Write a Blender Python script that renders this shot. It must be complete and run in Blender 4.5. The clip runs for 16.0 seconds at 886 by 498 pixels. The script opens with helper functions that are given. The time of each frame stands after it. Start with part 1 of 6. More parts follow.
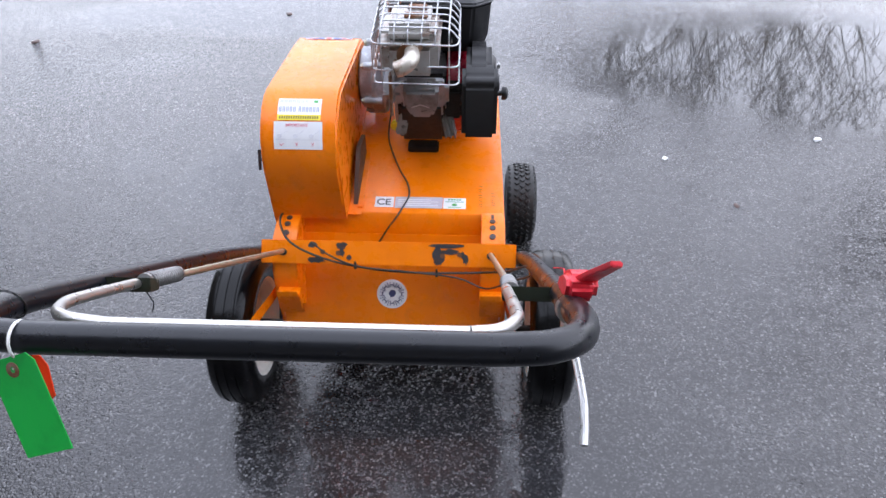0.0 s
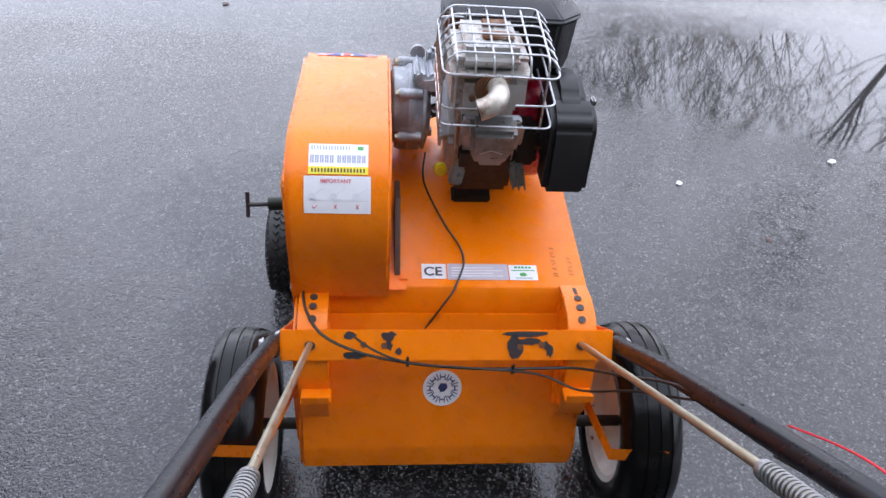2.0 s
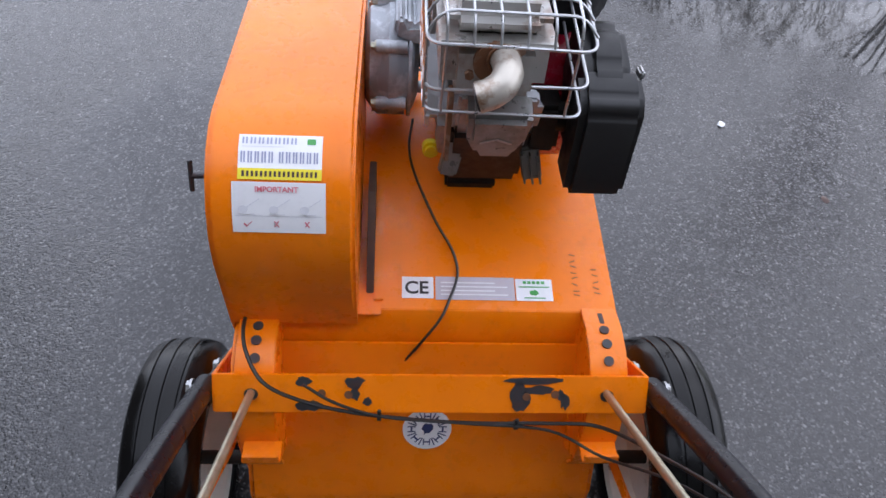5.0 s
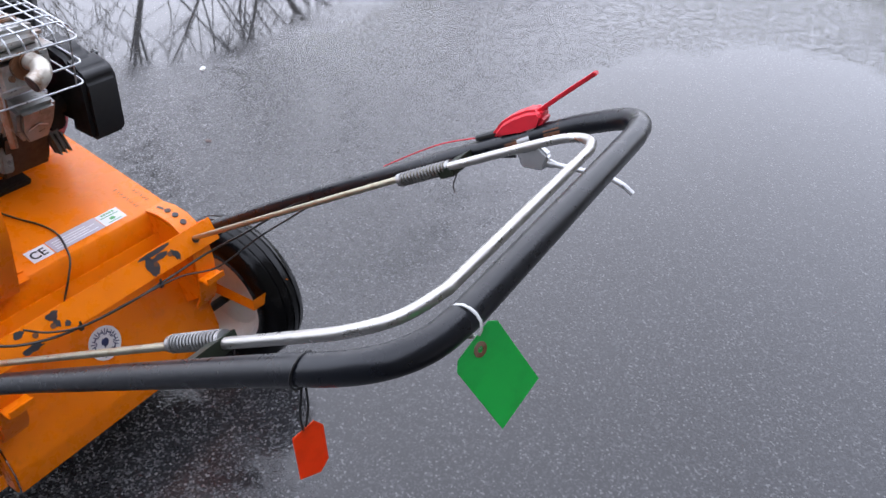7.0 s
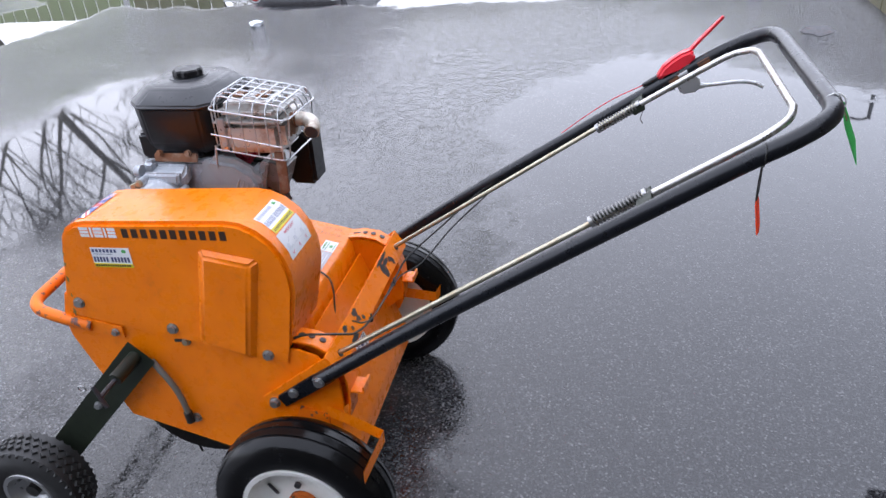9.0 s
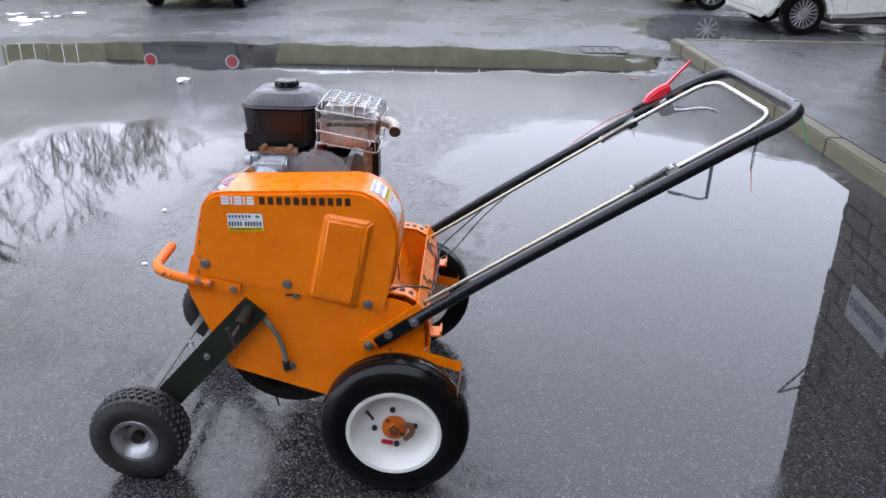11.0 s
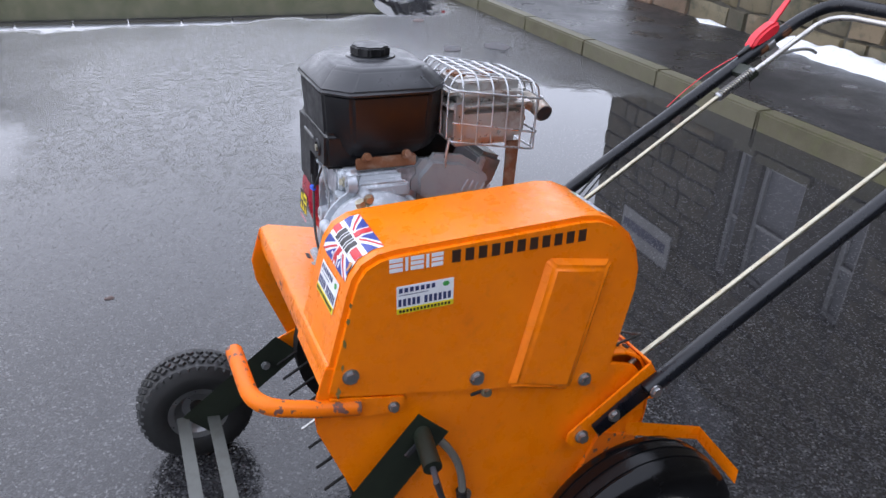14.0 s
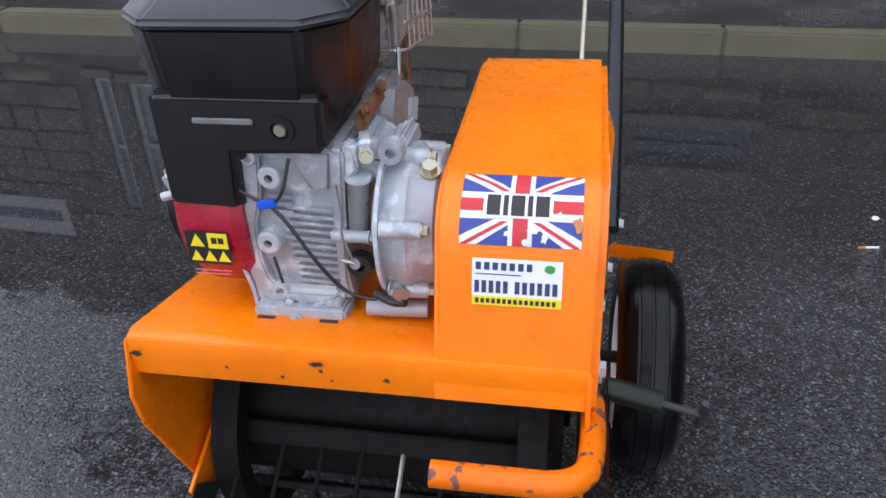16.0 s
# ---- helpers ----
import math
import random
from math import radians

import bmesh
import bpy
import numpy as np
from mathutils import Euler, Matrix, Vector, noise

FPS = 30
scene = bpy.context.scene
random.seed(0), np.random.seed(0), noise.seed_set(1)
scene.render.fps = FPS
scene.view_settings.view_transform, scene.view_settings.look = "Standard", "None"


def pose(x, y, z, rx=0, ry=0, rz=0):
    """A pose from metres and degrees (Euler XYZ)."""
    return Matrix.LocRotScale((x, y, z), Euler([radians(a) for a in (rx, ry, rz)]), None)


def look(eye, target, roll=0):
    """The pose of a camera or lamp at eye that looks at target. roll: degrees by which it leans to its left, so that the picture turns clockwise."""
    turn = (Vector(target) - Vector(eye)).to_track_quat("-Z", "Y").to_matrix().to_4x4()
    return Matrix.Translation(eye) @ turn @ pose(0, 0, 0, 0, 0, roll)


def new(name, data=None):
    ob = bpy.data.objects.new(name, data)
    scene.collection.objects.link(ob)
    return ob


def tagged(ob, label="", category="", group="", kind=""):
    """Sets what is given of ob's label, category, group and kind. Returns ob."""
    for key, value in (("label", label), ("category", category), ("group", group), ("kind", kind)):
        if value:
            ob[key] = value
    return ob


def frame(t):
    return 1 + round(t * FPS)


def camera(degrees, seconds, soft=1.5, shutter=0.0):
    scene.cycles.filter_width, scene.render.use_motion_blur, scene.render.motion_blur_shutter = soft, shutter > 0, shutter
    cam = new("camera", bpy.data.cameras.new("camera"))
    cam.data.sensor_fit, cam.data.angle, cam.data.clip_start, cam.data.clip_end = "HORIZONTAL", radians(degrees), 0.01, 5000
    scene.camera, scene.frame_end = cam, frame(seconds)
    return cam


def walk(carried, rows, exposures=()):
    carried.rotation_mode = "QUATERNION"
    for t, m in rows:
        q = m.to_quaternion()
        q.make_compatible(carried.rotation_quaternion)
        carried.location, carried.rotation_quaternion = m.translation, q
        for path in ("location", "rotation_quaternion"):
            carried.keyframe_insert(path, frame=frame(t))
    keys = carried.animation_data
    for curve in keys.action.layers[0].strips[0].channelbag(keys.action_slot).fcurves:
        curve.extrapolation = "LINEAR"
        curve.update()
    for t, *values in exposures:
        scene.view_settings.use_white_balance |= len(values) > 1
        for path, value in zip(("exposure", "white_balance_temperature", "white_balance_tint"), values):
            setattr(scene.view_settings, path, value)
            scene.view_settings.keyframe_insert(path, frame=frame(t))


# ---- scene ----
cam = camera(60.8, 16.0)
PATH = [
    (0, (0.07, 0.003, 1.605), (-0.031, 1.625, 0.439), -1.9),
    (0.5, (-0.069, 0.064, 1.623), (-0.156, 1.721, 0.505), -3.3),
    (1, (-0.25, 0.056, 1.636), (-0.229, 1.734, 0.548), -1.9),
    (1.5, (-0.325, 0.15, 1.594), (-0.205, 1.811, 0.487), 1.4),
    (2, (-0.277, 0.471, 1.507), (-0.127, 2.07, 0.315), 2.8),
    (2.5, (-0.231, 0.705, 1.481), (-0.064, 2.216, 0.182), 5.4),
    (3, (-0.208, 0.821, 1.474), (0.001, 2.258, 0.1), 3.8),
    (3.2, (-0.209, 0.848, 1.468), (-0.017, 2.299, 0.105), 3.2),
    (5.3, (-0.215, 0.873, 1.429), (-0.097, 2.288, 0.021), 3.7),
    (5.5, (-0.244, 0.828, 1.46), (-0.089, 2.248, 0.06), 4.0),
    (6, (-0.423, 0.588, 1.556), (0.254, 1.899, 0.206), 8.8),
    (6.5, (-0.599, 0.37, 1.562), (0.463, 1.469, 0.271), 8.5),
    (7, (-0.852, 0.301, 1.586), (0.545, 1.083, 0.388), 4.0),
    (7.5, (-1.134, 0.412, 1.59), (0.369, 1.046, 0.433), -3.5),
    (8, (-1.394, 0.511, 1.574), (0.164, 1.166, 0.505), -5.4),
    (8.5, (-1.577, 0.68, 1.586), (0.045, 1.303, 0.595), -4.3),
    (9, (-1.729, 0.918, 1.583), (-0.041, 1.324, 0.59), -4.4),
    (9.2, (-1.765, 0.955, 1.566), (-0.067, 1.369, 0.595), -2.7),
    (11.3, (-2.402, 1.44, 1.562), (-0.574, 1.472, 0.751), 1.0),
    (11.5, (-2.408, 1.46, 1.56), (-0.58, 1.506, 0.751), 1.0),
    (12, (-2.242, 1.511, 1.533), (-0.409, 1.521, 0.732), 1.3),
    (12.5, (-2.031, 1.636, 1.5), (-0.192, 1.697, 0.718), 3.0),
    (13, (-1.855, 1.917, 1.48), (-0.038, 1.711, 0.669), 1.4),
    (13.5, (-1.67, 2.163, 1.413), (0.083, 1.753, 0.543), 0.9),
    (14, (-1.413, 2.391, 1.395), (0.211, 1.665, 0.48), 3.2),
    (14.5, (-1.191, 2.653, 1.364), (0.203, 1.519, 0.486), 1.1),
    (15, (-0.936, 2.743, 1.323), (0.102, 1.277, 0.444), -0.1),
    (15.5, (-0.666, 2.805, 1.28), (-0.08, 1.15, 0.322), 0.2),
    (16, (-0.407, 2.803, 1.23), (-0.093, 1.133, 0.175), -1.4),
]
# the car park falls slightly under the machine: LEVEL tilts it
LEVEL = Matrix.Translation((-0.17, 0, 0)) @ pose(0, 0, 0, 0, 1.3, 0) @ Matrix.Translation((0.17, 0, 0))
EXPOSURE = [(0.0, 2.64), (1.0, 2.5), (1.5, 2.48), (3.0, 2.54), (5.5, 2.13), (6.0, 2.22), (6.5, 2.46), (8.0, 2.54), (9.0, 2.5), (11.5, 2.38), (13.0, 2.24), (14.5, 2.18), (15.5, 2.06), (16.0, 2.08)]
walk(cam, [(t, look(eye, target, roll)) for t, eye, target, roll in PATH], EXPOSURE)

# ---- sky and light: flat overcast ----
world = bpy.data.worlds.new("overcast_sky")
scene.world = world
world.use_nodes = True
wn, wl = world.node_tree.nodes, world.node_tree.links
sky = wn.new("ShaderNodeTexSky")
sky.sky_type = "NISHITA"
sky.sun_disc = False
sky.sun_elevation, sky.sun_rotation = radians(32), radians(50)
sky.dust_density, sky.air_density = 3.0, 1.0
grey = wn.new("ShaderNodeHueSaturation")
grey.inputs["Saturation"].default_value = 0.9
grey.inputs["Value"].default_value = 1.75
veil = wn.new("ShaderNodeGamma")  # cloud cover evens out the sky
veil.inputs["Gamma"].default_value = 0.15
wl.new(sky.outputs[0], veil.inputs["Color"])
wl.new(veil.outputs[0], grey.inputs["Color"])
cool = wn.new("ShaderNodeMix")
cool.data_type, cool.blend_type = "RGBA", "MULTIPLY"
cool.inputs[0].default_value = 1.0
wl.new(grey.outputs[0], cool.inputs[6])
cool.inputs[7].default_value = (0.905, 0.985, 1.275, 1)
wl.new(cool.outputs[2], wn["Background"].inputs["Color"])
wn["Background"].inputs["Strength"].default_value = 0.15
sun_data = bpy.data.lights.new("sun", "SUN")
sun_data.energy, sun_data.angle, sun_data.color = 0.6, radians(180), (1.0, 0.98, 0.96)
sun = new("sun", sun_data)
sun.matrix_world = look((1.0, 2.5, 22), (0.5, 1.5, 0))


# ---- materials ----
def socket(nodes, links, to, value):
    if isinstance(value, bpy.types.NodeSocket):
        links.new(value, to)
    else:
        to.default_value = value


class Mat:
    """A small builder of node materials in object space, in metres."""

    def __init__(self, name, color=(0.5, 0.5, 0.5), rough=0.5, metal=0.0, spec=0.5):
        self.m = bpy.data.materials.new(name)
        self.m.use_nodes = True
        self.n, self.l = self.m.node_tree.nodes, self.m.node_tree.links
        self.b = self.n["Principled BSDF"]
        self.put("Base Color", (*color, 1))
        self.put("Roughness", rough)
        self.put("Metallic", metal)
        self.put("Specular IOR Level", spec)
        self.geo = self.n.new("ShaderNodeNewGeometry").outputs["Position"]
        self.height = None

    def put(self, key, value):
        socket(self.n, self.l, self.b.inputs[key], value)

    def noise(self, scale, detail=4.0, rough=0.6, vec=None, dist=0.0):
        t = self.n.new("ShaderNodeTexNoise")
        t.inputs["Scale"].default_value = scale
        t.inputs["Detail"].default_value = detail
        t.inputs["Roughness"].default_value = rough
        t.inputs["Distortion"].default_value = dist
        self.l.new(self.geo if vec is None else vec, t.inputs["Vector"])
        return t.outputs["Fac"]

    def cells(self, scale, out="Distance", feature="F1", vec=None):
        t = self.n.new("ShaderNodeTexVoronoi")
        t.feature = feature
        t.inputs["Scale"].default_value = scale
        self.l.new(self.geo if vec is None else vec, t.inputs["Vector"])
        return t.outputs[out]

    def range(self, v, a, b, c=0.0, d=1.0, smooth=False):
        t = self.n.new("ShaderNodeMapRange")
        if smooth:
            t.interpolation_type = "SMOOTHSTEP"
        for key, x in zip(("From Min", "From Max", "To Min", "To Max"), (a, b, c, d)):
            t.inputs[key].default_value = x
        socket(self.n, self.l, t.inputs["Value"], v)
        return t.outputs[0]

    def math(self, op, a, b=0.0, clamp=False):
        t = self.n.new("ShaderNodeMath")
        t.operation, t.use_clamp = op, clamp
        socket(self.n, self.l, t.inputs[0], a)
        socket(self.n, self.l, t.inputs[1], b)
        return t.outputs[0]

    def mix(self, f, a, b):
        t = self.n.new("ShaderNodeMix")
        t.data_type = "RGBA"
        socket(self.n, self.l, t.inputs["Factor"], f)
        for key, c in (("A", a), ("B", b)):
            sock = [q for q in t.inputs if q.name == key and q.type == "RGBA"][0]
            socket(self.n, self.l, sock, c if isinstance(c, bpy.types.NodeSocket) else (*c, 1))
        return [q for q in t.outputs if q.type == "RGBA"][0]

    def rand(self):
        return self.n.new("ShaderNodeObjectInfo").outputs["Random"]

    def bump(self, h, strength=0.3, distance=0.002):
        t = self.n.new("ShaderNodeBump")
        socket(self.n, self.l, t.inputs["Strength"], strength)
        t.inputs["Distance"].default_value = distance
        self.l.new(h, t.inputs["Height"])
        self.l.new(t.outputs[0], self.b.inputs["Normal"])
        return self


def worn_paint(name, color, dark, rough=0.38, chips=0.0, chip_color=(0.06, 0.04, 0.035), spec=0.3):
    m = Mat(name, color, rough, 0.0, spec)
    blotch = m.noise(7.0, 5)
    fine = m.noise(160.0, 3)
    c = m.mix(m.range(blotch, 0.35, 0.72), color, dark)
    grime = m.math("MULTIPLY", m.range(m.noise(26.0, 6, 0.7), 0.56, 0.75), 0.35)
    c = m.mix(grime, c, tuple(x * 0.55 + 0.012 for x in dark))
    if chips:
        chip = m.range(m.noise(55.0, 5, 0.55), 0.78 - chips, 0.80 - chips)
        c = m.mix(chip, c, chip_color)
    m.put("Base Color", c)
    m.put("Roughness", m.range(m.noise(30.0, 4), 0.3, 0.7, rough - 0.1, rough + 0.16))
    return m.bump(m.math("ADD", fine, m.math("MULTIPLY", blotch, 2.0)), 0.12, 0.0015).m


def metal(name, color, rough=0.35, stain=(0.12, 0.07, 0.04), amount=0.25, metallic=0.9, scale=24.0):
    m = Mat(name, color, rough, metallic)
    s = m.math("MULTIPLY", m.range(m.noise(scale, 6, 0.65), 0.5, 0.68), amount)
    m.put("Base Color", m.mix(s, color, stain))
    m.put("Roughness", m.range(m.noise(scale * 3, 4), 0.3, 0.7, rough - 0.08, rough + 0.2))
    return m.bump(m.noise(scale * 16, 3), 0.12, 0.001).m


def plastic(name, color, rough=0.45, grain=600.0):
    m = Mat(name, color, rough)
    d = m.range(m.noise(14.0, 5), 0.4, 0.75)
    m.put("Base Color", m.mix(m.math("MULTIPLY", d, 0.5), color, tuple(min(1, x * 1.5 + 0.0015) for x in color)))
    m.put("Roughness", m.range(m.noise(40.0, 4), 0.3, 0.7, rough - 0.1, rough + 0.12))
    return m.bump(m.noise(grain, 2), 0.15, 0.0006).m


def paper(name, color, rough=0.4):
    m = Mat(name, color, rough)
    d = m.range(m.noise(60.0, 5), 0.5, 0.8)
    m.put("Base Color", m.mix(m.math("MULTIPLY", d, 0.25), color, tuple(x * 0.6 for x in color)))
    return m.m


ORANGE = worn_paint("orange_paint", (0.91, 0.212, 0.001), (0.82, 0.176, 0.001), 0.28, 0.0, (0.06, 0.04, 0.035), 0.42)
ORANGE_WORN = worn_paint("chipped_orange_paint", (0.84, 0.178, 0.001), (0.68, 0.125, 0.001), 0.4, 0.19, (0.15, 0.07, 0.06))
BARE = metal("bare_rusty_steel", (0.035, 0.035, 0.04), 0.5, (0.09, 0.03, 0.02), 0.6, 0.2)


def tube_paint():
    m = Mat("black_tube_paint", (0.006, 0.006, 0.007), 0.2, 0.0, 0.4)
    wear = m.range(m.noise(16.0, 6, 0.7), 0.66, 0.74)
    m.put("Base Color", m.mix(m.math("MULTIPLY", wear, 0.28), (0.005, 0.006, 0.009), (0.03, 0.017, 0.012)))
    m.put("Roughness", m.range(m.noise(50.0, 4), 0.3, 0.7, 0.24, 0.36))
    return m.bump(m.noise(40.0, 2), 0.03, 0.0005).m


BLACK_TUBE = tube_paint()
RUST = metal("rusty_tube", (0.16, 0.06, 0.025), 0.6, (0.05, 0.025, 0.015), 0.8, 0.1, 60.0)
BLACK_STEEL = worn_paint("black_arm_paint", (0.012, 0.016, 0.011), (0.02, 0.026, 0.016), 0.4)
DARK_IRON = metal("dark_muddy_iron", (0.013, 0.012, 0.0115), 0.5, (0.035, 0.02, 0.014), 0.6, 0.25)
CHROME = metal("bright_rod", (0.50, 0.485, 0.46), 0.3, (0.5, 0.44, 0.36), 0.2, 0.9, 14.0)
SPRING = metal("dark_spring_steel", (0.22, 0.215, 0.21), 0.33, (0.05, 0.04, 0.035), 0.5, 0.7)
ZINC = metal("zinc_bolt", (0.38, 0.385, 0.39), 0.32, (0.3, 0.24, 0.18), 0.3)
BRASS_ROD = metal("passivated_rod", (0.46, 0.43, 0.33), 0.34, (0.3, 0.2, 0.1), 0.5)
ALU = metal("cast_aluminium", (0.46, 0.47, 0.49), 0.45, (0.22, 0.22, 0.23), 0.7, 0.45, 40.0)
ALU_OXIDE = metal("oxidised_aluminium", (0.42, 0.45, 0.48), 0.65, (0.7, 0.74, 0.78), 0.8, 0.3, 45.0)
GREY_CAST = metal("grey_painted_cover", (0.25, 0.25, 0.245), 0.32, (0.08, 0.075, 0.06), 0.6, 0.5)
SILVER_SHEET = metal("silver_sheet", (0.33, 0.335, 0.345), 0.36, (0.2, 0.19, 0.185), 0.3, 0.25)
MUFFLER = metal("heat_stained_muffler", (0.54, 0.53, 0.51), 0.3, (0.26, 0.11, 0.04), 0.75, 0.6, 17.0)
ELBOW = metal("stained_exhaust_elbow", (0.52, 0.48, 0.42), 0.36, (0.2, 0.09, 0.04), 0.9, 0.6, 38.0)
HEAT = metal("burnt_steel", (0.22, 0.1, 0.05), 0.55, (0.4, 0.36, 0.3), 0.6, 0.5)
BRIGHT = metal("bare_bright_aluminium", (0.6, 0.6, 0.6), 0.3, (0.4, 0.4, 0.4), 0.3, 0.7)
WIRE = metal("galvanised_wire", (0.52, 0.53, 0.55), 0.3, (0.5, 0.48, 0.45), 0.3)
BLACK_PLASTIC = plastic("black_plastic", (0.004, 0.004, 0.005), 0.42)
TANK_TOP = plastic("tank_top_plastic", (0.02, 0.021, 0.024), 0.34)
RUBBER = plastic("wet_rubber", (0.003, 0.003, 0.0034), 0.17, 1500.0)
RUBBER.node_tree.nodes["Principled BSDF"].inputs["Specular IOR Level"].default_value = 0.22
RUBBER_DRY = plastic("tread_rubber", (0.014, 0.014, 0.014), 0.55, 900.0)
WHITE_RIM = worn_paint("white_rim_paint", (0.78, 0.78, 0.74), (0.66, 0.65, 0.6), 0.35, 0.06, (0.2, 0.08, 0.03))
RED_PAINT = plastic("red_engine_paint", (0.30, 0.005, 0.022), 0.28)
RED_RUBBER = plastic("red_lever_plastic", (0.62, 0.015, 0.03), 0.4)
STICKER = paper("white_sticker", (0.80, 0.80, 0.82))
STICKER_GREY = paper("grey_sticker", (0.5, 0.46, 0.5))
YELLOW = paper("yellow_sticker", (0.80, 0.66, 0.02))
FADED_INK = paper("faded_blue_ink", (0.30, 0.32, 0.46))
FADED_RED = paper("faded_red_ink", (0.62, 0.16, 0.2))
FAINT = paper("faint_grey_ink", (0.62, 0.62, 0.66))
BLUE = paper("blue_ink", (0.03, 0.05, 0.28))
INK_BLUE = paper("navy_ink", (0.03, 0.04, 0.12))
RED_INK = paper("red_ink", (0.55, 0.02, 0.03))
BLACK_INK = paper("black_ink", (0.015, 0.013, 0.013))
BROWN_INK = paper("dark_brown_lettering", (0.045, 0.02, 0.012))
GREEN_INK = paper("green_ink", (0.05, 0.3, 0.06))


def card(name, color):
    """Thin card that lets some light through."""
    m = Mat(name, color, 0.4)
    m.put("Base Color", m.mix(m.range(m.noise(40.0, 5), 0.5, 0.75), color, tuple(x * 0.75 for x in color)))
    thin = m.n.new("ShaderNodeBsdfTranslucent")
    thin.inputs["Color"].default_value = (*color, 1)
    both = m.n.new("ShaderNodeMixShader")
    both.inputs[0].default_value = 0.45
    m.l.new(m.b.outputs[0], both.inputs[1])
    m.l.new(thin.outputs[0], both.inputs[2])
    m.l.new(both.outputs[0], m.n["Material Output"].inputs["Surface"])
    return m.m


GREEN_TAG = card("green_card", (0.03, 0.60, 0.12))
ORANGE_TAG = card("fluorescent_orange_card", (0.95, 0.11, 0.012))
STRING = paper("white_string", (0.7, 0.7, 0.68), 0.8)
CABLE = plastic("black_cable", (0.012, 0.012, 0.012), 0.4)
BLUE_PLASTIC = plastic("blue_connector", (0.01, 0.09, 0.6), 0.4)
YELLOW_PLASTIC = plastic("yellow_plug", (0.7, 0.55, 0.01), 0.4)
RED_LAMP = plastic("red_lamp", (0.5, 0.01, 0.012), 0.15)


# ---- mesh helpers ----
def finish(bm, angle=35):
    bmesh.ops.remove_doubles(bm, verts=bm.verts, dist=1e-6)
    bmesh.ops.recalc_face_normals(bm, faces=bm.faces)
    for f in bm.faces:
        f.smooth = True
    for e in bm.edges:
        e.smooth = not (len(e.link_faces) == 2 and e.calc_face_angle(0) > radians(angle))
    return bm


def join(*parts):
    out = bmesh.new()
    for p in parts:
        me = bpy.data.meshes.new("tmp")
        p.to_mesh(me)
        p.free()
        out.from_mesh(me)
        bpy.data.meshes.remove(me)
    return out


def bevelled(bm, r, seg=2, angle=25):
    if r:
        edges = [e for e in bm.edges if len(e.link_faces) == 2 and e.calc_face_angle(0) > radians(angle)]
        bmesh.ops.bevel(bm, geom=edges, offset=r, segments=seg, affect="EDGES", clamp_overlap=True)
    return bm


def box(c, s, r=0.0, rot=None, seg=2):
    bm = bmesh.new()
    bmesh.ops.create_cube(bm, size=1)
    bmesh.ops.scale(bm, vec=s, verts=bm.verts)
    bevelled(bm, r, seg)
    if rot:
        bm.transform(pose(0, 0, 0, *rot))
    bm.transform(Matrix.Translation(c))
    return finish(bm)


def prism(outline, a, b, axis="x", r=0.0, seg=2):
    """A flat outline drawn out from a to b along an axis. Outline: (y, z) for x, (x, z) for y, (x, y) for z."""
    def at(p, h):
        return {"x": (h, p[0], p[1]), "y": (p[0], h, p[1]), "z": (p[0], p[1], h)}[axis]
    bm = bmesh.new()
    lo, hi = [bm.verts.new(at(p, a)) for p in outline], [bm.verts.new(at(p, b)) for p in outline]
    bm.faces.new(lo), bm.faces.new(hi[::-1])
    n = len(outline)
    for i in range(n):
        bm.faces.new((lo[i], hi[i], hi[(i + 1) % n], lo[(i + 1) % n]))
    bmesh.ops.recalc_face_normals(bm, faces=bm.faces)
    bevelled(bm, r, seg)
    return finish(bm)


def strip(line, a, b, thick, axis="x", r=0.0):
    """A bent sheet: an open line of (y, z) points given a thickness, from a to b along the axis."""
    left, right = [], []
    for i, p in enumerate(line):
        q0, q1 = line[max(0, i - 1)], line[min(len(line) - 1, i + 1)]
        d = Vector((q1[0] - q0[0], q1[1] - q0[1])).normalized()
        n = Vector((-d.y, d.x)) * thick / 2
        left.append((p[0] + n.x, p[1] + n.y)), right.append((p[0] - n.x, p[1] - n.y))
    return prism(left + right[::-1], a, b, axis, r)


def smooth_path(pts, each=6):
    """Catmull-Rom through the points."""
    v = [Vector(p) for p in pts]
    v = [2 * v[0] - v[1], *v, 2 * v[-1] - v[-2]]
    out = []
    for i in range(1, len(v) - 2):
        for k in range(each):
            t = k / each
            a, b, c, d = v[i - 1:i + 3]
            out.append(0.5 * (2 * b + (c - a) * t + (2 * a - 5 * b + 4 * c - d) * t * t + (3 * b - 3 * c + d - a) * t ** 3))
    return out + [v[-2]]


def rounded_path(pts, radius, seg=6):
    """Straight runs with round corners."""
    v = [Vector(p) for p in pts]
    out = [v[0]]
    for a, b, c in zip(v, v[1:], v[2:]):
        r = min(radius, (a - b).length * 0.49, (c - b).length * 0.49)
        p, q = b + (a - b).normalized() * r, b + (c - b).normalized() * r
        for k in range(seg + 1):
            t = k / seg
            out.append((1 - t) ** 2 * p + 2 * t * (1 - t) * b + t * t * q)
    return out + [v[-1]]


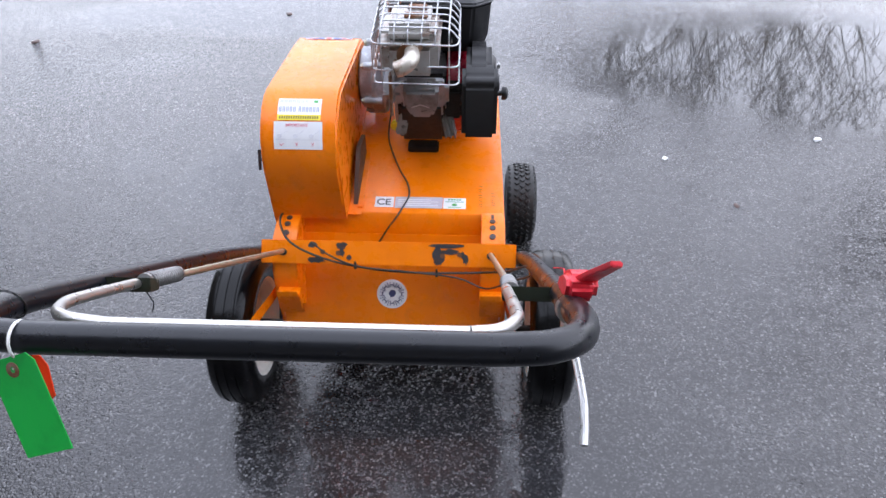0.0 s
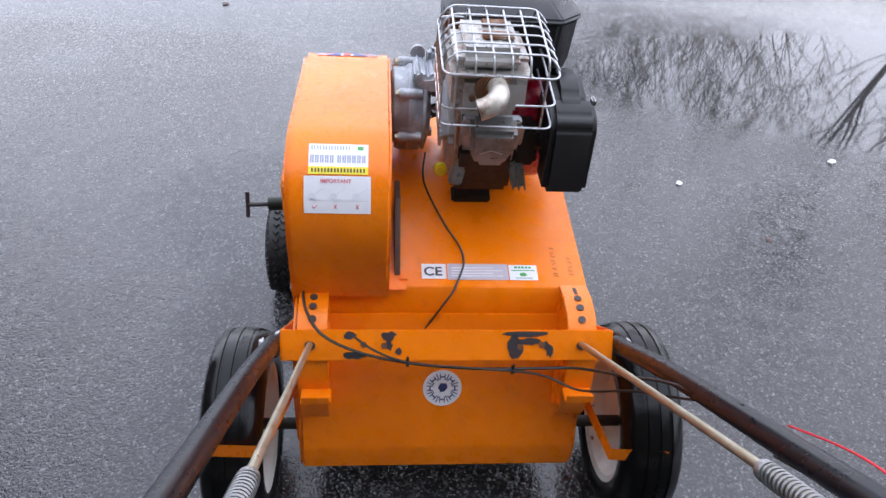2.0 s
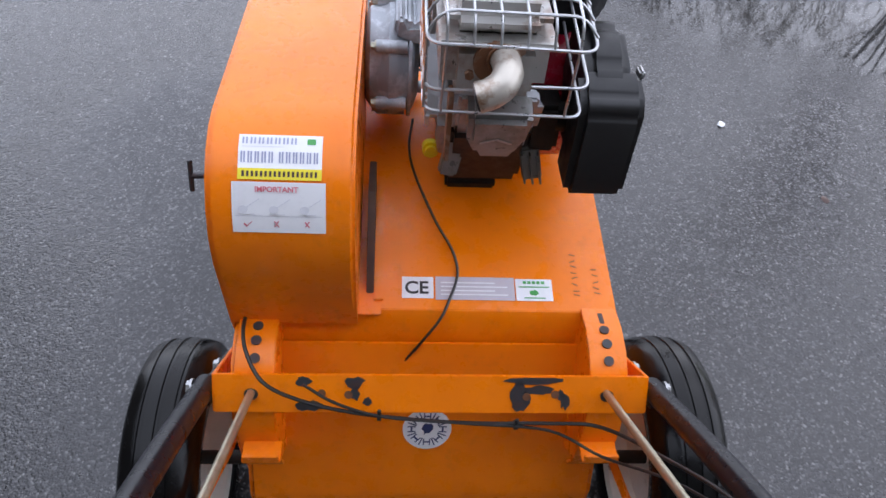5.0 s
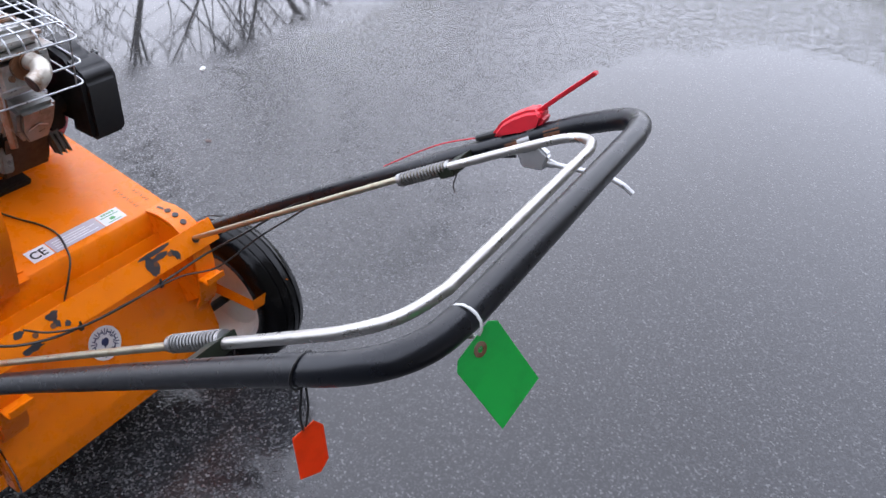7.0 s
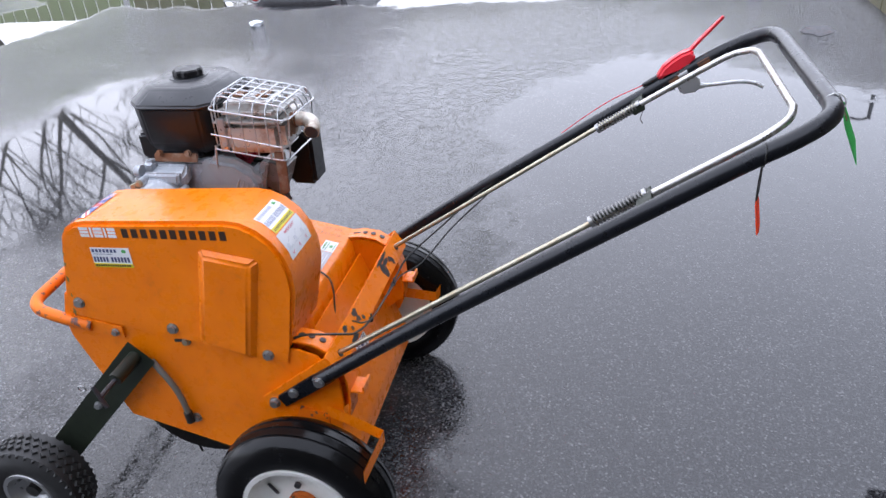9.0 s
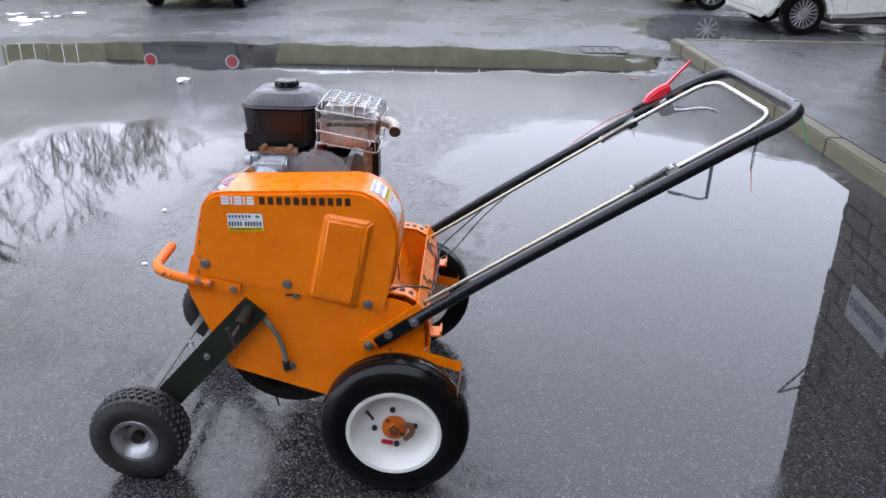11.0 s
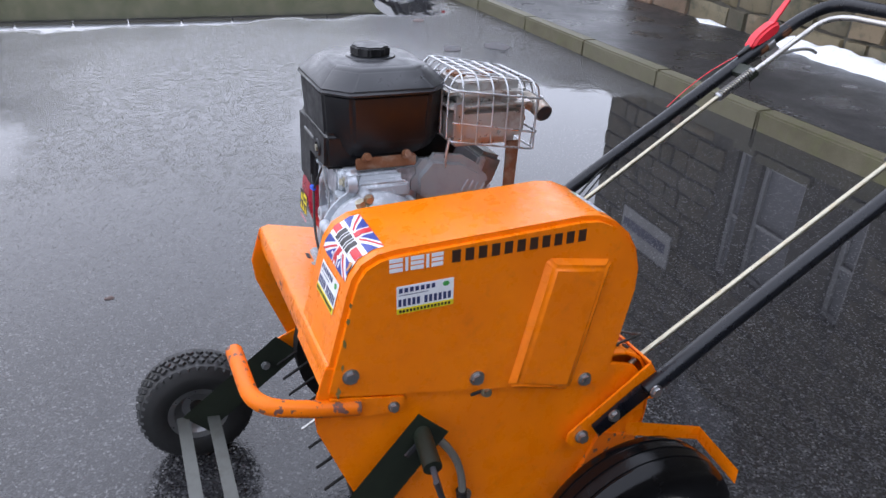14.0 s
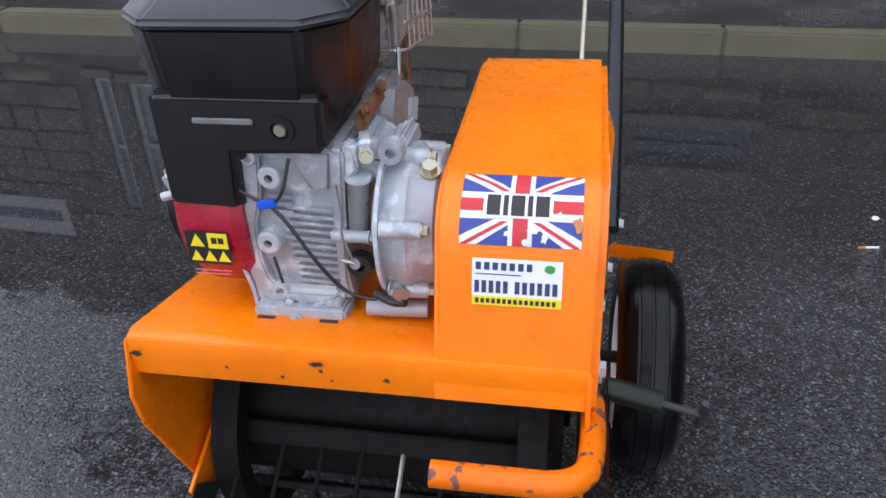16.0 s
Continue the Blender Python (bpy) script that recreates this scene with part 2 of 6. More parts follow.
def tube(pts, r, sides=10, closed=False, bore=0.0):
    pts = [Vector(p) for p in pts]
    n = len(pts)
    bm = bmesh.new()
    up, rings = None, []
    for i, p in enumerate(pts):
        a, b = (pts[i - 1], pts[(i + 1) % n]) if closed else (pts[max(0, i - 1)], pts[min(n - 1, i + 1)])
        d = (b - a).normalized()
        if up is None:
            up = d.orthogonal().normalized()
        up = (up - d * up.dot(d)).normalized()
        w = d.cross(up)
        rr = r[i] if isinstance(r, (list, tuple)) else r
        rings.append([bm.verts.new(p + rr * (math.cos(2 * math.pi * k / sides) * up + math.sin(2 * math.pi * k / sides) * w)) for k in range(sides)])
    for i in range(n if closed else n - 1):
        one, two = rings[i], rings[(i + 1) % n]
        for k in range(sides):
            bm.faces.new((one[k], one[(k + 1) % sides], two[(k + 1) % sides], two[k]))
    if not closed:
        bm.faces.new(rings[0][::-1]), bm.faces.new(rings[-1])
    return finish(bm)


def lathe(profile, centre, axis="x", seg=40):
    """A closed profile of (along, radius) turned about an axis through the centre."""
    bm = bmesh.new()
    rings = []
    for k in range(seg):
        a = 2 * math.pi * k / seg
        ring = []
        for h, r in profile:
            c, s = r * math.cos(a), r * math.sin(a)
            ring.append(bm.verts.new({"x": (h, c, s), "y": (c, h, s), "z": (c, s, h)}[axis]))
        rings.append(ring)
    n = len(profile)
    for k in range(seg):
        one, two = rings[k], rings[(k + 1) % seg]
        for i in range(n - 1):
            if profile[i][1] < 1e-7 and profile[i + 1][1] < 1e-7:
                continue
            f = [one[i], two[i], two[i + 1], one[i + 1]]
            if profile[i][1] < 1e-7:
                f = [one[i], two[i + 1], one[i + 1]]
            elif profile[i + 1][1] < 1e-7:
                f = [one[i], two[i], one[i + 1]]
            bm.faces.new(f)
    bm.transform(Matrix.Translation(centre))
    bmesh.ops.remove_doubles(bm, verts=bm.verts, dist=1e-5)
    return finish(bm)


def rod(a, b, r, sides=12, r2=None):
    a, b = Vector(a), Vector(b)
    return tube([a, b], [r, r if r2 is None else r2], sides)


def bolt(p, out, r=0.0085, head=0.007, washer=True):
    """A hexagon head on a washer; out: the way it faces."""
    out = Vector(out).normalized()
    p = Vector(p)
    parts = [tube([p + out * 0.002, p + out * (0.002 + head)], r, 6)]
    if washer:
        parts.append(tube([p - out * 0.001, p + out * 0.0022], r * 1.35, 16))
    return join(*parts)


def helix(a, b, r, turns, wire, per=14):
    a, b = Vector(a), Vector(b)
    d = (b - a).normalized()
    u = d.orthogonal().normalized()
    w = d.cross(u)
    n = int(turns * per)
    return tube([a.lerp(b, i / n) + r * (math.cos(2 * math.pi * i / per) * u + math.sin(2 * math.pi * i / per) * w) for i in range(n + 1)], wire, 6)


def blob(outline, seed, jag=0.25):
    rng = random.Random(seed)
    cx, cy, rx, ry = outline
    n = 14
    return [(cx + rx * (1 + rng.uniform(-jag, jag)) * math.cos(2 * math.pi * k / n), cy + ry * (1 + rng.uniform(-jag, jag)) * math.sin(2 * math.pi * k / n)) for k in range(n)]


def root_of(ob):
    while ob.parent:
        ob = ob.parent
    return ob


def part(name, bm, material, parent, label=""):
    me = bpy.data.meshes.new(name)
    bm.transform(Matrix.Translation(-root_of(parent).location))
    bm.to_mesh(me)
    bm.free()
    me.materials.append(material)
    ob = new(name, me)
    ob.parent = parent
    return tagged(ob, label)


def thing(name, base, label, category, group="", kind=""):
    ob = new(name)
    ob.empty_display_size = 0.1
    ob.location = base
    return tagged(ob, label, category, group, kind)


def solid(name, bm, material, label, category="", kind="", base=(0, 0, 0), group=""):
    """A thing of one mesh, with its origin at its base."""
    me = bpy.data.meshes.new(name)
    bm.transform(Matrix.Translation(-Vector(base)))
    bm.to_mesh(me)
    bm.free()
    me.materials.append(material)
    ob = new(name, me)
    ob.location = base
    return tagged(ob, label, category, group, kind)


class Decal:
    """A flat frame on a surface: o is its lower left corner, u runs along it, v up it."""

    def __init__(self, o, u, v, lift=0.0008):
        self.o, self.u, self.v = Vector(o), Vector(u).normalized(), Vector(v)
        self.v = (self.v - self.u * self.v.dot(self.u)).normalized()
        self.n = self.u.cross(self.v)
        self.lift = lift

    def at(self, x, y, k=0):
        return self.o + self.u * x + self.v * y + self.n * (self.lift + 0.0006 * k)

    def poly(self, pts, k=0):
        bm = bmesh.new()
        lo, hi = [bm.verts.new(self.at(x, y, k) - self.n * 0.0004) for x, y in pts], [bm.verts.new(self.at(x, y, k)) for x, y in pts]
        bm.faces.new(hi), bm.faces.new(lo[::-1])
        for i in range(len(pts)):
            j = (i + 1) % len(pts)
            bm.faces.new((lo[i], lo[j], hi[j], hi[i]))
        return finish(bm)

    def rect(self, x0, y0, x1, y1, k=0):
        return self.poly([(x0, y0), (x1, y0), (x1, y1), (x0, y1)], k)

    def bars(self, x0, x1, y0, y1, n, k=1, fill=0.72, rng=None):
        w = (x1 - x0) / n
        return join(*[self.rect(x0 + i * w, y0, x0 + i * w + w * fill, y1, k) for i in range(n)])

    def glyphs(self, x0, x1, y0, y1, n, k=1, seed=0):
        """A row of plain bars, one for a letter, where lettering stands."""
        w = (x1 - x0) / n
        return join(*[self.rect(x0 + i * w, y0, x0 + i * w + w * 0.64, y1, k) for i in range(n)])

    def text(self, body, x, y, size, k=1):
        cu = bpy.data.curves.new("text", "FONT")
        cu.body, cu.size, cu.offset = body, size, size * 0.022
        ob = bpy.data.objects.new("text", cu)
        scene.collection.objects.link(ob)
        dg = bpy.context.evaluated_depsgraph_get()
        me = bpy.data.meshes.new_from_object(ob.evaluated_get(dg))
        bm = bmesh.new()
        bm.from_mesh(me)
        m = Matrix((self.u, self.v, self.n)).transposed().to_4x4()
        bm.transform(Matrix.Translation(self.at(x, y, k)) @ m)
        bpy.data.objects.remove(ob)
        bpy.data.curves.remove(cu)
        bpy.data.meshes.remove(me)
        return bm


# ---- ground ----
def ground_material():
    m = Mat("wet_asphalt", rough=0.3)
    sep = m.n.new("ShaderNodeSeparateXYZ")
    m.l.new(m.geo, sep.inputs[0])
    x, y = sep.outputs["X"], sep.outputs["Y"]
    edge = m.math("ADD", m.math("MULTIPLY", m.noise(1.6, 5, 0.6), 1.0), m.math("MULTIPLY", m.noise(9.0, 4, 0.6), 0.22))
    pools = film = None
    # puddles: middle, half sizes, how full of water
    for cx, cy, rx, ry, full in ((6.5, 3.1, 0.95, 4.6, 1.0), (2.1, 3.85, 1.85, 1.05, 0.95), (1.3, 2.75, 1.15, 0.85, 0.9), (0.6, 4.5, 1.4, 0.7, 0.9), (-0.7, -0.15, 1.6, 0.95, 0.93), (2.4, 0.5, 1.6, 1.1, 0.94), (0.9, 0.35, 1.5, 1.0, 0.9), (1.0, -0.2, 2.2, 1.6, 0.97),
                                 (3.9, 1.4, 2.2, 1.7, 0.7), (0.95, 2.15, 0.85, 0.75, 0.72), (2.3, 2.2, 1.5, 1.0, 0.65), (0.15, 1.15, 0.7, 0.65, 0.9), (-0.45, 2.2, 0.5, 0.55, 0.8), (9.2, -2.6, 2.2, 1.6, 1.0),
                                 (-0.6, 4.9, 2.4, 0.45, 0.8), (5.3, 6.9, 1.2, 0.7, 1.0), (-0.1, 1.75, 0.85, 1.25, 0.86), (-0.6, 2.75, 0.6, 0.5, 0.7)):
        dx = m.math("DIVIDE", m.math("SUBTRACT", x, cx), rx)
        dy = m.math("DIVIDE", m.math("SUBTRACT", y, cy), ry)
        d = m.math("SQRT", m.math("ADD", m.math("MULTIPLY", dx, dx), m.math("MULTIPLY", dy, dy)))
        d = m.math("ADD", d, m.math("SUBTRACT", m.math("MULTIPLY", edge, 0.9), 0.55))
        p = m.range(d, 1.05 if full > 0.96 else 1.3, 0.85 if full > 0.96 else 0.6, 0.0, full, True)
        if full > 0.9:
            pools = p if pools is None else m.math("MAXIMUM", pools, p)
        else:
            film = p if film is None else m.math("MAXIMUM", film, p)
    stray = m.range(m.noise(0.9, 6, 0.62), 0.54, 0.68, 0.0, 0.45, True)
    blot = m.noise(15.0, 5, 0.65)
    grit = m.cells(185.0)
    sepc = m.n.new("ShaderNodeSeparateColor")
    m.l.new(m.cells(185.0, "Color"), sepc.inputs[0])
    tone, pick = sepc.outputs[0], sepc.outputs[1]
    coarse = m.noise(38.0, 5, 0.7)
    film = m.math("MULTIPLY", m.math("MAXIMUM", film, stray), m.math("MULTIPLY", m.range(tone, 0.72, 0.9, 1.0, 0.45), m.range(blot, 0.36, 0.62, 0.62, 1.0)))
    pools = m.math("MAXIMUM", pools, film)
    patch = m.noise(1.1, 4)
    c = m.mix(m.range(patch, 0.35, 0.7), (0.015, 0.0148, 0.0165), (0.027, 0.027, 0.030))
    c = m.mix(m.math("MULTIPLY", m.math("POWER", tone, 3.0), 0.9), c, (0.082, 0.082, 0.087))
    c = m.mix(m.math("MULTIPLY", m.range(coarse, 0.52, 0.8), 0.6), c, (0.012, 0.012, 0.013))
    c = m.mix(m.math("MULTIPLY", m.range(blot, 0.5, 0.72), 0.45), c, (0.014, 0.0138, 0.0145))
    # light stones, painted pale to give the glints of wet grit too
    c = m.mix(m.math("MULTIPLY", m.range(pick, 0.91, 0.98), 0.6), c, (0.22, 0.22, 0.22))
    far = m.range(m.math("ADD", x, m.math("MULTIPLY", m.noise(0.7, 5), 3.0)), 8.6, 9.4, 0.0, 1.0, True)
    far = m.math("MULTIPLY", far, m.range(m.noise(0.45, 5, 0.6), 0.38, 0.55, 0.35, 1.0, True))
    c = m.mix(m.math("MULTIPLY", pools, 0.4), c, (0.013, 0.0125, 0.012))  # soaked under the water
    # paler far off: the sky's grazing sheen put into the asphalt's colour
    c = m.mix(m.math("MULTIPLY", far, 0.8), c, (0.13, 0.13, 0.138))
    m.put("Base Color", c)
    dry = m.math("SUBTRACT", 1.0, pools)
    m.put("Roughness", m.math("ADD", 0.015, m.math("MULTIPLY", dry, m.math("ADD", m.range(coarse, 0.3, 0.75, 0.05, 0.16), m.math("MULTIPLY", far, 0.22)))))
    m.put("IOR", 1.5)
    h = m.math("ADD", m.math("ADD", m.math("MULTIPLY", grit, -1.0), m.math("MULTIPLY", m.cells(105.0), -0.8)), m.math("MULTIPLY", coarse, 1.3))
    ripple = m.math("MULTIPLY", m.noise(5.0, 3), 0.006)
    h = m.math("ADD", m.math("MULTIPLY", h, m.math("MULTIPLY", dry, dry)), ripple)
    return m.bump(h, 0.7, 0.0042).m


ASPHALT = ground_material()


def ground_sheet():
    bm = bmesh.new()
    xs = [-400, -60, -12, -4, 0, 4, 9, 20, 60, 400]
    grid = [[bm.verts.new((x, y, 0)) for y in xs] for x in xs]
    for i in range(9):
        for j in range(9):
            bm.faces.new((grid[i][j], grid[i + 1][j], grid[i + 1][j + 1], grid[i][j + 1]))
    return bm


solid("ground", ground_sheet(), ASPHALT, "wet grey asphalt car park with shallow puddles", "ground", "structure")


def footway_material():
    m = Mat("damp_footway", rough=0.4)
    c = m.mix(m.range(m.noise(0.8, 4), 0.35, 0.7), (0.015, 0.015, 0.017), (0.026, 0.0255, 0.028))
    c = m.mix(m.math("MULTIPLY", m.range(m.noise(60.0, 4, 0.7), 0.5, 0.75), 0.5), c, (0.065, 0.064, 0.064))
    m.put("Base Color", c)
    m.put("Roughness", m.range(m.noise(2.2, 4), 0.35, 0.65, 0.22, 0.46))
    return m.bump(m.math("ADD", m.cells(190.0), m.noise(30.0, 4)), 0.4, 0.003).m


def kerb_material():
    m = Mat("mossy_kerb_stone", rough=0.6)
    c = m.mix(m.range(m.noise(5.0, 6, 0.65), 0.35, 0.7), (0.085, 0.075, 0.042), (0.135, 0.12, 0.075))
    c = m.mix(m.math("MULTIPLY", m.range(m.noise(9.0, 6, 0.7), 0.48, 0.68), 0.7), c, (0.10, 0.105, 0.04))
    c = m.mix(m.math("MULTIPLY", m.rand(), 0.4), c, (0.145, 0.137, 0.095))
    m.put("Base Color", c)
    return m.bump(m.noise(45.0, 6, 0.7), 0.5, 0.006).m


def stone_material():
    m = Mat("weathered_sandstone", rough=0.75)
    r = m.rand()
    base = m.mix(r, (0.06, 0.052, 0.034), (0.165, 0.133, 0.076))
    base = m.mix(m.range(m.math("FRACT", m.math("MULTIPLY", r, 7.3)), 0.82, 0.92), base, (0.2, 0.125, 0.08))
    base = m.mix(m.range(m.noise(6.0, 6, 0.7), 0.5, 0.7), base, (0.042, 0.046, 0.026))
    m.put("Base Color", base)
    return m.bump(m.noise(28.0, 6, 0.7), 0.7, 0.01).m


def mortar_material():
    m = Mat("dark_wet_mortar", rough=0.8)
    m.put("Base Color", m.mix(m.range(m.noise(8.0, 5), 0.4, 0.7), (0.058, 0.052, 0.04), (0.098, 0.088, 0.066)))
    return m.bump(m.noise(60.0, 5), 0.5, 0.006).m


def snow_material():
    m = Mat("old_snow", (0.82, 0.84, 0.88), 0.6)
    m.put("Base Color", m.mix(m.range(m.noise(12.0, 5), 0.55, 0.8), (0.84, 0.86, 0.9), (0.5, 0.5, 0.5)))
    return m.bump(m.noise(40.0, 5), 0.6, 0.01).m


FOOTWAY, KERB, STONE, MORTAR, SNOW = footway_material(), kerb_material(), stone_material(), mortar_material(), snow_material()
KERB_TOP = 0.125


def kerb_y(x):
    return -1.20 - 0.001 * x


def wall_y(x):
    return -2.86 - 0.036 * x


KERB_END = 7.65
solid("pavement", prism([(-14, kerb_y(-14) - 0.13), (KERB_END - 0.13, kerb_y(KERB_END) - 0.13), (KERB_END - 0.13, -9.0), (-14, -9.0)], 0.0, KERB_TOP - 0.006, "z"),
                FOOTWAY, "damp dark asphalt pavement behind a stone kerb", "pavement", "structure")

kerb = thing("kerb", (0, kerb_y(0), 0), "mossy buff stone kerb of long blocks", "kerb", kind="structure")
rng = random.Random(4)
at = -13.48
while at < KERB_END - 0.05:
    ln = min(rng.uniform(1.0, 1.05), KERB_END - at)
    if KERB_END - at - ln < 0.25:
        ln = KERB_END - at
    x0, x1 = at + 0.0015, at + ln - 0.0015
    jit = rng.uniform(-0.004, 0.004)
    part("kerb_stone", prism([(x0, kerb_y(x0) + jit), (x1, kerb_y(x1) + jit), (x1, kerb_y(x1) - 0.126), (x0, kerb_y(x0) - 0.126)], -0.02, KERB_TOP + rng.uniform(-0.004, 0.003), "z", 0.012), KERB, kerb)
    at += ln
at = kerb_y(KERB_END) - 0.13
while at > -8.5:
    part("kerb_stone", prism([(KERB_END - 0.126, at - 0.9), (KERB_END, at - 0.9), (KERB_END, at - 0.008), (KERB_END - 0.126, at - 0.008)], -0.02, KERB_TOP, "z", 0.012), KERB, kerb)
    at -= 0.91

# ---- stone building behind the pavement ----
WALL_END = 6.05
building = thing("stone_building", (0, wall_y(0), 0), "dark stone building with white framed windows", "building")
GLASS = Mat("window_glass", (0.03, 0.035, 0.04), 0.06).m
BLIND = paper("pale_blind", (0.17, 0.175, 0.19))
FRAME = plastic("white_window_frame", (0.38, 0.38, 0.38), 0.4)
SLATE = plastic("wet_slate", (0.05, 0.05, 0.055), 0.35, 60.0)
WINDOWS = [(3.62, 3.80, 0.92, 2.25), (2.93, 3.47, 0.95, 2.15), (2.24, 2.46, 0.95, 2.0), (-1.75, -0.83, 1.04, 1.38),
           (3.0, 4.0, 3.6, 4.9), (0.2, 1.2, 3.6, 4.9), (-2.2, -1.2, 3.6, 4.9), (-5.0, -4.0, 1.0, 2.2)]


def wall_panel(x0, x1, z0, z1, name="wall"):
    part(name, prism([(x0, wall_y(x0)), (x1, wall_y(x1)), (x1, wall_y(x1) - 0.4), (x0, wall_y(x0) - 0.4)], z0, z1, "z"), MORTAR, building)


def wall_with_windows():
    xs = sorted({-12.0, WALL_END, *[w[0] for w in WINDOWS], *[w[1] for w in WINDOWS]})
    for x0, x1 in zip(xs, xs[1:]):
        holes = sorted([(w[2], w[3]) for w in WINDOWS if w[0] <= x0 + 1e-6 and w[1] >= x1 - 1e-6])
        z = 0.0
        for a, b in holes:
            wall_panel(x0, x1, z, a)
            z = b
        wall_panel(x0, x1, z, 6.6)


wall_with_windows()
part("side_wall", prism([(WALL_END - 0.4, wall_y(WALL_END) - 0.41), (WALL_END, wall_y(WALL_END) - 0.41), (WALL_END, -12), (WALL_END - 0.4, -12)], 0, 6.6, "z"), MORTAR, building)
part("roof", prism([(-12.3, wall_y(-12) + 0.35), (WALL_END + 0.3, wall_y(WALL_END) + 0.35), (WALL_END + 0.3, -12), (-12.3, -12)], 6.61, 6.8, "z", 0.02), SLATE, building)
for x0, x1, z0, z1 in WINDOWS:
    y0, y1 = wall_y(x0), wall_y(x1)
    w = part("window", prism([(x0, y0 - 0.10), (x1, y1 - 0.10), (x1, y1 - 0.15), (x0, y0 - 0.15)], z0, z1, "z"), BLIND, building, "window with a pale blind")
    part("pane", prism([(x0 + 0.03, y0 - 0.085), (x1 - 0.03, y1 - 0.085), (x1 - 0.03, y1 - 0.091), (x0 + 0.03, y0 - 0.091)], z0 + 0.04, z1 - 0.04, "z"), BLIND if x0 > 0 else GLASS, w)
    fr = [prism([(a, wall_y(a) - 0.05), (b, wall_y(b) - 0.05), (b, wall_y(b) - 0.098), (a, wall_y(a) - 0.098)], c, d, "z", 0.004)
          for a, b, c, d in ((x0, x0 + 0.05, z0, z1), (x1 - 0.05, x1, z0, z1), (x0 + 0.052, x1 - 0.052, z0, z0 + 0.05), (x0 + 0.052, x1 - 0.052, z1 - 0.05, z1), (x0 + 0.052, x1 - 0.052, (z0 + z1) / 2, (z0 + z1) / 2 + 0.04))]
    part("window_frame", join(*fr), FRAME if x0 > 0 else SLATE, w)
    if x0 < 0:
        part("lintel", prism([(x0 - 0.08, wall_y(x0) + 0.05), (x1 + 0.03, wall_y(x1) + 0.05), (x1 + 0.03, wall_y(x1) - 0.05), (x0 - 0.08, wall_y(x0) - 0.05)], z1 + 0.003, z1 + 0.11, "z", 0.008), KERB, w)
    part("sill", prism([(x0 - 0.06, wall_y(x0) + 0.05), (x1 + 0.06, wall_y(x1) + 0.05), (x1 + 0.06, wall_y(x1) - 0.05), (x0 - 0.06, wall_y(x0) - 0.05)], z0 - 0.09, z0 - 0.003, "z", 0.008), KERB, w)


sign = part("sign_board", prism([(4.42, wall_y(4.42) + 0.06), (5.36, wall_y(5.36) + 0.06), (5.36, wall_y(5.36) + 0.045), (4.42, wall_y(4.42) + 0.045)], 2.17, 2.58, "z", 0.002), FRAME, building, "pale sign board")
part("lettering", join(*[prism([(a, wall_y(a) + 0.063), (a + 0.07, wall_y(a + 0.07) + 0.063), (a + 0.07, wall_y(a + 0.07) + 0.061), (a, wall_y(a) + 0.061)], 2.30, 2.42, "z") for a in [4.50 + 0.075 * k for k in range(11)]]), INK_BLUE, sign)


bracket = part("wall_bracket", rod((5.39, -2.47, 3.68), (5.62, wall_y(5.62), 3.66), 0.014, 8), BARE, building, "thin iron sign bracket")
part("stay", rod((5.39, -2.47, 3.67), (5.62, wall_y(5.62) + 0.02, 3.22), 0.012, 8), BARE, bracket)
part("wall_plate", box((5.62, wall_y(5.62) + 0.03, 3.44), (0.06, 0.05, 0.62), 0.006), BARE, bracket)


def stone_block(x0, x1, z0, z1, rng):
    """One rough face stone, proud of the mortar."""
    out = rng.uniform(0.012, 0.04)
    j = lambda s=0.012: rng.uniform(-s, s)
    bm = bmesh.new()
    front = [bm.verts.new((x + j(), wall_y(x) + out + j(0.006), z + j())) for x, z in ((x0 + 0.025, z0 + 0.02), ((x0 + x1) / 2, z0 + 0.012), (x1 - 0.025, z0 + 0.02), (x1 - 0.022, z1 - 0.02), ((x0 + x1) / 2, z1 - 0.012), (x0 + 0.022, z1 - 0.02))]
    back = [bm.verts.new((x + j(0.004), wall_y(x) - 0.02, z + j(0.004))) for x, z in ((x0 + 0.006, z0 + 0.006), ((x0 + x1) / 2, z0 + 0.004), (x1 - 0.006, z0 + 0.006), (x1 - 0.006, z1 - 0.006), ((x0 + x1) / 2, z1 - 0.004), (x0 + 0.006, z1 - 0.006))]
    mid = bm.verts.new(((x0 + x1) / 2 + j(), wall_y((x0 + x1) / 2) + out + 0.012 + j(0.006), (z0 + z1) / 2 + j()))
    for i in range(6):
        k = (i + 1) % 6
        bm.faces.new((front[i], front[k], mid))
        bm.faces.new((back[i], back[k], front[k], front[i]))
    return finish(bm, 60)


def in_window(x0, x1, z0, z1):
    return any(x0 < w[1] + 0.02 and x1 > w[0] - 0.02 and z0 < w[3] and z1 > w[2] - 0.1 for w in WINDOWS)


def face_stones():
    rng = random.Random(11)
    far = []
    z = 0.1
    while z < 6.5:
        h = rng.uniform(0.14, 0.27) if z < 2 else rng.uniform(0.25, 0.35)
        x = -11.9
        while x < WALL_END - 0.05:
            w = rng.uniform(0.2, 0.62) if z < 2 else rng.uniform(0.4, 0.8)
            x1 = min(x + w, WALL_END)
            if not in_window(x, x1, z, z + h) and x1 - x > 0.08:
                near = z < 0.95 and -3.2 < x < WALL_END
                bm = stone_block(x, x1, z, min(z + h, 6.58), rng)
                if near:
                    part("stone", bm, STONE, building)
                else:
                    far.append(bm)
            x = x1
        z += h
    tagged(part("upper_stonework", join(*far), STONE, building), kind="stuff")


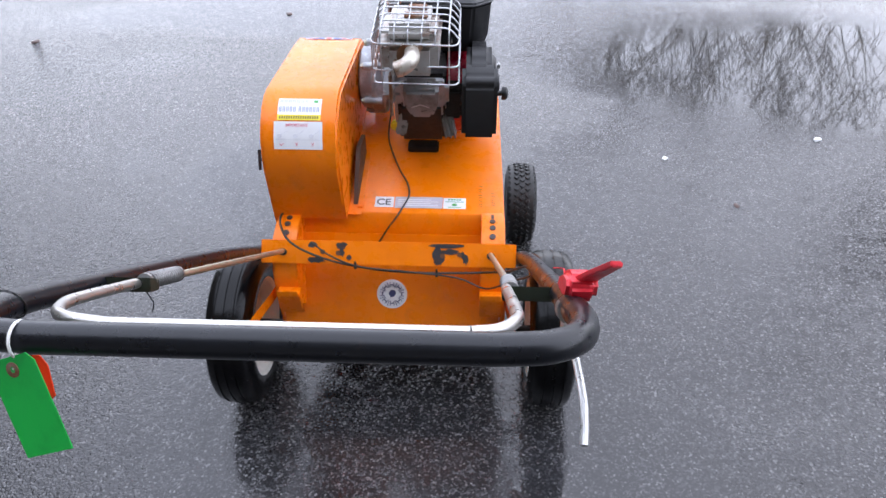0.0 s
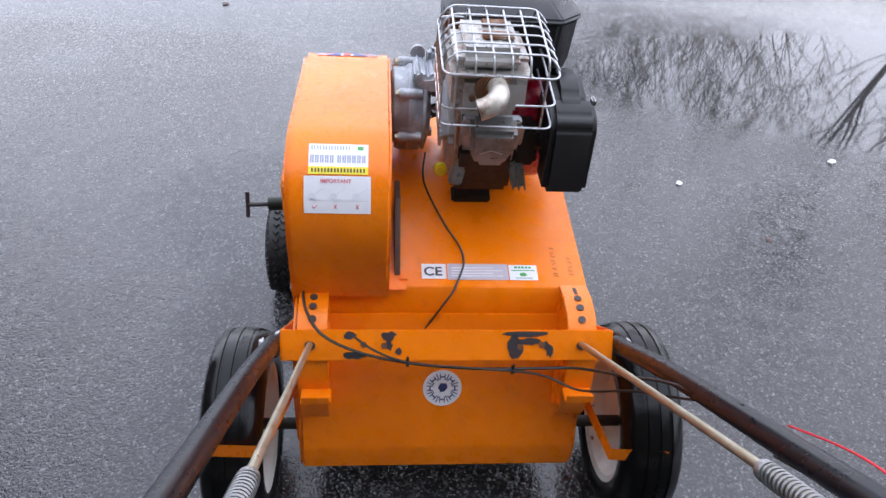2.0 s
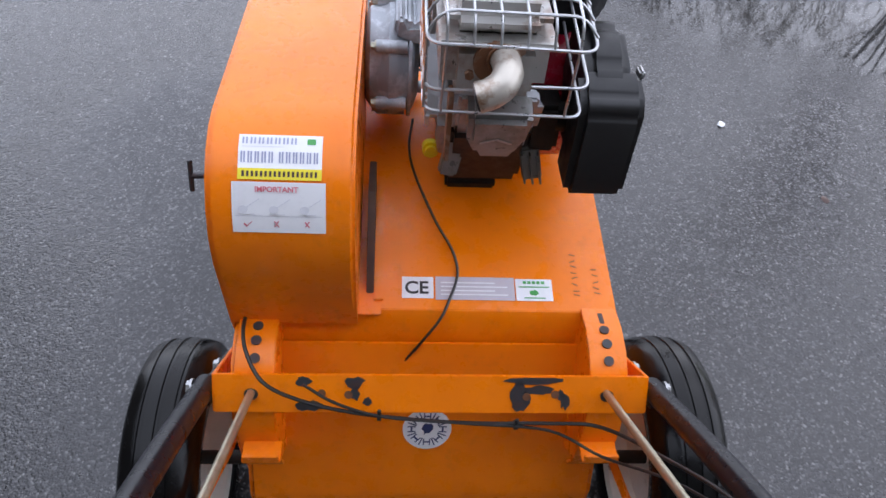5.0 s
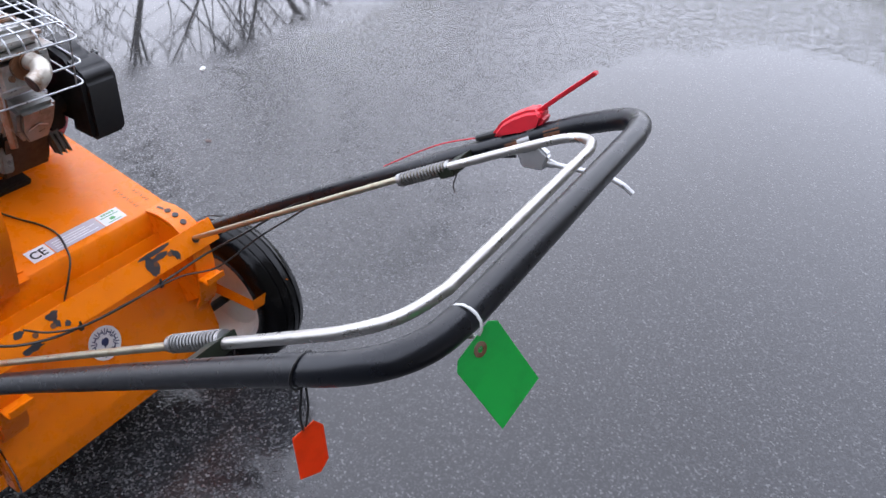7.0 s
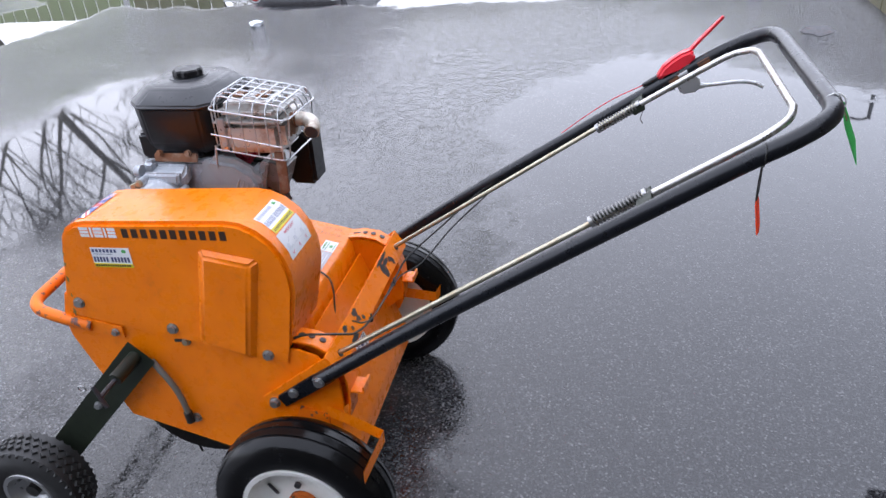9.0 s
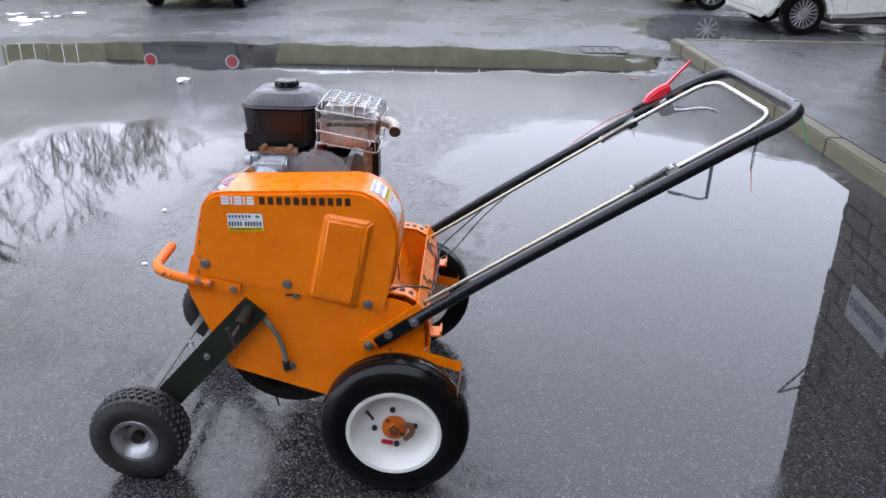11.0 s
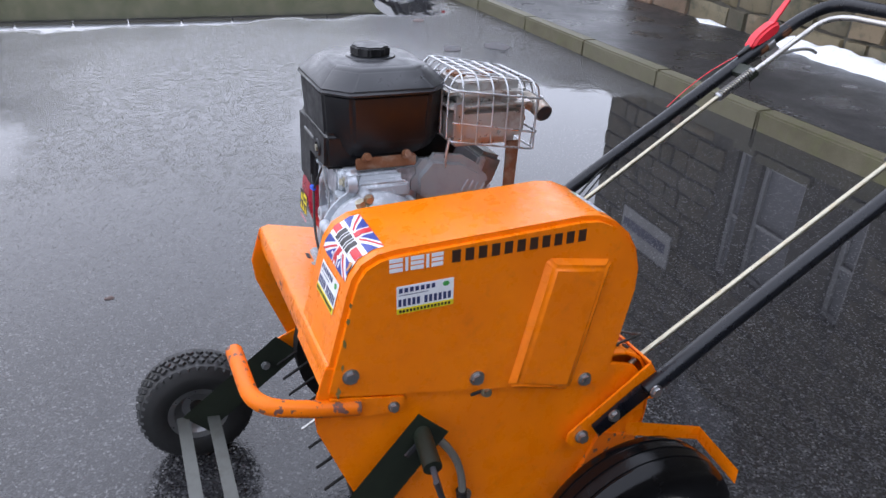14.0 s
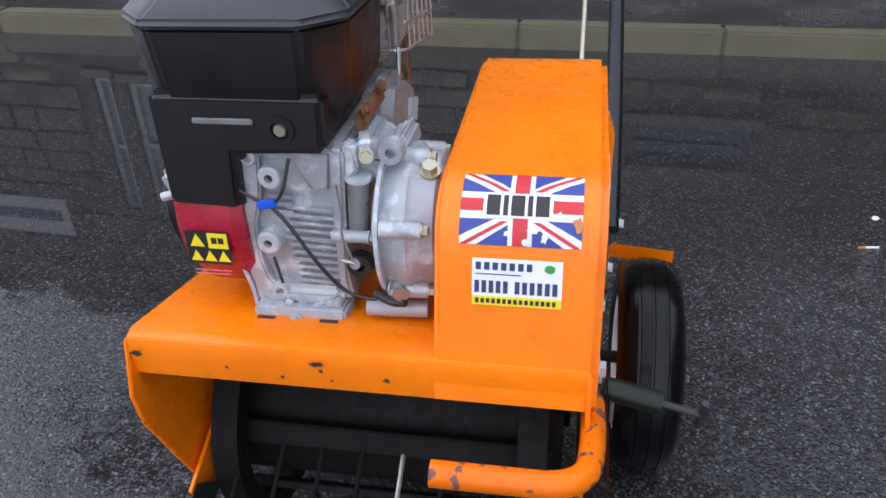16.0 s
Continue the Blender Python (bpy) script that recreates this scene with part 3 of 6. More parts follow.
# ---- snow along the wall's foot ----
def snow_bank(x0, x1, seed, high):
    rng = random.Random(seed)
    bm = bmesh.new()
    n = int((x1 - x0) / 0.05)
    rows = []
    for i in range(n + 1):
        x = x0 + (x1 - x0) * i / n
        t = noise.noise((x * 2.1, seed, 0.3)) * 0.5 + noise.noise((x * 6.5, seed, 7.3)) * 0.3
        k = min(1, i / 5, (n - i) / 5)
        deep, tall = (0.17 + 0.13 * t) * k + 0.01, max(0.004, (high + high * 0.9 * t) * k)
        y = wall_y(x) + 0.045
        z = KERB_TOP - 0.008
        rows.append([bm.verts.new((x, y - 0.03, z)), bm.verts.new((x, y, z + tall)), bm.verts.new((x + rng.uniform(-.01, .01), y + deep * 0.45, z + tall * rng.uniform(0.7, 1.0))),
                     bm.verts.new((x, y + deep * 0.8, z + tall * rng.uniform(0.35, 0.6))), bm.verts.new((x, y + deep, z - 0.004))])
    for a, b in zip(rows, rows[1:]):
        for k in range(4):
            bm.faces.new((a[k], a[k + 1], b[k + 1], b[k]))
    return finish(bm, 80)


for i, (a, b, hgt) in enumerate(((-6.0, 1.7, 0.07), (1.85, 3.7, 0.10), (4.3, 4.75, 0.04))):
    solid("snow_bank", snow_bank(a, b, i + 2, hgt), SNOW, "low ridge of thawing snow against a stone wall", "snow", base=((a + b) / 2, wall_y((a + b) / 2), KERB_TOP), group="snow along the wall")


# ---- the scarifier ----
XL, XR, XC = -0.466, 0.119, -0.17
machine = thing("turf_scarifier", (XC, 1.9, 0), "orange petrol turf scarifier on four pneumatic wheels", "scarifier")


def deck_z(y):
    return 0.552 + 0.222 * (y - 1.63)


def side_profile():
    return [(2.153, 0.660), (2.176, 0.585), (2.170, 0.535), (2.075, 0.300), (1.80, 0.215), (1.70, 0.185), (1.50, 0.168), (1.499, 0.222), (1.52, 0.28), (1.50, 0.33),
            (1.492, 0.40), (1.495, 0.455), (1.51, 0.495), (1.54, 0.528), (1.585, 0.542), (1.63, 0.540)]


def taper(bm):
    """The hood narrows a little towards the front, on its right."""
    for v in bm.verts:
        if v.co.y > 1.62:
            v.co.x -= 0.013 * (v.co.y - 1.62) / 0.51 * (v.co.x - XL) / (XR - XL)
    return bm


deck = part("deck", taper(strip([(2.149, 0.606), (2.153, 0.646), (2.149, 0.660), (2.135, 0.664), (1.85, deck_z(1.85)), (1.645, 0.555), (1.628, 0.550), (1.620, 0.538), (1.612, 0.47), (1.605, 0.36)], XL + 0.004, XR - 0.004, 0.005, r=0.0012)), ORANGE, machine)
part("side_plate", prism(side_profile(), XL + 0.001, XL + 0.007, "x", 0.0015), ORANGE, machine)
part("side_plate", taper(prism(side_profile(), XR - 0.007, XR - 0.001, "x", 0.0015)), ORANGE, machine)
part("rear_panel", strip([(1.600, 0.505), (1.541, 0.345), (1.499, 0.228), (1.4965, 0.218), (1.4965, 0.165)], XL + 0.009, XR - 0.009, 0.004, r=0.001), ORANGE, machine)
for x0, x1 in ((-0.456, -0.400), (0.058, 0.114)):
    arc = part("hinge_rim", strip([(1.632, 0.551), (1.59, 0.556), (1.55, 0.550), (1.517, 0.531), (1.494, 0.495), (1.482, 0.45), (1.480, 0.40), (1.486, 0.35), (1.50, 0.32)], x0, x1, 0.006, r=0.001), ORANGE, machine)
    part("rim_cheek", prism([(1.63, 0.548), (1.585, 0.549), (1.543, 0.54), (1.513, 0.52), (1.492, 0.485), (1.485, 0.44), (1.485, 0.36), (1.56, 0.30), (1.60, 0.36)], x1 - 0.006 if x0 < XC else x0, x1 if x0 < XC else x0 + 0.006, "x"), ORANGE, arc)
    xm = (x0 + x1) / 2
    for y, z, nx, nz in ((1.585, 0.5595, -0.02, 1), (1.56, 0.5575, -0.2, 1), (1.535, 0.548, -0.42, 1)):
        part("hole", tube([Vector((xm, y, z)) - 0.0018 * Vector((0, nx, nz)).normalized(), Vector((xm, y, z)) + 0.0006 * Vector((0, nx, nz)).normalized()], 0.0075, 16), BARE, arc, "dark bolt hole")
    part("slot", box((xm, 1.609, 0.5568), (0.007, 0.022, 0.002), 0.0005, (-5, 0, 0)), BARE, arc)
for x in (XL + 0.045, XR - 0.035):
    part("lug", join(box((x, 1.462, 0.417), (0.056, 0.034, 0.006), 0.001), box((x, 1.447, 0.423), (0.052, 0.005, 0.018), 0.001), prism([(1.55, 0.415), (1.455, 0.415), (1.54, 0.365)], x - 0.003, x + 0.003, "x")), ORANGE, machine, "chipped bent steel lug")

# the cross bar, with flaked paint
BAR_UP = Vector((0, 0.534, 0.845))
bar = part("cross_bar", box((XC - 0.001, 1.499, 0.515), (0.624, 0.005, 0.058), 0.001, (-32.3, 0, 0)), ORANGE, machine, "flat orange bar with flaked paint")
for x in (-0.4835, 0.1415):
    part("bar_strap", prism([(1.514, 0.539), (1.4835, 0.4905), (1.652, 0.379), (1.672, 0.376), (1.686, 0.392), (1.684, 0.412)], x - 0.0025, x + 0.0025, "x", 0.001), ORANGE, bar)
d = Decal((-0.482, 1.4812, 0.4922), (1, 0, 0), BAR_UP)


def flake(cx, cy, rx, ry, seed):
    """A ragged patch, kept within the bar."""
    return [(x, min(0.0555, max(0.0025, y))) for x, y in blob((cx, cy, rx, ry), seed, 0.35)]


flakes = [(0.125, 0.048, 0.010, 0.007), (0.197, 0.046, 0.014, 0.010), (0.197, 0.030, 0.006, 0.012), (0.135, 0.010, 0.02, 0.008), (0.215, 0.018, 0.007, 0.006), (0.452, 0.050, 0.042, 0.007), (0.435, 0.024, 0.014, 0.022), (0.462, 0.036, 0.024, 0.008), (0.502, 0.020, 0.009, 0.012), (0.495, 0.030, 0.005, 0.008)]
for i, f in enumerate(flakes):
    part("paint_flake", d.poly(flake(*f, i), 0), BARE, bar, "dark bare steel where paint has flaked")
for x, z in ((0.150, 0.030), (0.188, 0.028), (0.445, 0.026), (0.487, 0.030)):
    part("hole", d.poly([(x + 0.006 * math.cos(a * 0.5236), z + 0.006 * math.sin(a * 0.5236)) for a in range(12)], 1), RUST, bar, "rust-red bolt hole")
for x, z in ((0.051, 0.028), (0.564, 0.028)):
    part("hole", d.poly([(x + 0.010 * math.cos(a * 0.5236), z + 0.009 * math.sin(a * 0.5236)) for a in range(12)], 1), BARE, bar, "dark hole round the rod")

# badge on the rear panel: white disc with dark marks
d = Decal((-0.172, 1.5435, 0.352), (1, 0, 0), (0, 0.06, 0.16), 0.0028)
badge = part("badge", d.poly([(0.040 * math.cos(a * 0.157), 0.040 * math.sin(a * 0.157)) for a in range(40)], 0), STICKER, machine, "round white maker's badge")
for k in range(8):
    a = 2 * math.pi * k / 8
    ca, sa = math.cos(a), math.sin(a)
    def spin(pts):
        return [(x * ca - y * sa, x * sa + y * ca) for x, y in pts]
    part("mark", join(d.poly(spin([(0.019, -0.006), (0.032, -0.006), (0.032, -0.004), (0.019, -0.004)]), 1), d.poly(spin([(0.019, 0.004), (0.032, 0.004), (0.032, 0.006), (0.019, 0.006)]), 1), d.poly(spin([(0.024, -0.004), (0.027, -0.004), (0.027, 0.004), (0.024, 0.004)]), 1)), INK_BLUE, badge)
    b = a + math.pi / 8
    ca, sa = math.cos(b), math.sin(b)
    part("ray", d.poly([(x * ca - y * sa, x * sa + y * ca) for x, y in ((0.019, -0.001), (0.034, -0.001), (0.034, 0.001), (0.019, 0.001))], 1), INK_BLUE, badge)
part("emblem", d.poly(blob((0, 0, 0.009, 0.011), 5, 0.4), 1), INK_BLUE, badge)

# belt cover
CX0, CX1 = XL - 0.005, -0.285
cover_line = [(2.1595, 0.614), (2.116, 0.785), (2.108, 0.812), (2.092, 0.835), (2.066, 0.849), (2.035, 0.853)]
cover_line += [(1.70, 0.866), (1.665, 0.862), (1.63, 0.846), (1.60, 0.82), (1.578, 0.785), (1.566, 0.745), (1.565, 0.70), (1.572, 0.66), (1.601, 0.547)]


def belt_cover():
    low = [(1.63, 0.512), (1.82, 0.548), (2.13, 0.612)]
    outer = prism(cover_line + [(1.70, 0.560), (1.90, 0.600)], CX0, CX1, "x", 0.0)
    e = [q for q in outer.edges if abs(q.verts[0].co.x - q.verts[1].co.x) < 1e-6 and q.verts[0].co.x < CX0 + 0.01 and (q.verts[0].co.z + q.verts[1].co.z) > 1.24]
    bmesh.ops.bevel(outer, geom=e, offset=0.014, segments=4, affect="EDGES", clamp_overlap=True)
    e = [q for q in outer.edges if abs(q.verts[0].co.x - q.verts[1].co.x) < 1e-6 and q.verts[0].co.x > CX1 - 0.002 and q.verts[0].co.z > 0.62 and q.verts[1].co.z > 0.62 and q.calc_face_angle(0) > 1.0]
    bmesh.ops.bevel(outer, geom=e, offset=0.006, segments=3, affect="EDGES", clamp_overlap=True)
    return finish(outer, 30)


cover = part("belt_cover", belt_cover(), ORANGE, machine, "tall rounded orange belt guard with stickers")


def bulge():
    base = [(1.772, 0.806), (1.628, 0.782), (1.685, 0.506), (1.828, 0.546)]
    top = [(1.758, 0.787), (1.652, 0.769), (1.700, 0.527), (1.806, 0.557)]
    bm = bmesh.new()
    b = [bm.verts.new((CX0 + 0.003, *p)) for p in base]
    t = [bm.verts.new((CX0 - 0.015, *p)) for p in top]
    bm.faces.new(t), bm.faces.new(b[::-1])
    for i in range(4):
        bm.faces.new((b[i], b[(i + 1) % 4], t[(i + 1) % 4], t[i]))
    bmesh.ops.recalc_face_normals(bm, faces=bm.faces)
    return finish(bevelled(bm, 0.006, 3), 40)


part("skirt", prism([(1.601, 0.548), (1.612, 0.505), (1.70, 0.524), (1.90, 0.560), (2.142, 0.606), (2.138, 0.635), (1.90, 0.61), (1.70, 0.57)], CX0 + 0.0004, CX0 + 0.004, "x"), ORANGE, cover)
part("pressed_panel", bulge(), ORANGE, cover)
part("guard_lip", box((-0.268, 1.64, 0.556), (0.035, 0.05, 0.004), 0.001, (12, 0, 0)), ORANGE, cover)
GREASE = metal("greasy_brown_steel", (0.085, 0.05, 0.035), 0.5, (0.04, 0.03, 0.03), 0.6, 0.2)
slot_plate = part("slot_plate", prism([(1.650, 0.560), (1.85, 0.604), (1.85, 0.66), (1.76, 0.672), (1.675, 0.60)], -0.2735, -0.2625, "x", 0.001), GREASE, machine, "dark grease-stained plate beside the belt guard")
part("plate_edge", box((-0.255, 1.745, deck_z(1.745) + 0.006), (0.014, 0.22, 0.005), 0.001, (12.5, 0, 0)), ORANGE, slot_plate)


def sticker(d, w, h, parent, name="sticker", label="white dealer's sticker with a yellow strip"):
    s = part(name, d.rect(0, 0, w, h), STICKER, parent, label)
    part("yellow_strip", d.rect(0, 0, w, h * 0.2, 1), YELLOW, s)
    part("strip_lettering", d.glyphs(w * 0.04, w * 0.96, h * 0.05, h * 0.15, 15, 2, 3), BLACK_INK, s)
    part("number_lettering", join(d.glyphs(w * 0.03, w * 0.43, h * 0.27, h * 0.53, 5, 1, 1), d.glyphs(w * 0.48, w * 0.98, h * 0.27, h * 0.53, 6, 1, 2)), INK_BLUE, s)
    part("name_lettering", d.glyphs(w * 0.04, w * 0.7, h * 0.76, h * 0.92, 7, 1, 5), INK_BLUE, s)
    part("fine_line", d.rect(w * 0.04, h * 0.66, w * 0.55, h * 0.68, 1), INK_BLUE, s)
    part("emblem", d.poly([(w * 0.86 + w * 0.06 * math.cos(a), h * 0.83 + h * 0.09 * math.sin(a)) for a in [0.52 * i for i in range(12)]], 1), GREEN_INK, s)
    return s


# side of the cover: name in blocks, and a sticker
d = Decal((CX0 - 0.0002, 2.05, 0.818), (0, -1, 0.012), (0, 0, 1))
part("name_lettering", join(*[d.rect(a, b, c, e) for a, b, c, e in ((0, 0, 0.022, 0.007), (0, 0.009, 0.022, 0.015), (0, 0.017, 0.022, 0.024), (0.026, 0, 0.031, 0.024), (0.035, 0, 0.057, 0.007), (0.035, 0.009, 0.057, 0.015), (0.035, 0.017, 0.057, 0.024), (0.061, 0, 0.066, 0.024), (0.07, 0, 0.09, 0.007), (0.07, 0.009, 0.09, 0.015), (0.07, 0.017, 0.09, 0.024))]), STICKER, cover, "white block lettering")
part("model_lettering", d.glyphs(0.105, 0.362, 0.001, 0.023, 11, 0, 4), BROWN_INK, cover, "dark brown block lettering")
sticker(Decal((CX0 - 0.0002, 2.037, 0.742), (0, -1, 0.02), (0, 0, 1)), 0.098, 0.05, cover)
# front face
fu, fv = Vector((-1, 0, 0)), Vector((0, -0.03, 0.179))
sticker(Decal((-0.328, 2.1296, 0.733), fu, (fv[0], -0.0435, 0.171), 0.0012), 0.098, 0.054, cover)


def flag_sticker():
    d = Decal((-0.313, 2.0, 0.7), (-1, 0, 0), (0, -0.03, 0.179))
    # follows the cover where it rolls over to the top
    def at(x, y, k=0):
        line = [(2.1150, 0.789), (2.108, 0.812), (2.092, 0.835), (2.066, 0.849), (2.035, 0.853)]
        s = y + 0.011
        for a, b in zip(line, line[1:]):
            ln = math.hypot(b[0] - a[0], b[1] - a[1])
            if s <= ln or b == line[-1]:
                t = s / ln
                n = Vector((0, a[1] - b[1], b[0] - a[0])).normalized() * -1
                return Vector((-0.313 - x, a[0] + (b[0] - a[0]) * t, a[1] + (b[1] - a[1]) * t)) + n * (0.0010 + 0.0006 * k)
            s -= ln
    return at


CHIP_TAN = paper("scraped_tan_primer", (0.5, 0.2, 0.06))
flag_at = flag_sticker()
FW, FH = 0.131, 0.0875


def flag_patch(pts, k):
    """A patch in flag units 0..1, cut fine along its height so that it bends with the cover."""
    bm = bmesh.new()
    vs = [bm.verts.new((x, y, 0)) for x, y in pts]
    bm.faces.new(vs)
    for cut in (0.15, 0.309, 0.47, 0.806):
        bmesh.ops.bisect_plane(bm, geom=bm.verts[:] + bm.edges[:] + bm.faces[:], plane_co=(0, cut, 0), plane_no=(0, 1, 0))
    for v in bm.verts:
        v.co = flag_at(v.co.x * FW, v.co.y * FH, k)
    return finish(bm, 60)


flag = part("flag_sticker", flag_patch([(0, 0), (1, 0), (1, 1), (0, 1)], 0), STICKER, cover, "union flag sticker, scuffed at one edge")
for sx in (0, 1):
    for sy in (0, 1):
        f = lambda p: (p[0] if not sx else 1 - p[0], p[1] if not sy else 1 - p[1])
        part("blue_field", flag_patch([f(p) for p in ((0.14, 0.0), (0.40, 0.0), (0.40, 0.26))], 1), BLUE, flag)
        part("blue_field", flag_patch([f(p) for p in ((0.0, 0.10), (0.0, 0.32), (0.28, 0.32))], 1), BLUE, flag)
        part("red_saltire", flag_patch([f(p) for p in ((0.0, 0.0), (0.06, 0.0), (0.40, 0.30), (0.34, 0.30))], 1), RED_INK, flag)
part("red_cross", join(flag_patch([(0.44, 0), (0.56, 0), (0.56, 1), (0.44, 1)], 2), flag_patch([(0, 0.42), (0.44, 0.42), (0.44, 0.58), (0, 0.58)], 2), flag_patch([(0.56, 0.42), (1, 0.42), (1, 0.58), (0.56, 0.58)], 2)), RED_INK, flag)
part("name_lettering", join(*[flag_patch([(a, 0.37), (a + w, 0.37), (a + w, 0.63), (a, 0.63)], 4) for a, w in ((0.22, 0.11), (0.355, 0.04), (0.42, 0.11), (0.555, 0.04), (0.62, 0.11))]), BLACK_INK, flag)
part("name_ground", flag_patch([(0.19, 0.34), (0.76, 0.34), (0.76, 0.66), (0.19, 0.66)], 3), STICKER, flag)

for i, (cx, cy, rx, ry) in enumerate(((0.62, 0.20, 0.05, 0.06), (0.70, 0.12, 0.03, 0.05), (0.40, 0.15, 0.04, 0.03), (0.97, 0.30, 0.04, 0.10), (0.55, 0.06, 0.03, 0.04), (0.82, 0.40, 0.025, 0.03))):
    part("scuff", flag_patch([(min(1.02, x), max(0.0, y)) for x, y in blob((cx, cy, rx, ry), i + 80, 0.5)], 5), STICKER if i != 3 else CHIP_TAN, flag, "scuffed patch")

# stickers on the cover's rounded back, bent with it
def back_at(x, s, k=0):
    """x across, s metres down from the upper edge along the rounded back."""
    line = [(1.668, 0.8625), (1.63, 0.846), (1.60, 0.82), (1.578, 0.785), (1.566, 0.745), (1.565, 0.70), (1.572, 0.66)]
    for a, b in zip(line, line[1:]):
        ln = math.hypot(b[0] - a[0], b[1] - a[1])
        if s <= ln or b == line[-1]:
            t = s / ln
            n = Vector((0, b[1] - a[1], a[0] - b[0])).normalized()
            return Vector((-0.4395 + x * 1.05, a[0] + (b[0] - a[0]) * t, a[1] + (b[1] - a[1]) * t)) + n * (0.0012 + 0.0006 * k)
        s -= ln


def back_patch(x0, x1, s0, s1, k):
    bm = bmesh.new()
    vs = [bm.verts.new((x, s, 0)) for x, s in ((x0, s0), (x1, s0), (x1, s1), (x0, s1))]
    bm.faces.new(vs)
    acc = 0
    line = [(1.668, 0.8625), (1.63, 0.846), (1.60, 0.82), (1.578, 0.785), (1.566, 0.745), (1.565, 0.70), (1.572, 0.66)]
    for a, b in zip(line, line[1:]):
        acc += math.hypot(b[0] - a[0], b[1] - a[1])
        bmesh.ops.bisect_plane(bm, geom=bm.verts[:] + bm.edges[:] + bm.faces[:], plane_co=(0, acc, 0), plane_no=(0, 1, 0))
    for v in bm.verts:
        v.co = back_at(v.co.x, v.co.y, k)
    return finish(bm, 60)


s = part("sticker", back_patch(0.010, 0.108, 0.021, 0.079, 0), STICKER, cover, "white dealer's sticker with a yellow strip")
part("yellow_strip", back_patch(0.010, 0.108, 0.065, 0.079, 1), YELLOW, s)
part("strip_lettering", join(*[back_patch(0.015 + i * 0.0053, 0.0178 + i * 0.0053, 0.0685, 0.0755, 2) for i in range(17)]), BROWN_INK, s)
part("number_lettering", join(*[back_patch(0.013 + i * 0.0081 + (0.004 if i > 4 else 0) + h, 0.0150 + i * 0.0081 + (0.004 if i > 4 else 0) + h, 0.044, 0.058, 1) for i in range(11) for h in (0, 0.0033)]), FADED_INK, s)
part("name_lettering", join(*[back_patch(0.014 + i * 0.0095 + h, 0.0162 + i * 0.0095 + h, 0.025, 0.034, 1) for i in range(7) for h in (0, 0.0042)]), FADED_INK, s)
part("fine_line", back_patch(0.014, 0.062, 0.0375, 0.0385, 1), FAINT, s)
part("emblem", back_patch(0.090, 0.100, 0.026, 0.034, 1), GREEN_INK, s)
s = part("warning_sticker", back_patch(0.003, 0.113, 0.0815, 0.147, 0), STICKER, cover, "white warning sticker with three faded drawings")
part("ground_line", back_patch(0.007, 0.109, 0.1235, 0.1243, 1), FAINT, s)
for i in range(3):
    o = 0.016 + i * 0.036
    c = back_at(o, 0.116)
    dw = Decal(c, (1, 0, 0), back_at(o, 0.112) - c, 0.0012)
    part("faded_drawing", join(dw.poly([(0.006 * math.cos(k * 0.698), 0.005 * math.sin(k * 0.698)) for k in range(9)], 0), dw.poly([(0.002, 0.002), (0.020, 0.014), (0.0205, 0.0132), (0.0028, 0.0012)], 0), dw.rect(-0.006, -0.006, 0.014, -0.0053)), FAINT, s)
    c = back_at(o, 0.138)
    dw = Decal(c, (1, 0, 0), back_at(o, 0.134) - c, 0.0012)
    if i == 0:
        part("tick", join(dw.poly([(0.0, 0.003), (0.0035, -0.001), (0.0042, 0.0015), (0.001, 0.0048)]), dw.poly([(0.0035, -0.001), (0.011, 0.006), (0.0105, 0.0068), (0.0042, 0.0015)])), FADED_RED, s)
    else:
        part("cross", join(dw.poly([(0.0, 0.0), (0.0012, -0.0006), (0.0062, 0.0072), (0.005, 0.0078)]), dw.poly([(0.005, -0.0006), (0.0062, 0.0), (0.0012, 0.0078), (0.0, 0.0072)], 1)), FADED_RED, s)
dd = Decal(back_at(0.030, 0.0935), (1, 0, 0), back_at(0.030, 0.085) - back_at(0.030, 0.0935), 0.0016)
part("heading", dd.text("IMPORTANT", 0, 0, 0.0095, 1), FADED_RED, s)

# knocks and scrapes in the paint
CHIP = metal("chipped_primer", (0.22, 0.16, 0.05), 0.6, (0.05, 0.04, 0.04), 0.8, 0.1, 90.0)
d = Decal((CX0 - 0.0002, 2.145, 0.60), (0, -1, 0), (0, 0.0, 1), 0.0006)
for i, (x, z, rx, rz) in enumerate(((0.010, 0.012, 0.003, 0.010), (0.018, 0.060, 0.002, 0.006), (0.022, 0.105, 0.002, 0.009), (0.028, 0.145, 0.0025, 0.006), (0.033, 0.172, 0.002, 0.004))):
    part("paint_chip", d.poly(blob((x, z, rx, rz), i + 20, 0.5)), CHIP, cover, "chipped paint showing primer")
d = Decal((0.10, 2.1580, 0.614), (-1, 0, 0), (0, 0, 1), 0.0006)
for i, (x, z, rx, rz) in enumerate(((0.012, 0.030, 0.007, 0.004), (0.13, 0.020, 0.002, 0.002), (0.245, 0.036, 0.009, 0.004), (0.25, 0.026, 0.003, 0.002), (0.262, 0.012, 0.002, 0.002), (0.33, 0.020, 0.004, 0.003), (0.20, 0.012, 0.002, 0.002))):
    part("paint_chip", d.poly(blob((x, z, rx, rz), i + 40, 0.5)), BARE, deck, "chip in the paint")
d = Decal((-0.466, 1.66, 0.8655), (1, 0, 0), (0, 1, -0.045), 0.0008)
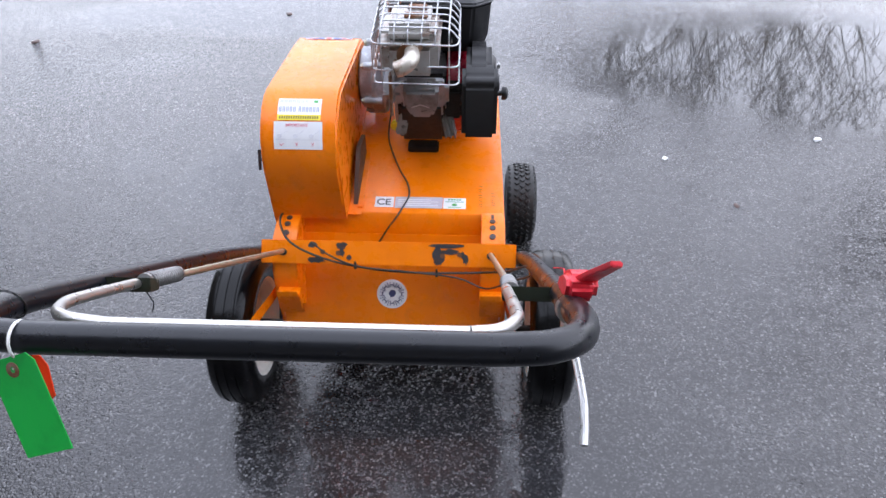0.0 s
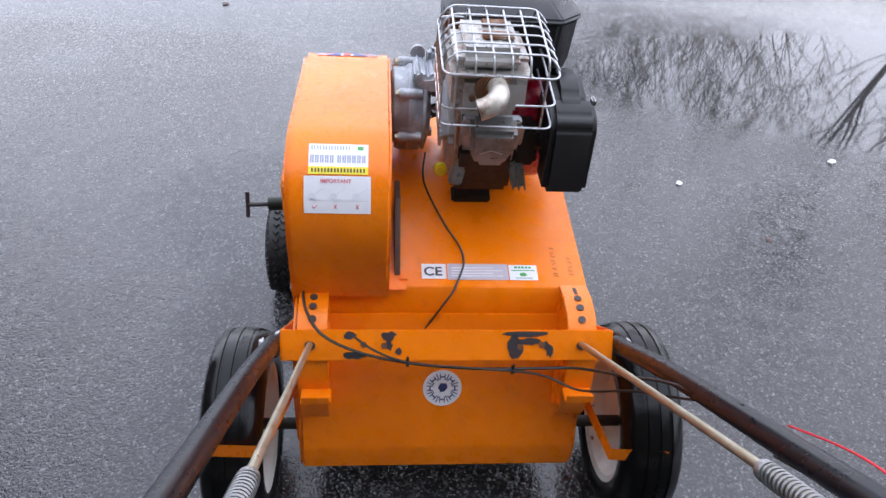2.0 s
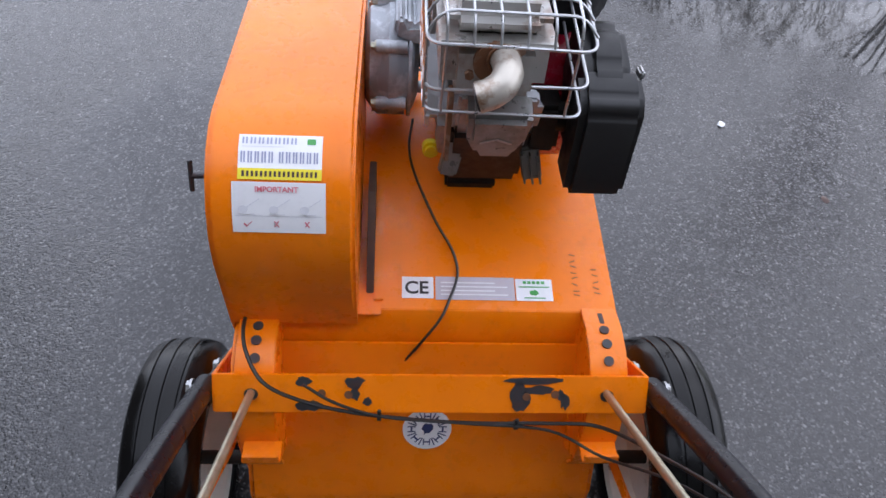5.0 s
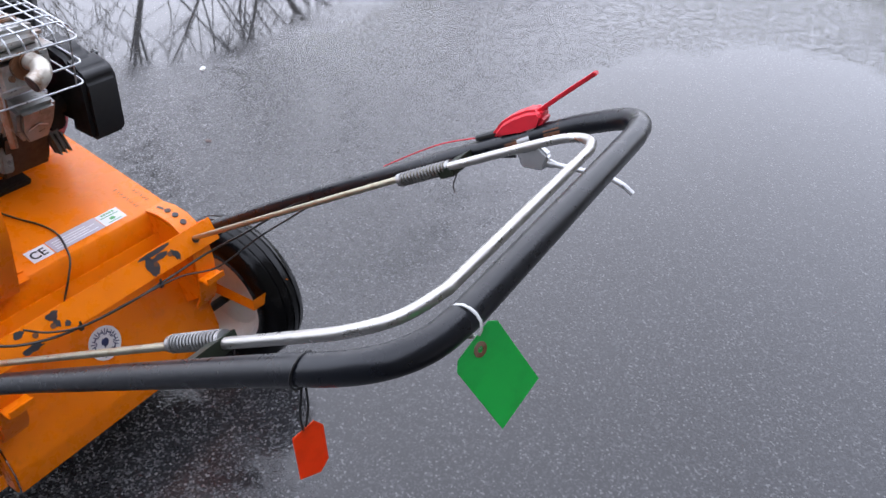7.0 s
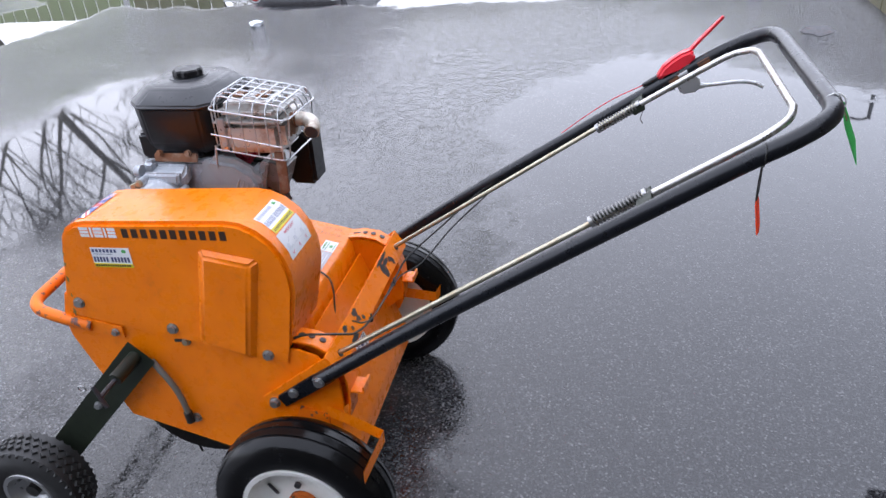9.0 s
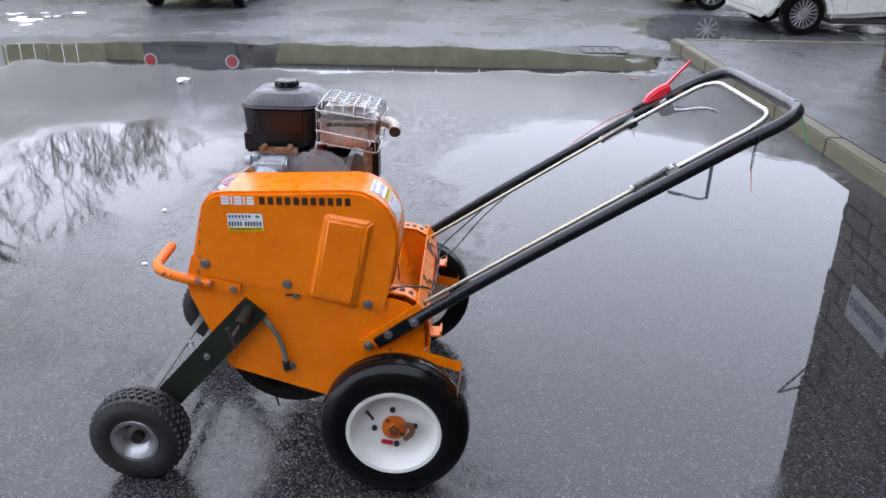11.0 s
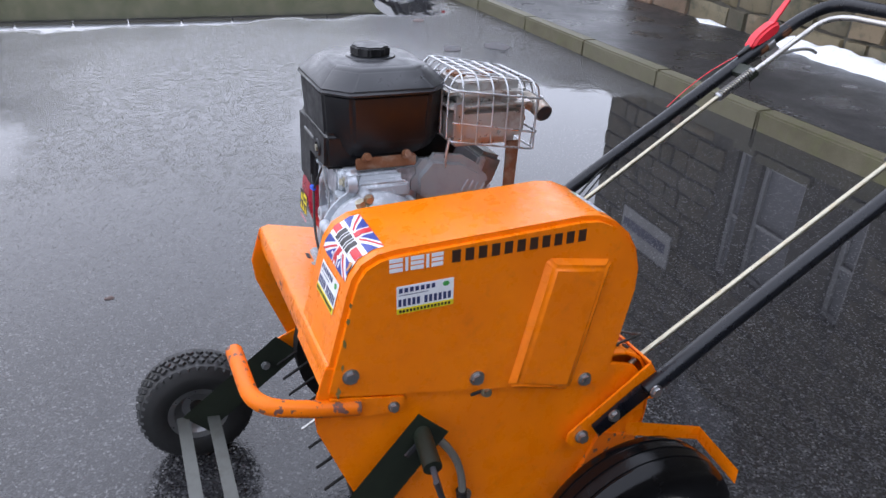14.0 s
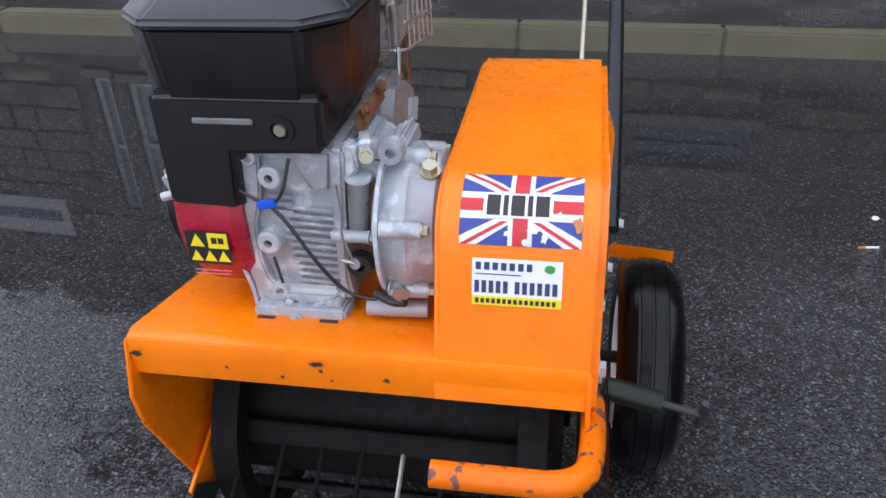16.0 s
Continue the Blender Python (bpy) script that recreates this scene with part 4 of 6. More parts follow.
for i, (x, z, rx, rz) in enumerate(((0.03, 0.30, 0.004, 0.001), (0.06, 0.22, 0.006, 0.0008), (0.012, 0.19, 0.002, 0.003), (0.10, 0.33, 0.003, 0.001))):
    part("scratch", d.poly(blob((x, z, rx, rz), i + 60, 0.5)), BARE, cover, "dark scratch")

# long label on the deck
d = Decal((-0.219, 1.644, deck_z(1.644) + 0.0028), (1, 0, 0), (0, 1, 0.222))
s = part("rating_plate", d.rect(0.052, -0.002, 0.176, 0.039), STICKER_GREY, deck, "scratched silver rating plate")
part("fine_print", join(*[d.rect(0.06, 0.006 + 0.007 * i, 0.165 - 0.02 * (i % 2), 0.0082 + 0.007 * i, 1) for i in range(4)]), STICKER, s)
s = part("mark_sticker", d.rect(0, 0, 0.049, 0.038), STICKER, deck, "white sticker with two black letters")
part("mark_letters", d.text("CE", 0.004, 0.008, 0.031, 1), BLACK_INK, s)
s = part("maker_sticker", d.rect(0.178, -0.002, 0.236, 0.037), STICKER, deck, "small white maker's label")
part("fine_print", join(d.bars(0.190, 0.226, 0.028, 0.033, 5), d.rect(0.183, 0.0215, 0.231, 0.0235, 1), d.poly(blob((0.207, 0.012, 0.007, 0.005), 3, 0.3), 1), d.rect(0.190, 0.002, 0.224, 0.0038, 1)), GREEN_INK, s)
dd = Decal((0.060, 1.652, deck_z(1.652) + 0.0026), (0, 1, 0.222), (-1, 0, 0))
for x, y, sx in ((0.0, 0.0, 0.002), (0.008, 0.0, 0), (0.018, 0.001, 0.004), (0.034, 0.0, -0.003), (0.040, 0.001, 0.002), (0.052, 0.0, 0.003), (0.064, 0.001, -0.003), (0.074, 0.0, 0.002), (0.004, -0.033, 0.002), (0.012, -0.032, 0.004), (0.026, -0.033, -0.003), (0.036, -0.033, 0.003), (0.048, -0.032, 0.0)):
    part("scratch", dd.poly([(x, y), (x + 0.0013, y), (x + 0.0013 + sx, y + 0.009), (x + sx, y + 0.009)]), GREASE, deck)

# bolts on the left side
PIPE = plastic("grey_hose", (0.13, 0.125, 0.11), 0.5)
for p, r in (((CX0, 2.114, 0.640), 0.0105), ((CX0, 1.885, 0.583), 0.0105), ((CX0, 1.656, 0.526), 0.0105), ((XL, 1.890, 0.310), 0.0095)):
    part("bolt", bolt(p, (-1, 0, 0), r), ZINC, cover if p[0] == CX0 else machine, "zinc bolt")
part("slot", box((XL - 0.0002, 1.876, 0.5465), (0.003, 0.034, 0.007), 0.001, (-8, 0, 0)), BARE, machine, "dark adjusting slot")
part("bolt", bolt((XL, 1.862, 0.545), (-1, 0, 0), 0.008), BRASS_ROD, machine, "brassy adjusting bolt")
part("bolt", bolt((XL - 0.0215, 1.655, 0.400), (-1, 0, 0), 0.0105, 0.009), ZINC, machine, "large zinc pivot bolt")
part("drain_pipe", tube(smooth_path([(XL - 0.004, 1.968, 0.482), (XL - 0.012, 1.945, 0.458), (XL - 0.014, 1.922, 0.42), (XL - 0.014, 1.909, 0.38), (XL - 0.013, 1.903, 0.34), (XL - 0.012, 1.903, 0.32)]), 0.0075, 8), PIPE, machine, "grey rubber drain pipe")
part("pipe_end", rod((XL - 0.012, 1.904, 0.335), (XL - 0.012, 1.901, 0.305), 0.0105), CABLE, machine)

# front lifting handle: strap and bent tube
hs = part("handle_strap", prism([(2.150, 0.604), (2.150, 0.562), (2.020, 0.545), (2.020, 0.578)], XL - 0.006, XL - 0.0005, "x", 0.001), ORANGE, machine)
for p in ((XL - 0.006, 2.131, 0.582), (XL - 0.006, 2.040, 0.562)):
    part("bolt", bolt(p, (-1, 0, 0), 0.0075), ZINC, hs)
part("lifting_handle", tube(rounded_path([(XL - 0.003, 2.10, 0.575), (XL - 0.004, 2.17, 0.588), (XL + 0.004, 2.268, 0.612), (-0.302, 2.274, 0.618)], 0.07, 9), 0.0145, 14), ORANGE_WORN, machine, "bent orange tube with scraped paint")

# ---- wheels ----
HUB = worn_paint("rusty_orange_hub", (0.62, 0.14, 0.015), (0.34, 0.08, 0.02), 0.45, 0.2, (0.09, 0.035, 0.02))
def wheel(name, c, r, w, side, rim_mat, grooves, hub):
    """side: -1 when the outer face looks to -x."""
    x, y, z = c
    k = r * (0.615 if hub else 0.47)
    prof = [(-w * 0.40, k), (-w * 0.47, k + 0.01), (-w * 0.5, (k + r) / 2), (-w * 0.475, r - 0.032), (-w * 0.43, r - 0.017), (-w * 0.37, r - 0.008)]
    if grooves:
        for g in (-0.2, 0.0, 0.2):
            e = r - 0.055 * (g * g) * 1.1
            prof += [(w * (g - 0.028), e), (w * (g - 0.018), e - 0.0026), (w * (g + 0.018), e - 0.0026), (w * (g + 0.028), e)]
    else:
        prof += [(-w * 0.25, r - 0.008), (0, r - 0.006), (w * 0.25, r - 0.008)]
    prof += [(w * 0.37, r - 0.008), (w * 0.43, r - 0.017), (w * 0.475, r - 0.032), (w * 0.5, (k + r) / 2), (w * 0.47, k + 0.01), (w * 0.40, k), (-w * 0.40, k)]
    wh = part(name, lathe(prof, c, "x", 64), RUBBER if grooves else RUBBER_DRY, machine, "wet black ribbed pneumatic tyre" if grooves else "black tyre with a diamond tread")
    s = side
    dish = [(s * w * 0.40, k + 0.006), (s * w * 0.46, k + 0.002), (s * w * 0.45, k - 0.008), (s * w * 0.36, k - 0.012), (s * w * 0.20, k - 0.022), (s * w * 0.12, k - 0.035), (s * w * 0.10, 0.045), (s * w * 0.12, 0.03), (s * w * 0.12, 0.0), (-s * w * 0.1, 0.0), (-s * w * 0.12, k - 0.03), (-s * w * 0.4, k - 0.008), (-s * w * 0.44, k + 0.006)]
    part("rim", lathe(dish, c, "x", 48), rim_mat, wh, "white painted steel rim with rust spots" if rim_mat is WHITE_RIM else "bare steel rim")
    if hub:
        f = x + s * w * 0.12
        part("hub", join(rod((f, y, z), (f + s * 0.012, y, z), 0.036, 20), rod((f + s * 0.01, y, z), (f + s * 0.022, y, z), 0.017, 16)), HUB, wh, "scraped orange hub")
        part("axle_nut", bolt((f + s * 0.022, y, z), (s, 0, 0), 0.011, 0.01), RUST, wh)
        part("wheel_clip", tube(rounded_path([(f + s * 0.018, y - 0.03, z + 0.015), (f + s * 0.02, y - 0.05, z + 0.02), (f + s * 0.02, y - 0.052, z - 0.01), (f + s * 0.018, y - 0.03, z - 0.03)], 0.012), 0.008, 8), RUST, wh)
        for a in (20, 110, 200, 290):
            p = (f + s * 0.001, y + 0.058 * math.cos(radians(a + 65)), z + 0.058 * math.sin(radians(a + 65)))
            part("stud", rod(p, (p[0] + s * 0.008, p[1], p[2]), 0.008, 10), BARE, wh)
        part("rim_slot", box((f + s * 0.003, y + 0.07, z + 0.035), (0.004, 0.008, 0.035), 0.001, (-35, 0, 0)), BARE, wh)
        part("rim_label", box((f + s * 0.002, y + 0.022, z - 0.055), (0.002, 0.035, 0.014), 0.0004, (10, 0, 0)), RED_INK, wh, "dark red label")
    else:
        f = x + s * w * 0.12
        part("hub", rod((f - s * 0.03, y, z), (f + s * 0.02, y, z), 0.018, 16), DARK_IRON, wh)
        part("valve", rod((f + s * 0.0, y + 0.02, z + 0.035), (f + s * 0.025, y + 0.024, z + 0.04), 0.004, 8), CABLE, wh)
        rng = random.Random(3)
        blocks = []
        n = 38
        for row, off in ((-0.36, 0), (-0.18, 0.5), (0.0, 0), (0.18, 0.5), (0.36, 0)):
            for i in range(n):
                a = 2 * math.pi * (i + off) / n
                da, dx = math.pi / n * 0.78, w * 0.085
                rr = r - 0.001 - (0.008 if abs(row) > 0.3 else 0.0)
                bm = bmesh.new()
                ring = []
                for rad, sc in ((rr - 0.006, 1.1), (rr, 0.86)):
                    q = []
                    for ux, ua in ((-dx * sc, 0), (0, -da * sc), (dx * sc, 0), (0, da * sc)):
                        q.append(bm.verts.new((x + w * row + ux, y + rad * math.cos(a + ua), z + rad * math.sin(a + ua))))
                    ring.append(q)
                bm.faces.new(ring[1])
                for j in range(4):
                    bm.faces.new((ring[0][j], ring[0][(j + 1) % 4], ring[1][(j + 1) % 4], ring[1][j]))
                bmesh.ops.recalc_face_normals(bm, faces=bm.faces)
                blocks.append(bm)
        tagged(part("tread", join(*blocks), RUBBER_DRY, wh), kind="stuff")
    return wh


REAR_R, FRONT_R = 0.2145, 0.143
wheel("rear_wheel", (-0.586, 1.570, REAR_R - 0.0095), REAR_R, 0.122, -1, WHITE_RIM, True, True)
wheel("rear_wheel", (0.247, 1.570, REAR_R + 0.0095), REAR_R, 0.122, 1, WHITE_RIM, True, True)
wheel("front_wheel", (-0.575, 2.325, FRONT_R - 0.009), FRONT_R, 0.105, -1, ZINC, False, False)
wheel("front_wheel", (0.205, 2.325, FRONT_R + 0.0085), FRONT_R, 0.105, 1, ZINC, False, False)
part("rear_axle", rod((-0.57, 1.57, REAR_R), (0.25, 1.57, REAR_R), 0.0125), DARK_IRON, machine)
for s in (-1, 1):
    x = XL - 0.004 if s < 0 else XR + 0.004
    part("axle_plate", prism([(1.545, 0.19), (1.62, 0.17), (1.66, 0.25), (1.60, 0.38), (1.53, 0.36)], x - 0.004, x + 0.004, "x", 0.001), ORANGE_WORN, machine, "mud-splashed orange axle plate")

# wheel scrapers: a strip that runs back and then turns outwards
def scraper(side):
    m = lambda x: x if side < 0 else -0.34 - x
    line = [(m(-0.470), 1.535), (m(-0.478), 1.50), (m(-0.517), 1.383), (m(-0.645), 1.394)] if side < 0 else [(0.124, 1.545), (0.128, 1.51), (0.157, 1.407), (0.264, 1.386)]
    bm = bmesh.new()
    rows = []
    for i, (x, y) in enumerate(line):
        z = (0.388, 0.384, 0.372, 0.366)[i] if side < 0 else (0.362, 0.352, 0.322, 0.336)[i]
        rows.append([bm.verts.new((x, y, z)), bm.verts.new((x, y, z - 0.034))])
    for a, b in zip(rows, rows[1:]):
        bm.faces.new((a[0], a[1], b[1], b[0]))
    bmesh.ops.solidify(bm, geom=bm.faces[:], thickness=0.004)
    return finish(bm)


part("wheel_scraper", scraper(-1), ORANGE, machine)
part("wheel_scraper", scraper(1), ORANGE, machine)

# front wheel arms
def arm(side):
    m = lambda x: x if side < 0 else -0.34 - x
    a0, a1 = Vector((-0.490, 1.972, 0.522)), Vector((-0.520, 2.335, 0.130))
    if side > 0:
        a0, a1 = Vector((0.074, 2.110, 0.362)), Vector((0.135, 2.335, 0.140))
    d = (a1 - a0).normalized()
    w = Vector((0, -d.z, d.y)).normalized() * 0.040
    bm = bmesh.new()
    vs = [bm.verts.new(p) for p in (a0 + w, a0 - w, a1 - w, a1 + w)]
    bm.faces.new(vs)
    bmesh.ops.solidify(bm, geom=bm.faces[:], thickness=0.009)
    return finish(bevelled(bm, 0.0015))


for side in (-1, 1):
    m = lambda x: x if side < 0 else -0.34 - x
    am = part("wheel_arm", arm(side), BLACK_STEEL, machine, "black painted flat steel arm")
    if side < 0:
        part("arm_slot", box((-0.4985, 2.008, 0.488), (0.004, 0.05, 0.010), 0.001, (-46, 0, 0)), BARE, am)
    part("bolt", bolt((-0.510, 2.125, 0.36) if side < 0 else (0.082, 2.165, 0.310), (-1, 0, 0), 0.008), ZINC, am)
    part("stub_axle", rod((m(-0.50), 2.325, FRONT_R), (m(-0.56), 2.325, FRONT_R), 0.0125), DARK_IRON, am)
part("pin_ring", tube([(-0.484 - 0.002 * math.sin(a), 2.182 + 0.010 * math.cos(a), 0.385 + 0.010 * math.sin(a)) for a in [0.449 * k for k in range(14)]], 0.0017, 6, True), ZINC, machine, "small bright spring ring")
part("locking_tube", rod((-0.488, 1.994, 0.506), (-0.565, 2.003, 0.494), 0.0165, 16), BLACK_STEEL, machine, "black depth-lock spigot")
part("locking_pin", rod((-0.564, 2.003, 0.494), (-0.617, 2.010, 0.486), 0.0055, 10), BARE, machine)
part("tee_handle", tube([(-0.618, 2.000, 0.457), (-0.618, 2.010, 0.486), (-0.618, 2.020, 0.516)], 0.005, 8), BARE, machine, "small black T handle")
BAR_STEEL = metal("dull_bar_steel", (0.085, 0.088, 0.08), 0.38, (0.05, 0.045, 0.035), 0.5, 0.3)
for y in (2.293, 2.363):
    part("axle_bar", box((-0.185, y, 0.158), (0.66, 0.029, 0.006), 0.001), BAR_STEEL, machine, "dull flat steel bar")
for side in (1,):
    part("arm_bracket", prism([(1.97, 0.385), (1.995, 0.435), (2.14, 0.372), (2.125, 0.322)], 0.086, 0.092, "x", 0.001), ORANGE, machine, "flat orange bracket")
    part("bolt", bolt((0.086, 2.055, 0.365), (-1, 0, 0), 0.008), ZINC, machine)

# tine reel inside the hood
REEL = metal("black_muddy_reel", (0.005, 0.0045, 0.0045), 0.6, (0.016, 0.009, 0.007), 0.6, 0.0)
REEL.node_tree.nodes["Principled BSDF"].inputs["Specular IOR Level"].default_value = 0.2
RY, RZ = 1.87, 0.335
reel = part("tine_reel", rod((XL + 0.02, RY, RZ), (XR - 0.02, RY, RZ), 0.022, 16), REEL, machine, "dark muddy scarifying reel")
for x in (XL + 0.07, XR - 0.07):
    part("reel_disc", lathe([(-0.02, 0.20), (0.02, 0.20), (0.02, 0.165), (-0.02, 0.165), (-0.02, 0.20)], (x, RY + 0.03, RZ + 0.02), "x", 40), REEL, reel)
for k in range(5):
    a = radians(72 * k + 20)
    c = (XC, RY + 0.03 + 0.15 * math.cos(a), RZ + 0.02 + 0.15 * math.sin(a))
    part("reel_bar", box(c, (0.50, 0.012, 0.035), 0.002, (math.degrees(a), 0, 0)), REEL, reel)
part("drum", rod((XL + 0.03, RY + 0.03, RZ + 0.02), (XR - 0.03, RY + 0.03, RZ + 0.02), 0.125, 20), REEL, reel)
rng = random.Random(9)
for i in range(8):
    x = XL + 0.075 + i * 0.061
    for k in range(5):
        a = radians(72 * k + 20)
        p = Vector((x, RY + 0.03 + 0.14 * math.cos(a), RZ + 0.02 + 0.14 * math.sin(a)))
        q = Vector((x, RY + 0.03 + 0.245 * math.cos(a - 0.42), RZ + 0.02 + 0.245 * math.sin(a - 0.42)))
        part("tine", rod(p, q, 0.0045, 7, 0.003), CHROME if (i == 3 and k == 0) else REEL, reel)

# ---- handlebar ----
left = [(-0.5035, 1.53, 0.489), (-0.5035, 1.30, 0.645), (-0.501, 1.0, 0.835), (-0.50, 0.70, 1.022), (-0.496, 0.617, 1.069), (-0.481, 0.571, 1.093), (-0.449, 0.546, 1.104), (-0.40, 0.538, 1.107)]
right = [(-0.34 - x, y, z) for x, y, z in left[::-1]]
bar_tube = part("handlebar", tube(smooth_path(left, 5) + smooth_path(right, 5), 0.0169, 18), BLACK_TUBE, machine, "black tubular handlebar with worn paint")
for side in (-1, 1):
    m = lambda x: x if side < 0 else -0.34 - x
    part("flat_end", prism([(1.50, 0.522), (1.545, 0.497), (1.640, 0.427), (1.622, 0.400), (1.52, 0.468), (1.49, 0.49)], m(-0.491), m(-0.501), "x", 0.002), BLACK_TUBE, bar_tube)
    for y, z in ((1.596, 0.4455), (1.520, 0.497)):
        part("bolt", bolt((m(-0.5015) if y > 1.55 else m(-0.5195), y, z), (side, 0, 0), 0.0098, 0.006), ZINC, bar_tube, "round headed zinc bolt")
# rusty wear on the tube by the throttle lever
for y0, y1 in ((0.765, 0.725), (0.70, 0.675)):
    f = lambda y: (0.160, y, 0.488 + (1.53 - y) * 0.6415)
    part("rust_patch", rod(f(y0), f(y1), 0.0174, 18), RUST, bar_tube, "bare rusty band")
bail_l = [(-0.425, 1.47, 0.538), (-0.428, 0.93, 0.872), (-0.441, 0.835, 0.940), (-0.441, 0.70, 1.024), (-0.434, 0.648, 1.054), (-0.408, 0.606, 1.076), (-0.36, 0.589, 1.083), (-0.31, 0.587, 1.083)]
bail_r = [(0.0, 0.587, 1.083), (0.035, 0.589, 1.082), (0.066, 0.599, 1.078), (0.085, 0.63, 1.066), (0.086, 0.68, 1.04), (0.084, 0.835, 0.945), (0.094, 0.935, 0.872), (0.085, 1.47, 0.527)]
bail = part("bail_lever", tube(smooth_path(bail_l[2:] + bail_r[:6], 5), 0.0075, 12), CHROME, machine, "bright steel dead-man's bail")
part("bail_rod", rod((-0.431, 1.520, 0.503), (-0.434, 0.84, 0.937), 0.006), BRASS_ROD, bail, "yellow passivated rod")
part("bail_rod", rod((0.081, 1.515, 0.508), (0.090, 0.84, 0.944), 0.006), BRASS_ROD, bail, "tarnished brown rod")
for x, xe in ((-0.4335, -0.501), (0.0905, 0.161)):
    p0, p1 = Vector((x + 0.001, 0.935, 0.879)), Vector((x, 0.845, 0.936))
    part("spring", helix(p0, p1, 0.0108, 14, 0.0021), SPRING, bail)
    part("sleeve", rod(p0, p1, 0.0070, 12), BLACK_STEEL, bail)
    dv = (p1 - p0).normalized()
    for p in (p0, p1 + dv * 0.008):
        part("collar", tube([p - dv * 0.004, p + dv * 0.004], 0.0118, 14), ZINC, bail)
    y, z = 0.836, 0.945
    part("bracket", prism([(y - 0.014, z - 0.012), (y + 0.012, z - 0.028), (y + 0.020, z - 0.014), (y - 0.006, z + 0.008)], x - 0.012 if x > 0 else xe + 0.0, xe if x > 0 else x + 0.012, "x", 0.001), BLACK_STEEL, bar_tube, "small black bracket")
    part("split_pin", tube(smooth_path([(x, 0.828, 0.948), (x + 0.004, 0.826, 0.93), (x + 0.006, 0.832, 0.905), (x + 0.003, 0.826, 0.892)]), 0.0011, 6), BARE, bail)

# throttle lever: clamp, red body and long red arm
lever = part("throttle_lever", prism([(0.800, 0.985), (0.784, 1.016), (0.765, 1.034), (0.742, 1.050), (0.722, 1.058), (0.708, 1.050), (0.712, 1.026), (0.74, 1.006), (0.77, 0.992)], 0.148, 0.186, "x", 0.007, 3), RED_RUBBER, machine, "red plastic throttle lever")
blade = strip([(0.742, 1.034), (0.72, 1.055), (0.700, 1.077), (0.675, 1.103), (0.649, 1.130)], -0.5, 0.5, 0.007, "x")
for v in blade.verts:
    t = (0.742 - v.co.y) / 0.093
    v.co.x = 0.168 + 0.020 * t + v.co.x * (0.028 - 0.015 * t)
part("lever_arm", finish(bevelled(blade, 0.0015)), RED_RUBBER, lever)
part("lever_boot", rod((0.165, 0.79, 0.99), (0.162, 0.83, 0.968), 0.008, 10, 0.005), CABLE, lever)
part("clamp", join(tube([(0.1605, 0.742, 0.99), (0.1605, 0.722, 1.003)], 0.0195, 16), box((0.1605, 0.730, 1.022), (0.022, 0.022, 0.018), 0.003, (-32, 0, 0))), ZINC, lever, "chromed clamp")
part("lever_cable", tube(smooth_path([(0.163, 0.83, 0.968), (0.172, 0.90, 0.930), (0.178, 0.96, 0.888), (0.174, 1.03, 0.836)]), 0.0014, 6), RED_RUBBER, lever, "thin red cable end")
# hand brake lever under the tube
brake = part("brake_lever", prism([(0.75, 0.975), (0.71, 0.996), (0.69, 0.985), (0.695, 0.955), (0.735, 0.948)], 0.150, 0.168, "x", 0.004), BRIGHT, machine, "bare aluminium brake lever")
part("lever_blade", finish(tube(smooth_path([(0.160, 0.712, 0.966), (0.163, 0.66, 0.970), (0.163, 0.60, 0.977), (0.161, 0.565, 0.974), (0.159, 0.543, 0.965)]), [0.0075] * 4 + [0.0048] * 21, 10)), BRIGHT, brake)
part("brake_cable", tube(smooth_path([(0.158, 0.75, 0.962), (0.155, 0.82, 0.935), (0.150, 0.90, 0.89), (0.150, 1.0, 0.82)]), 0.0028, 6), CABLE, brake)

# control cables along the right side and across the bar
part("control_cable", tube(smooth_path([(-0.449, 1.612, 0.556), (-0.446, 1.570, 0.571), (-0.437, 1.530, 0.570), (-0.412, 1.490, 0.556), (-0.37, 1.480, 0.530), (-0.30, 1.477, 0.503), (-0.2, 1.476, 0.483), (-0.1, 1.474, 0.477), (0.0, 1.472, 0.480), (0.07, 1.455, 0.497), (0.12, 1.36, 0.575), (0.145, 1.25, 0.672), (0.150, 1.13, 0.755), (0.149, 1.0, 0.828), (0.152, 0.90, 0.89)]), 0.0028, 7), CABLE, machine, "black control cable")
part("control_cable", tube(smooth_path([(-0.355, 1.485, 0.555), (-0.31, 1.478, 0.52), (-0.24, 1.474, 0.492), (-0.12, 1.470, 0.482), (0.0, 1.466, 0.470), (0.07, 1.42, 0.475), (0.125, 1.33, 0.57), (0.155, 1.22, 0.672), (0.160, 1.1, 0.792)]), 0.0022, 7), CABLE, machine, "black control cable")
part("earth_wire", tube(smooth_path([(-0.203, 1.965, 0.665), (-0.208, 1.935, 0.625), (-0.197, 1.874, 0.6115), (-0.165, 1.785, 0.5915), (-0.139, 1.729, 0.5795), (-0.132, 1.685, 0.5695), (-0.146, 1.640, 0.560), (-0.160, 1.612, 0.548), (-0.180, 1.597, 0.525), (-0.205, 1.590, 0.485), (-0.235, 1.585, 0.44)]), 0.0022, 7), CABLE, machine, "thin black wire")
for x, y, z in ((-0.25, 1.478, 0.492), (-0.05, 1.473, 0.477)):
    part("cable_tie", join(tube([(x - 0.003, y, z - 0.003), (x + 0.003, y, z - 0.003)], 0.007, 10), box((x, y - 0.002, z + 0.008), (0.005, 0.004, 0.014), 0.001)), CABLE, machine)
part("grommet", box((-0.449, 1.612, 0.545), (0.016, 0.02, 0.022), 0.004), CABLE, cover)

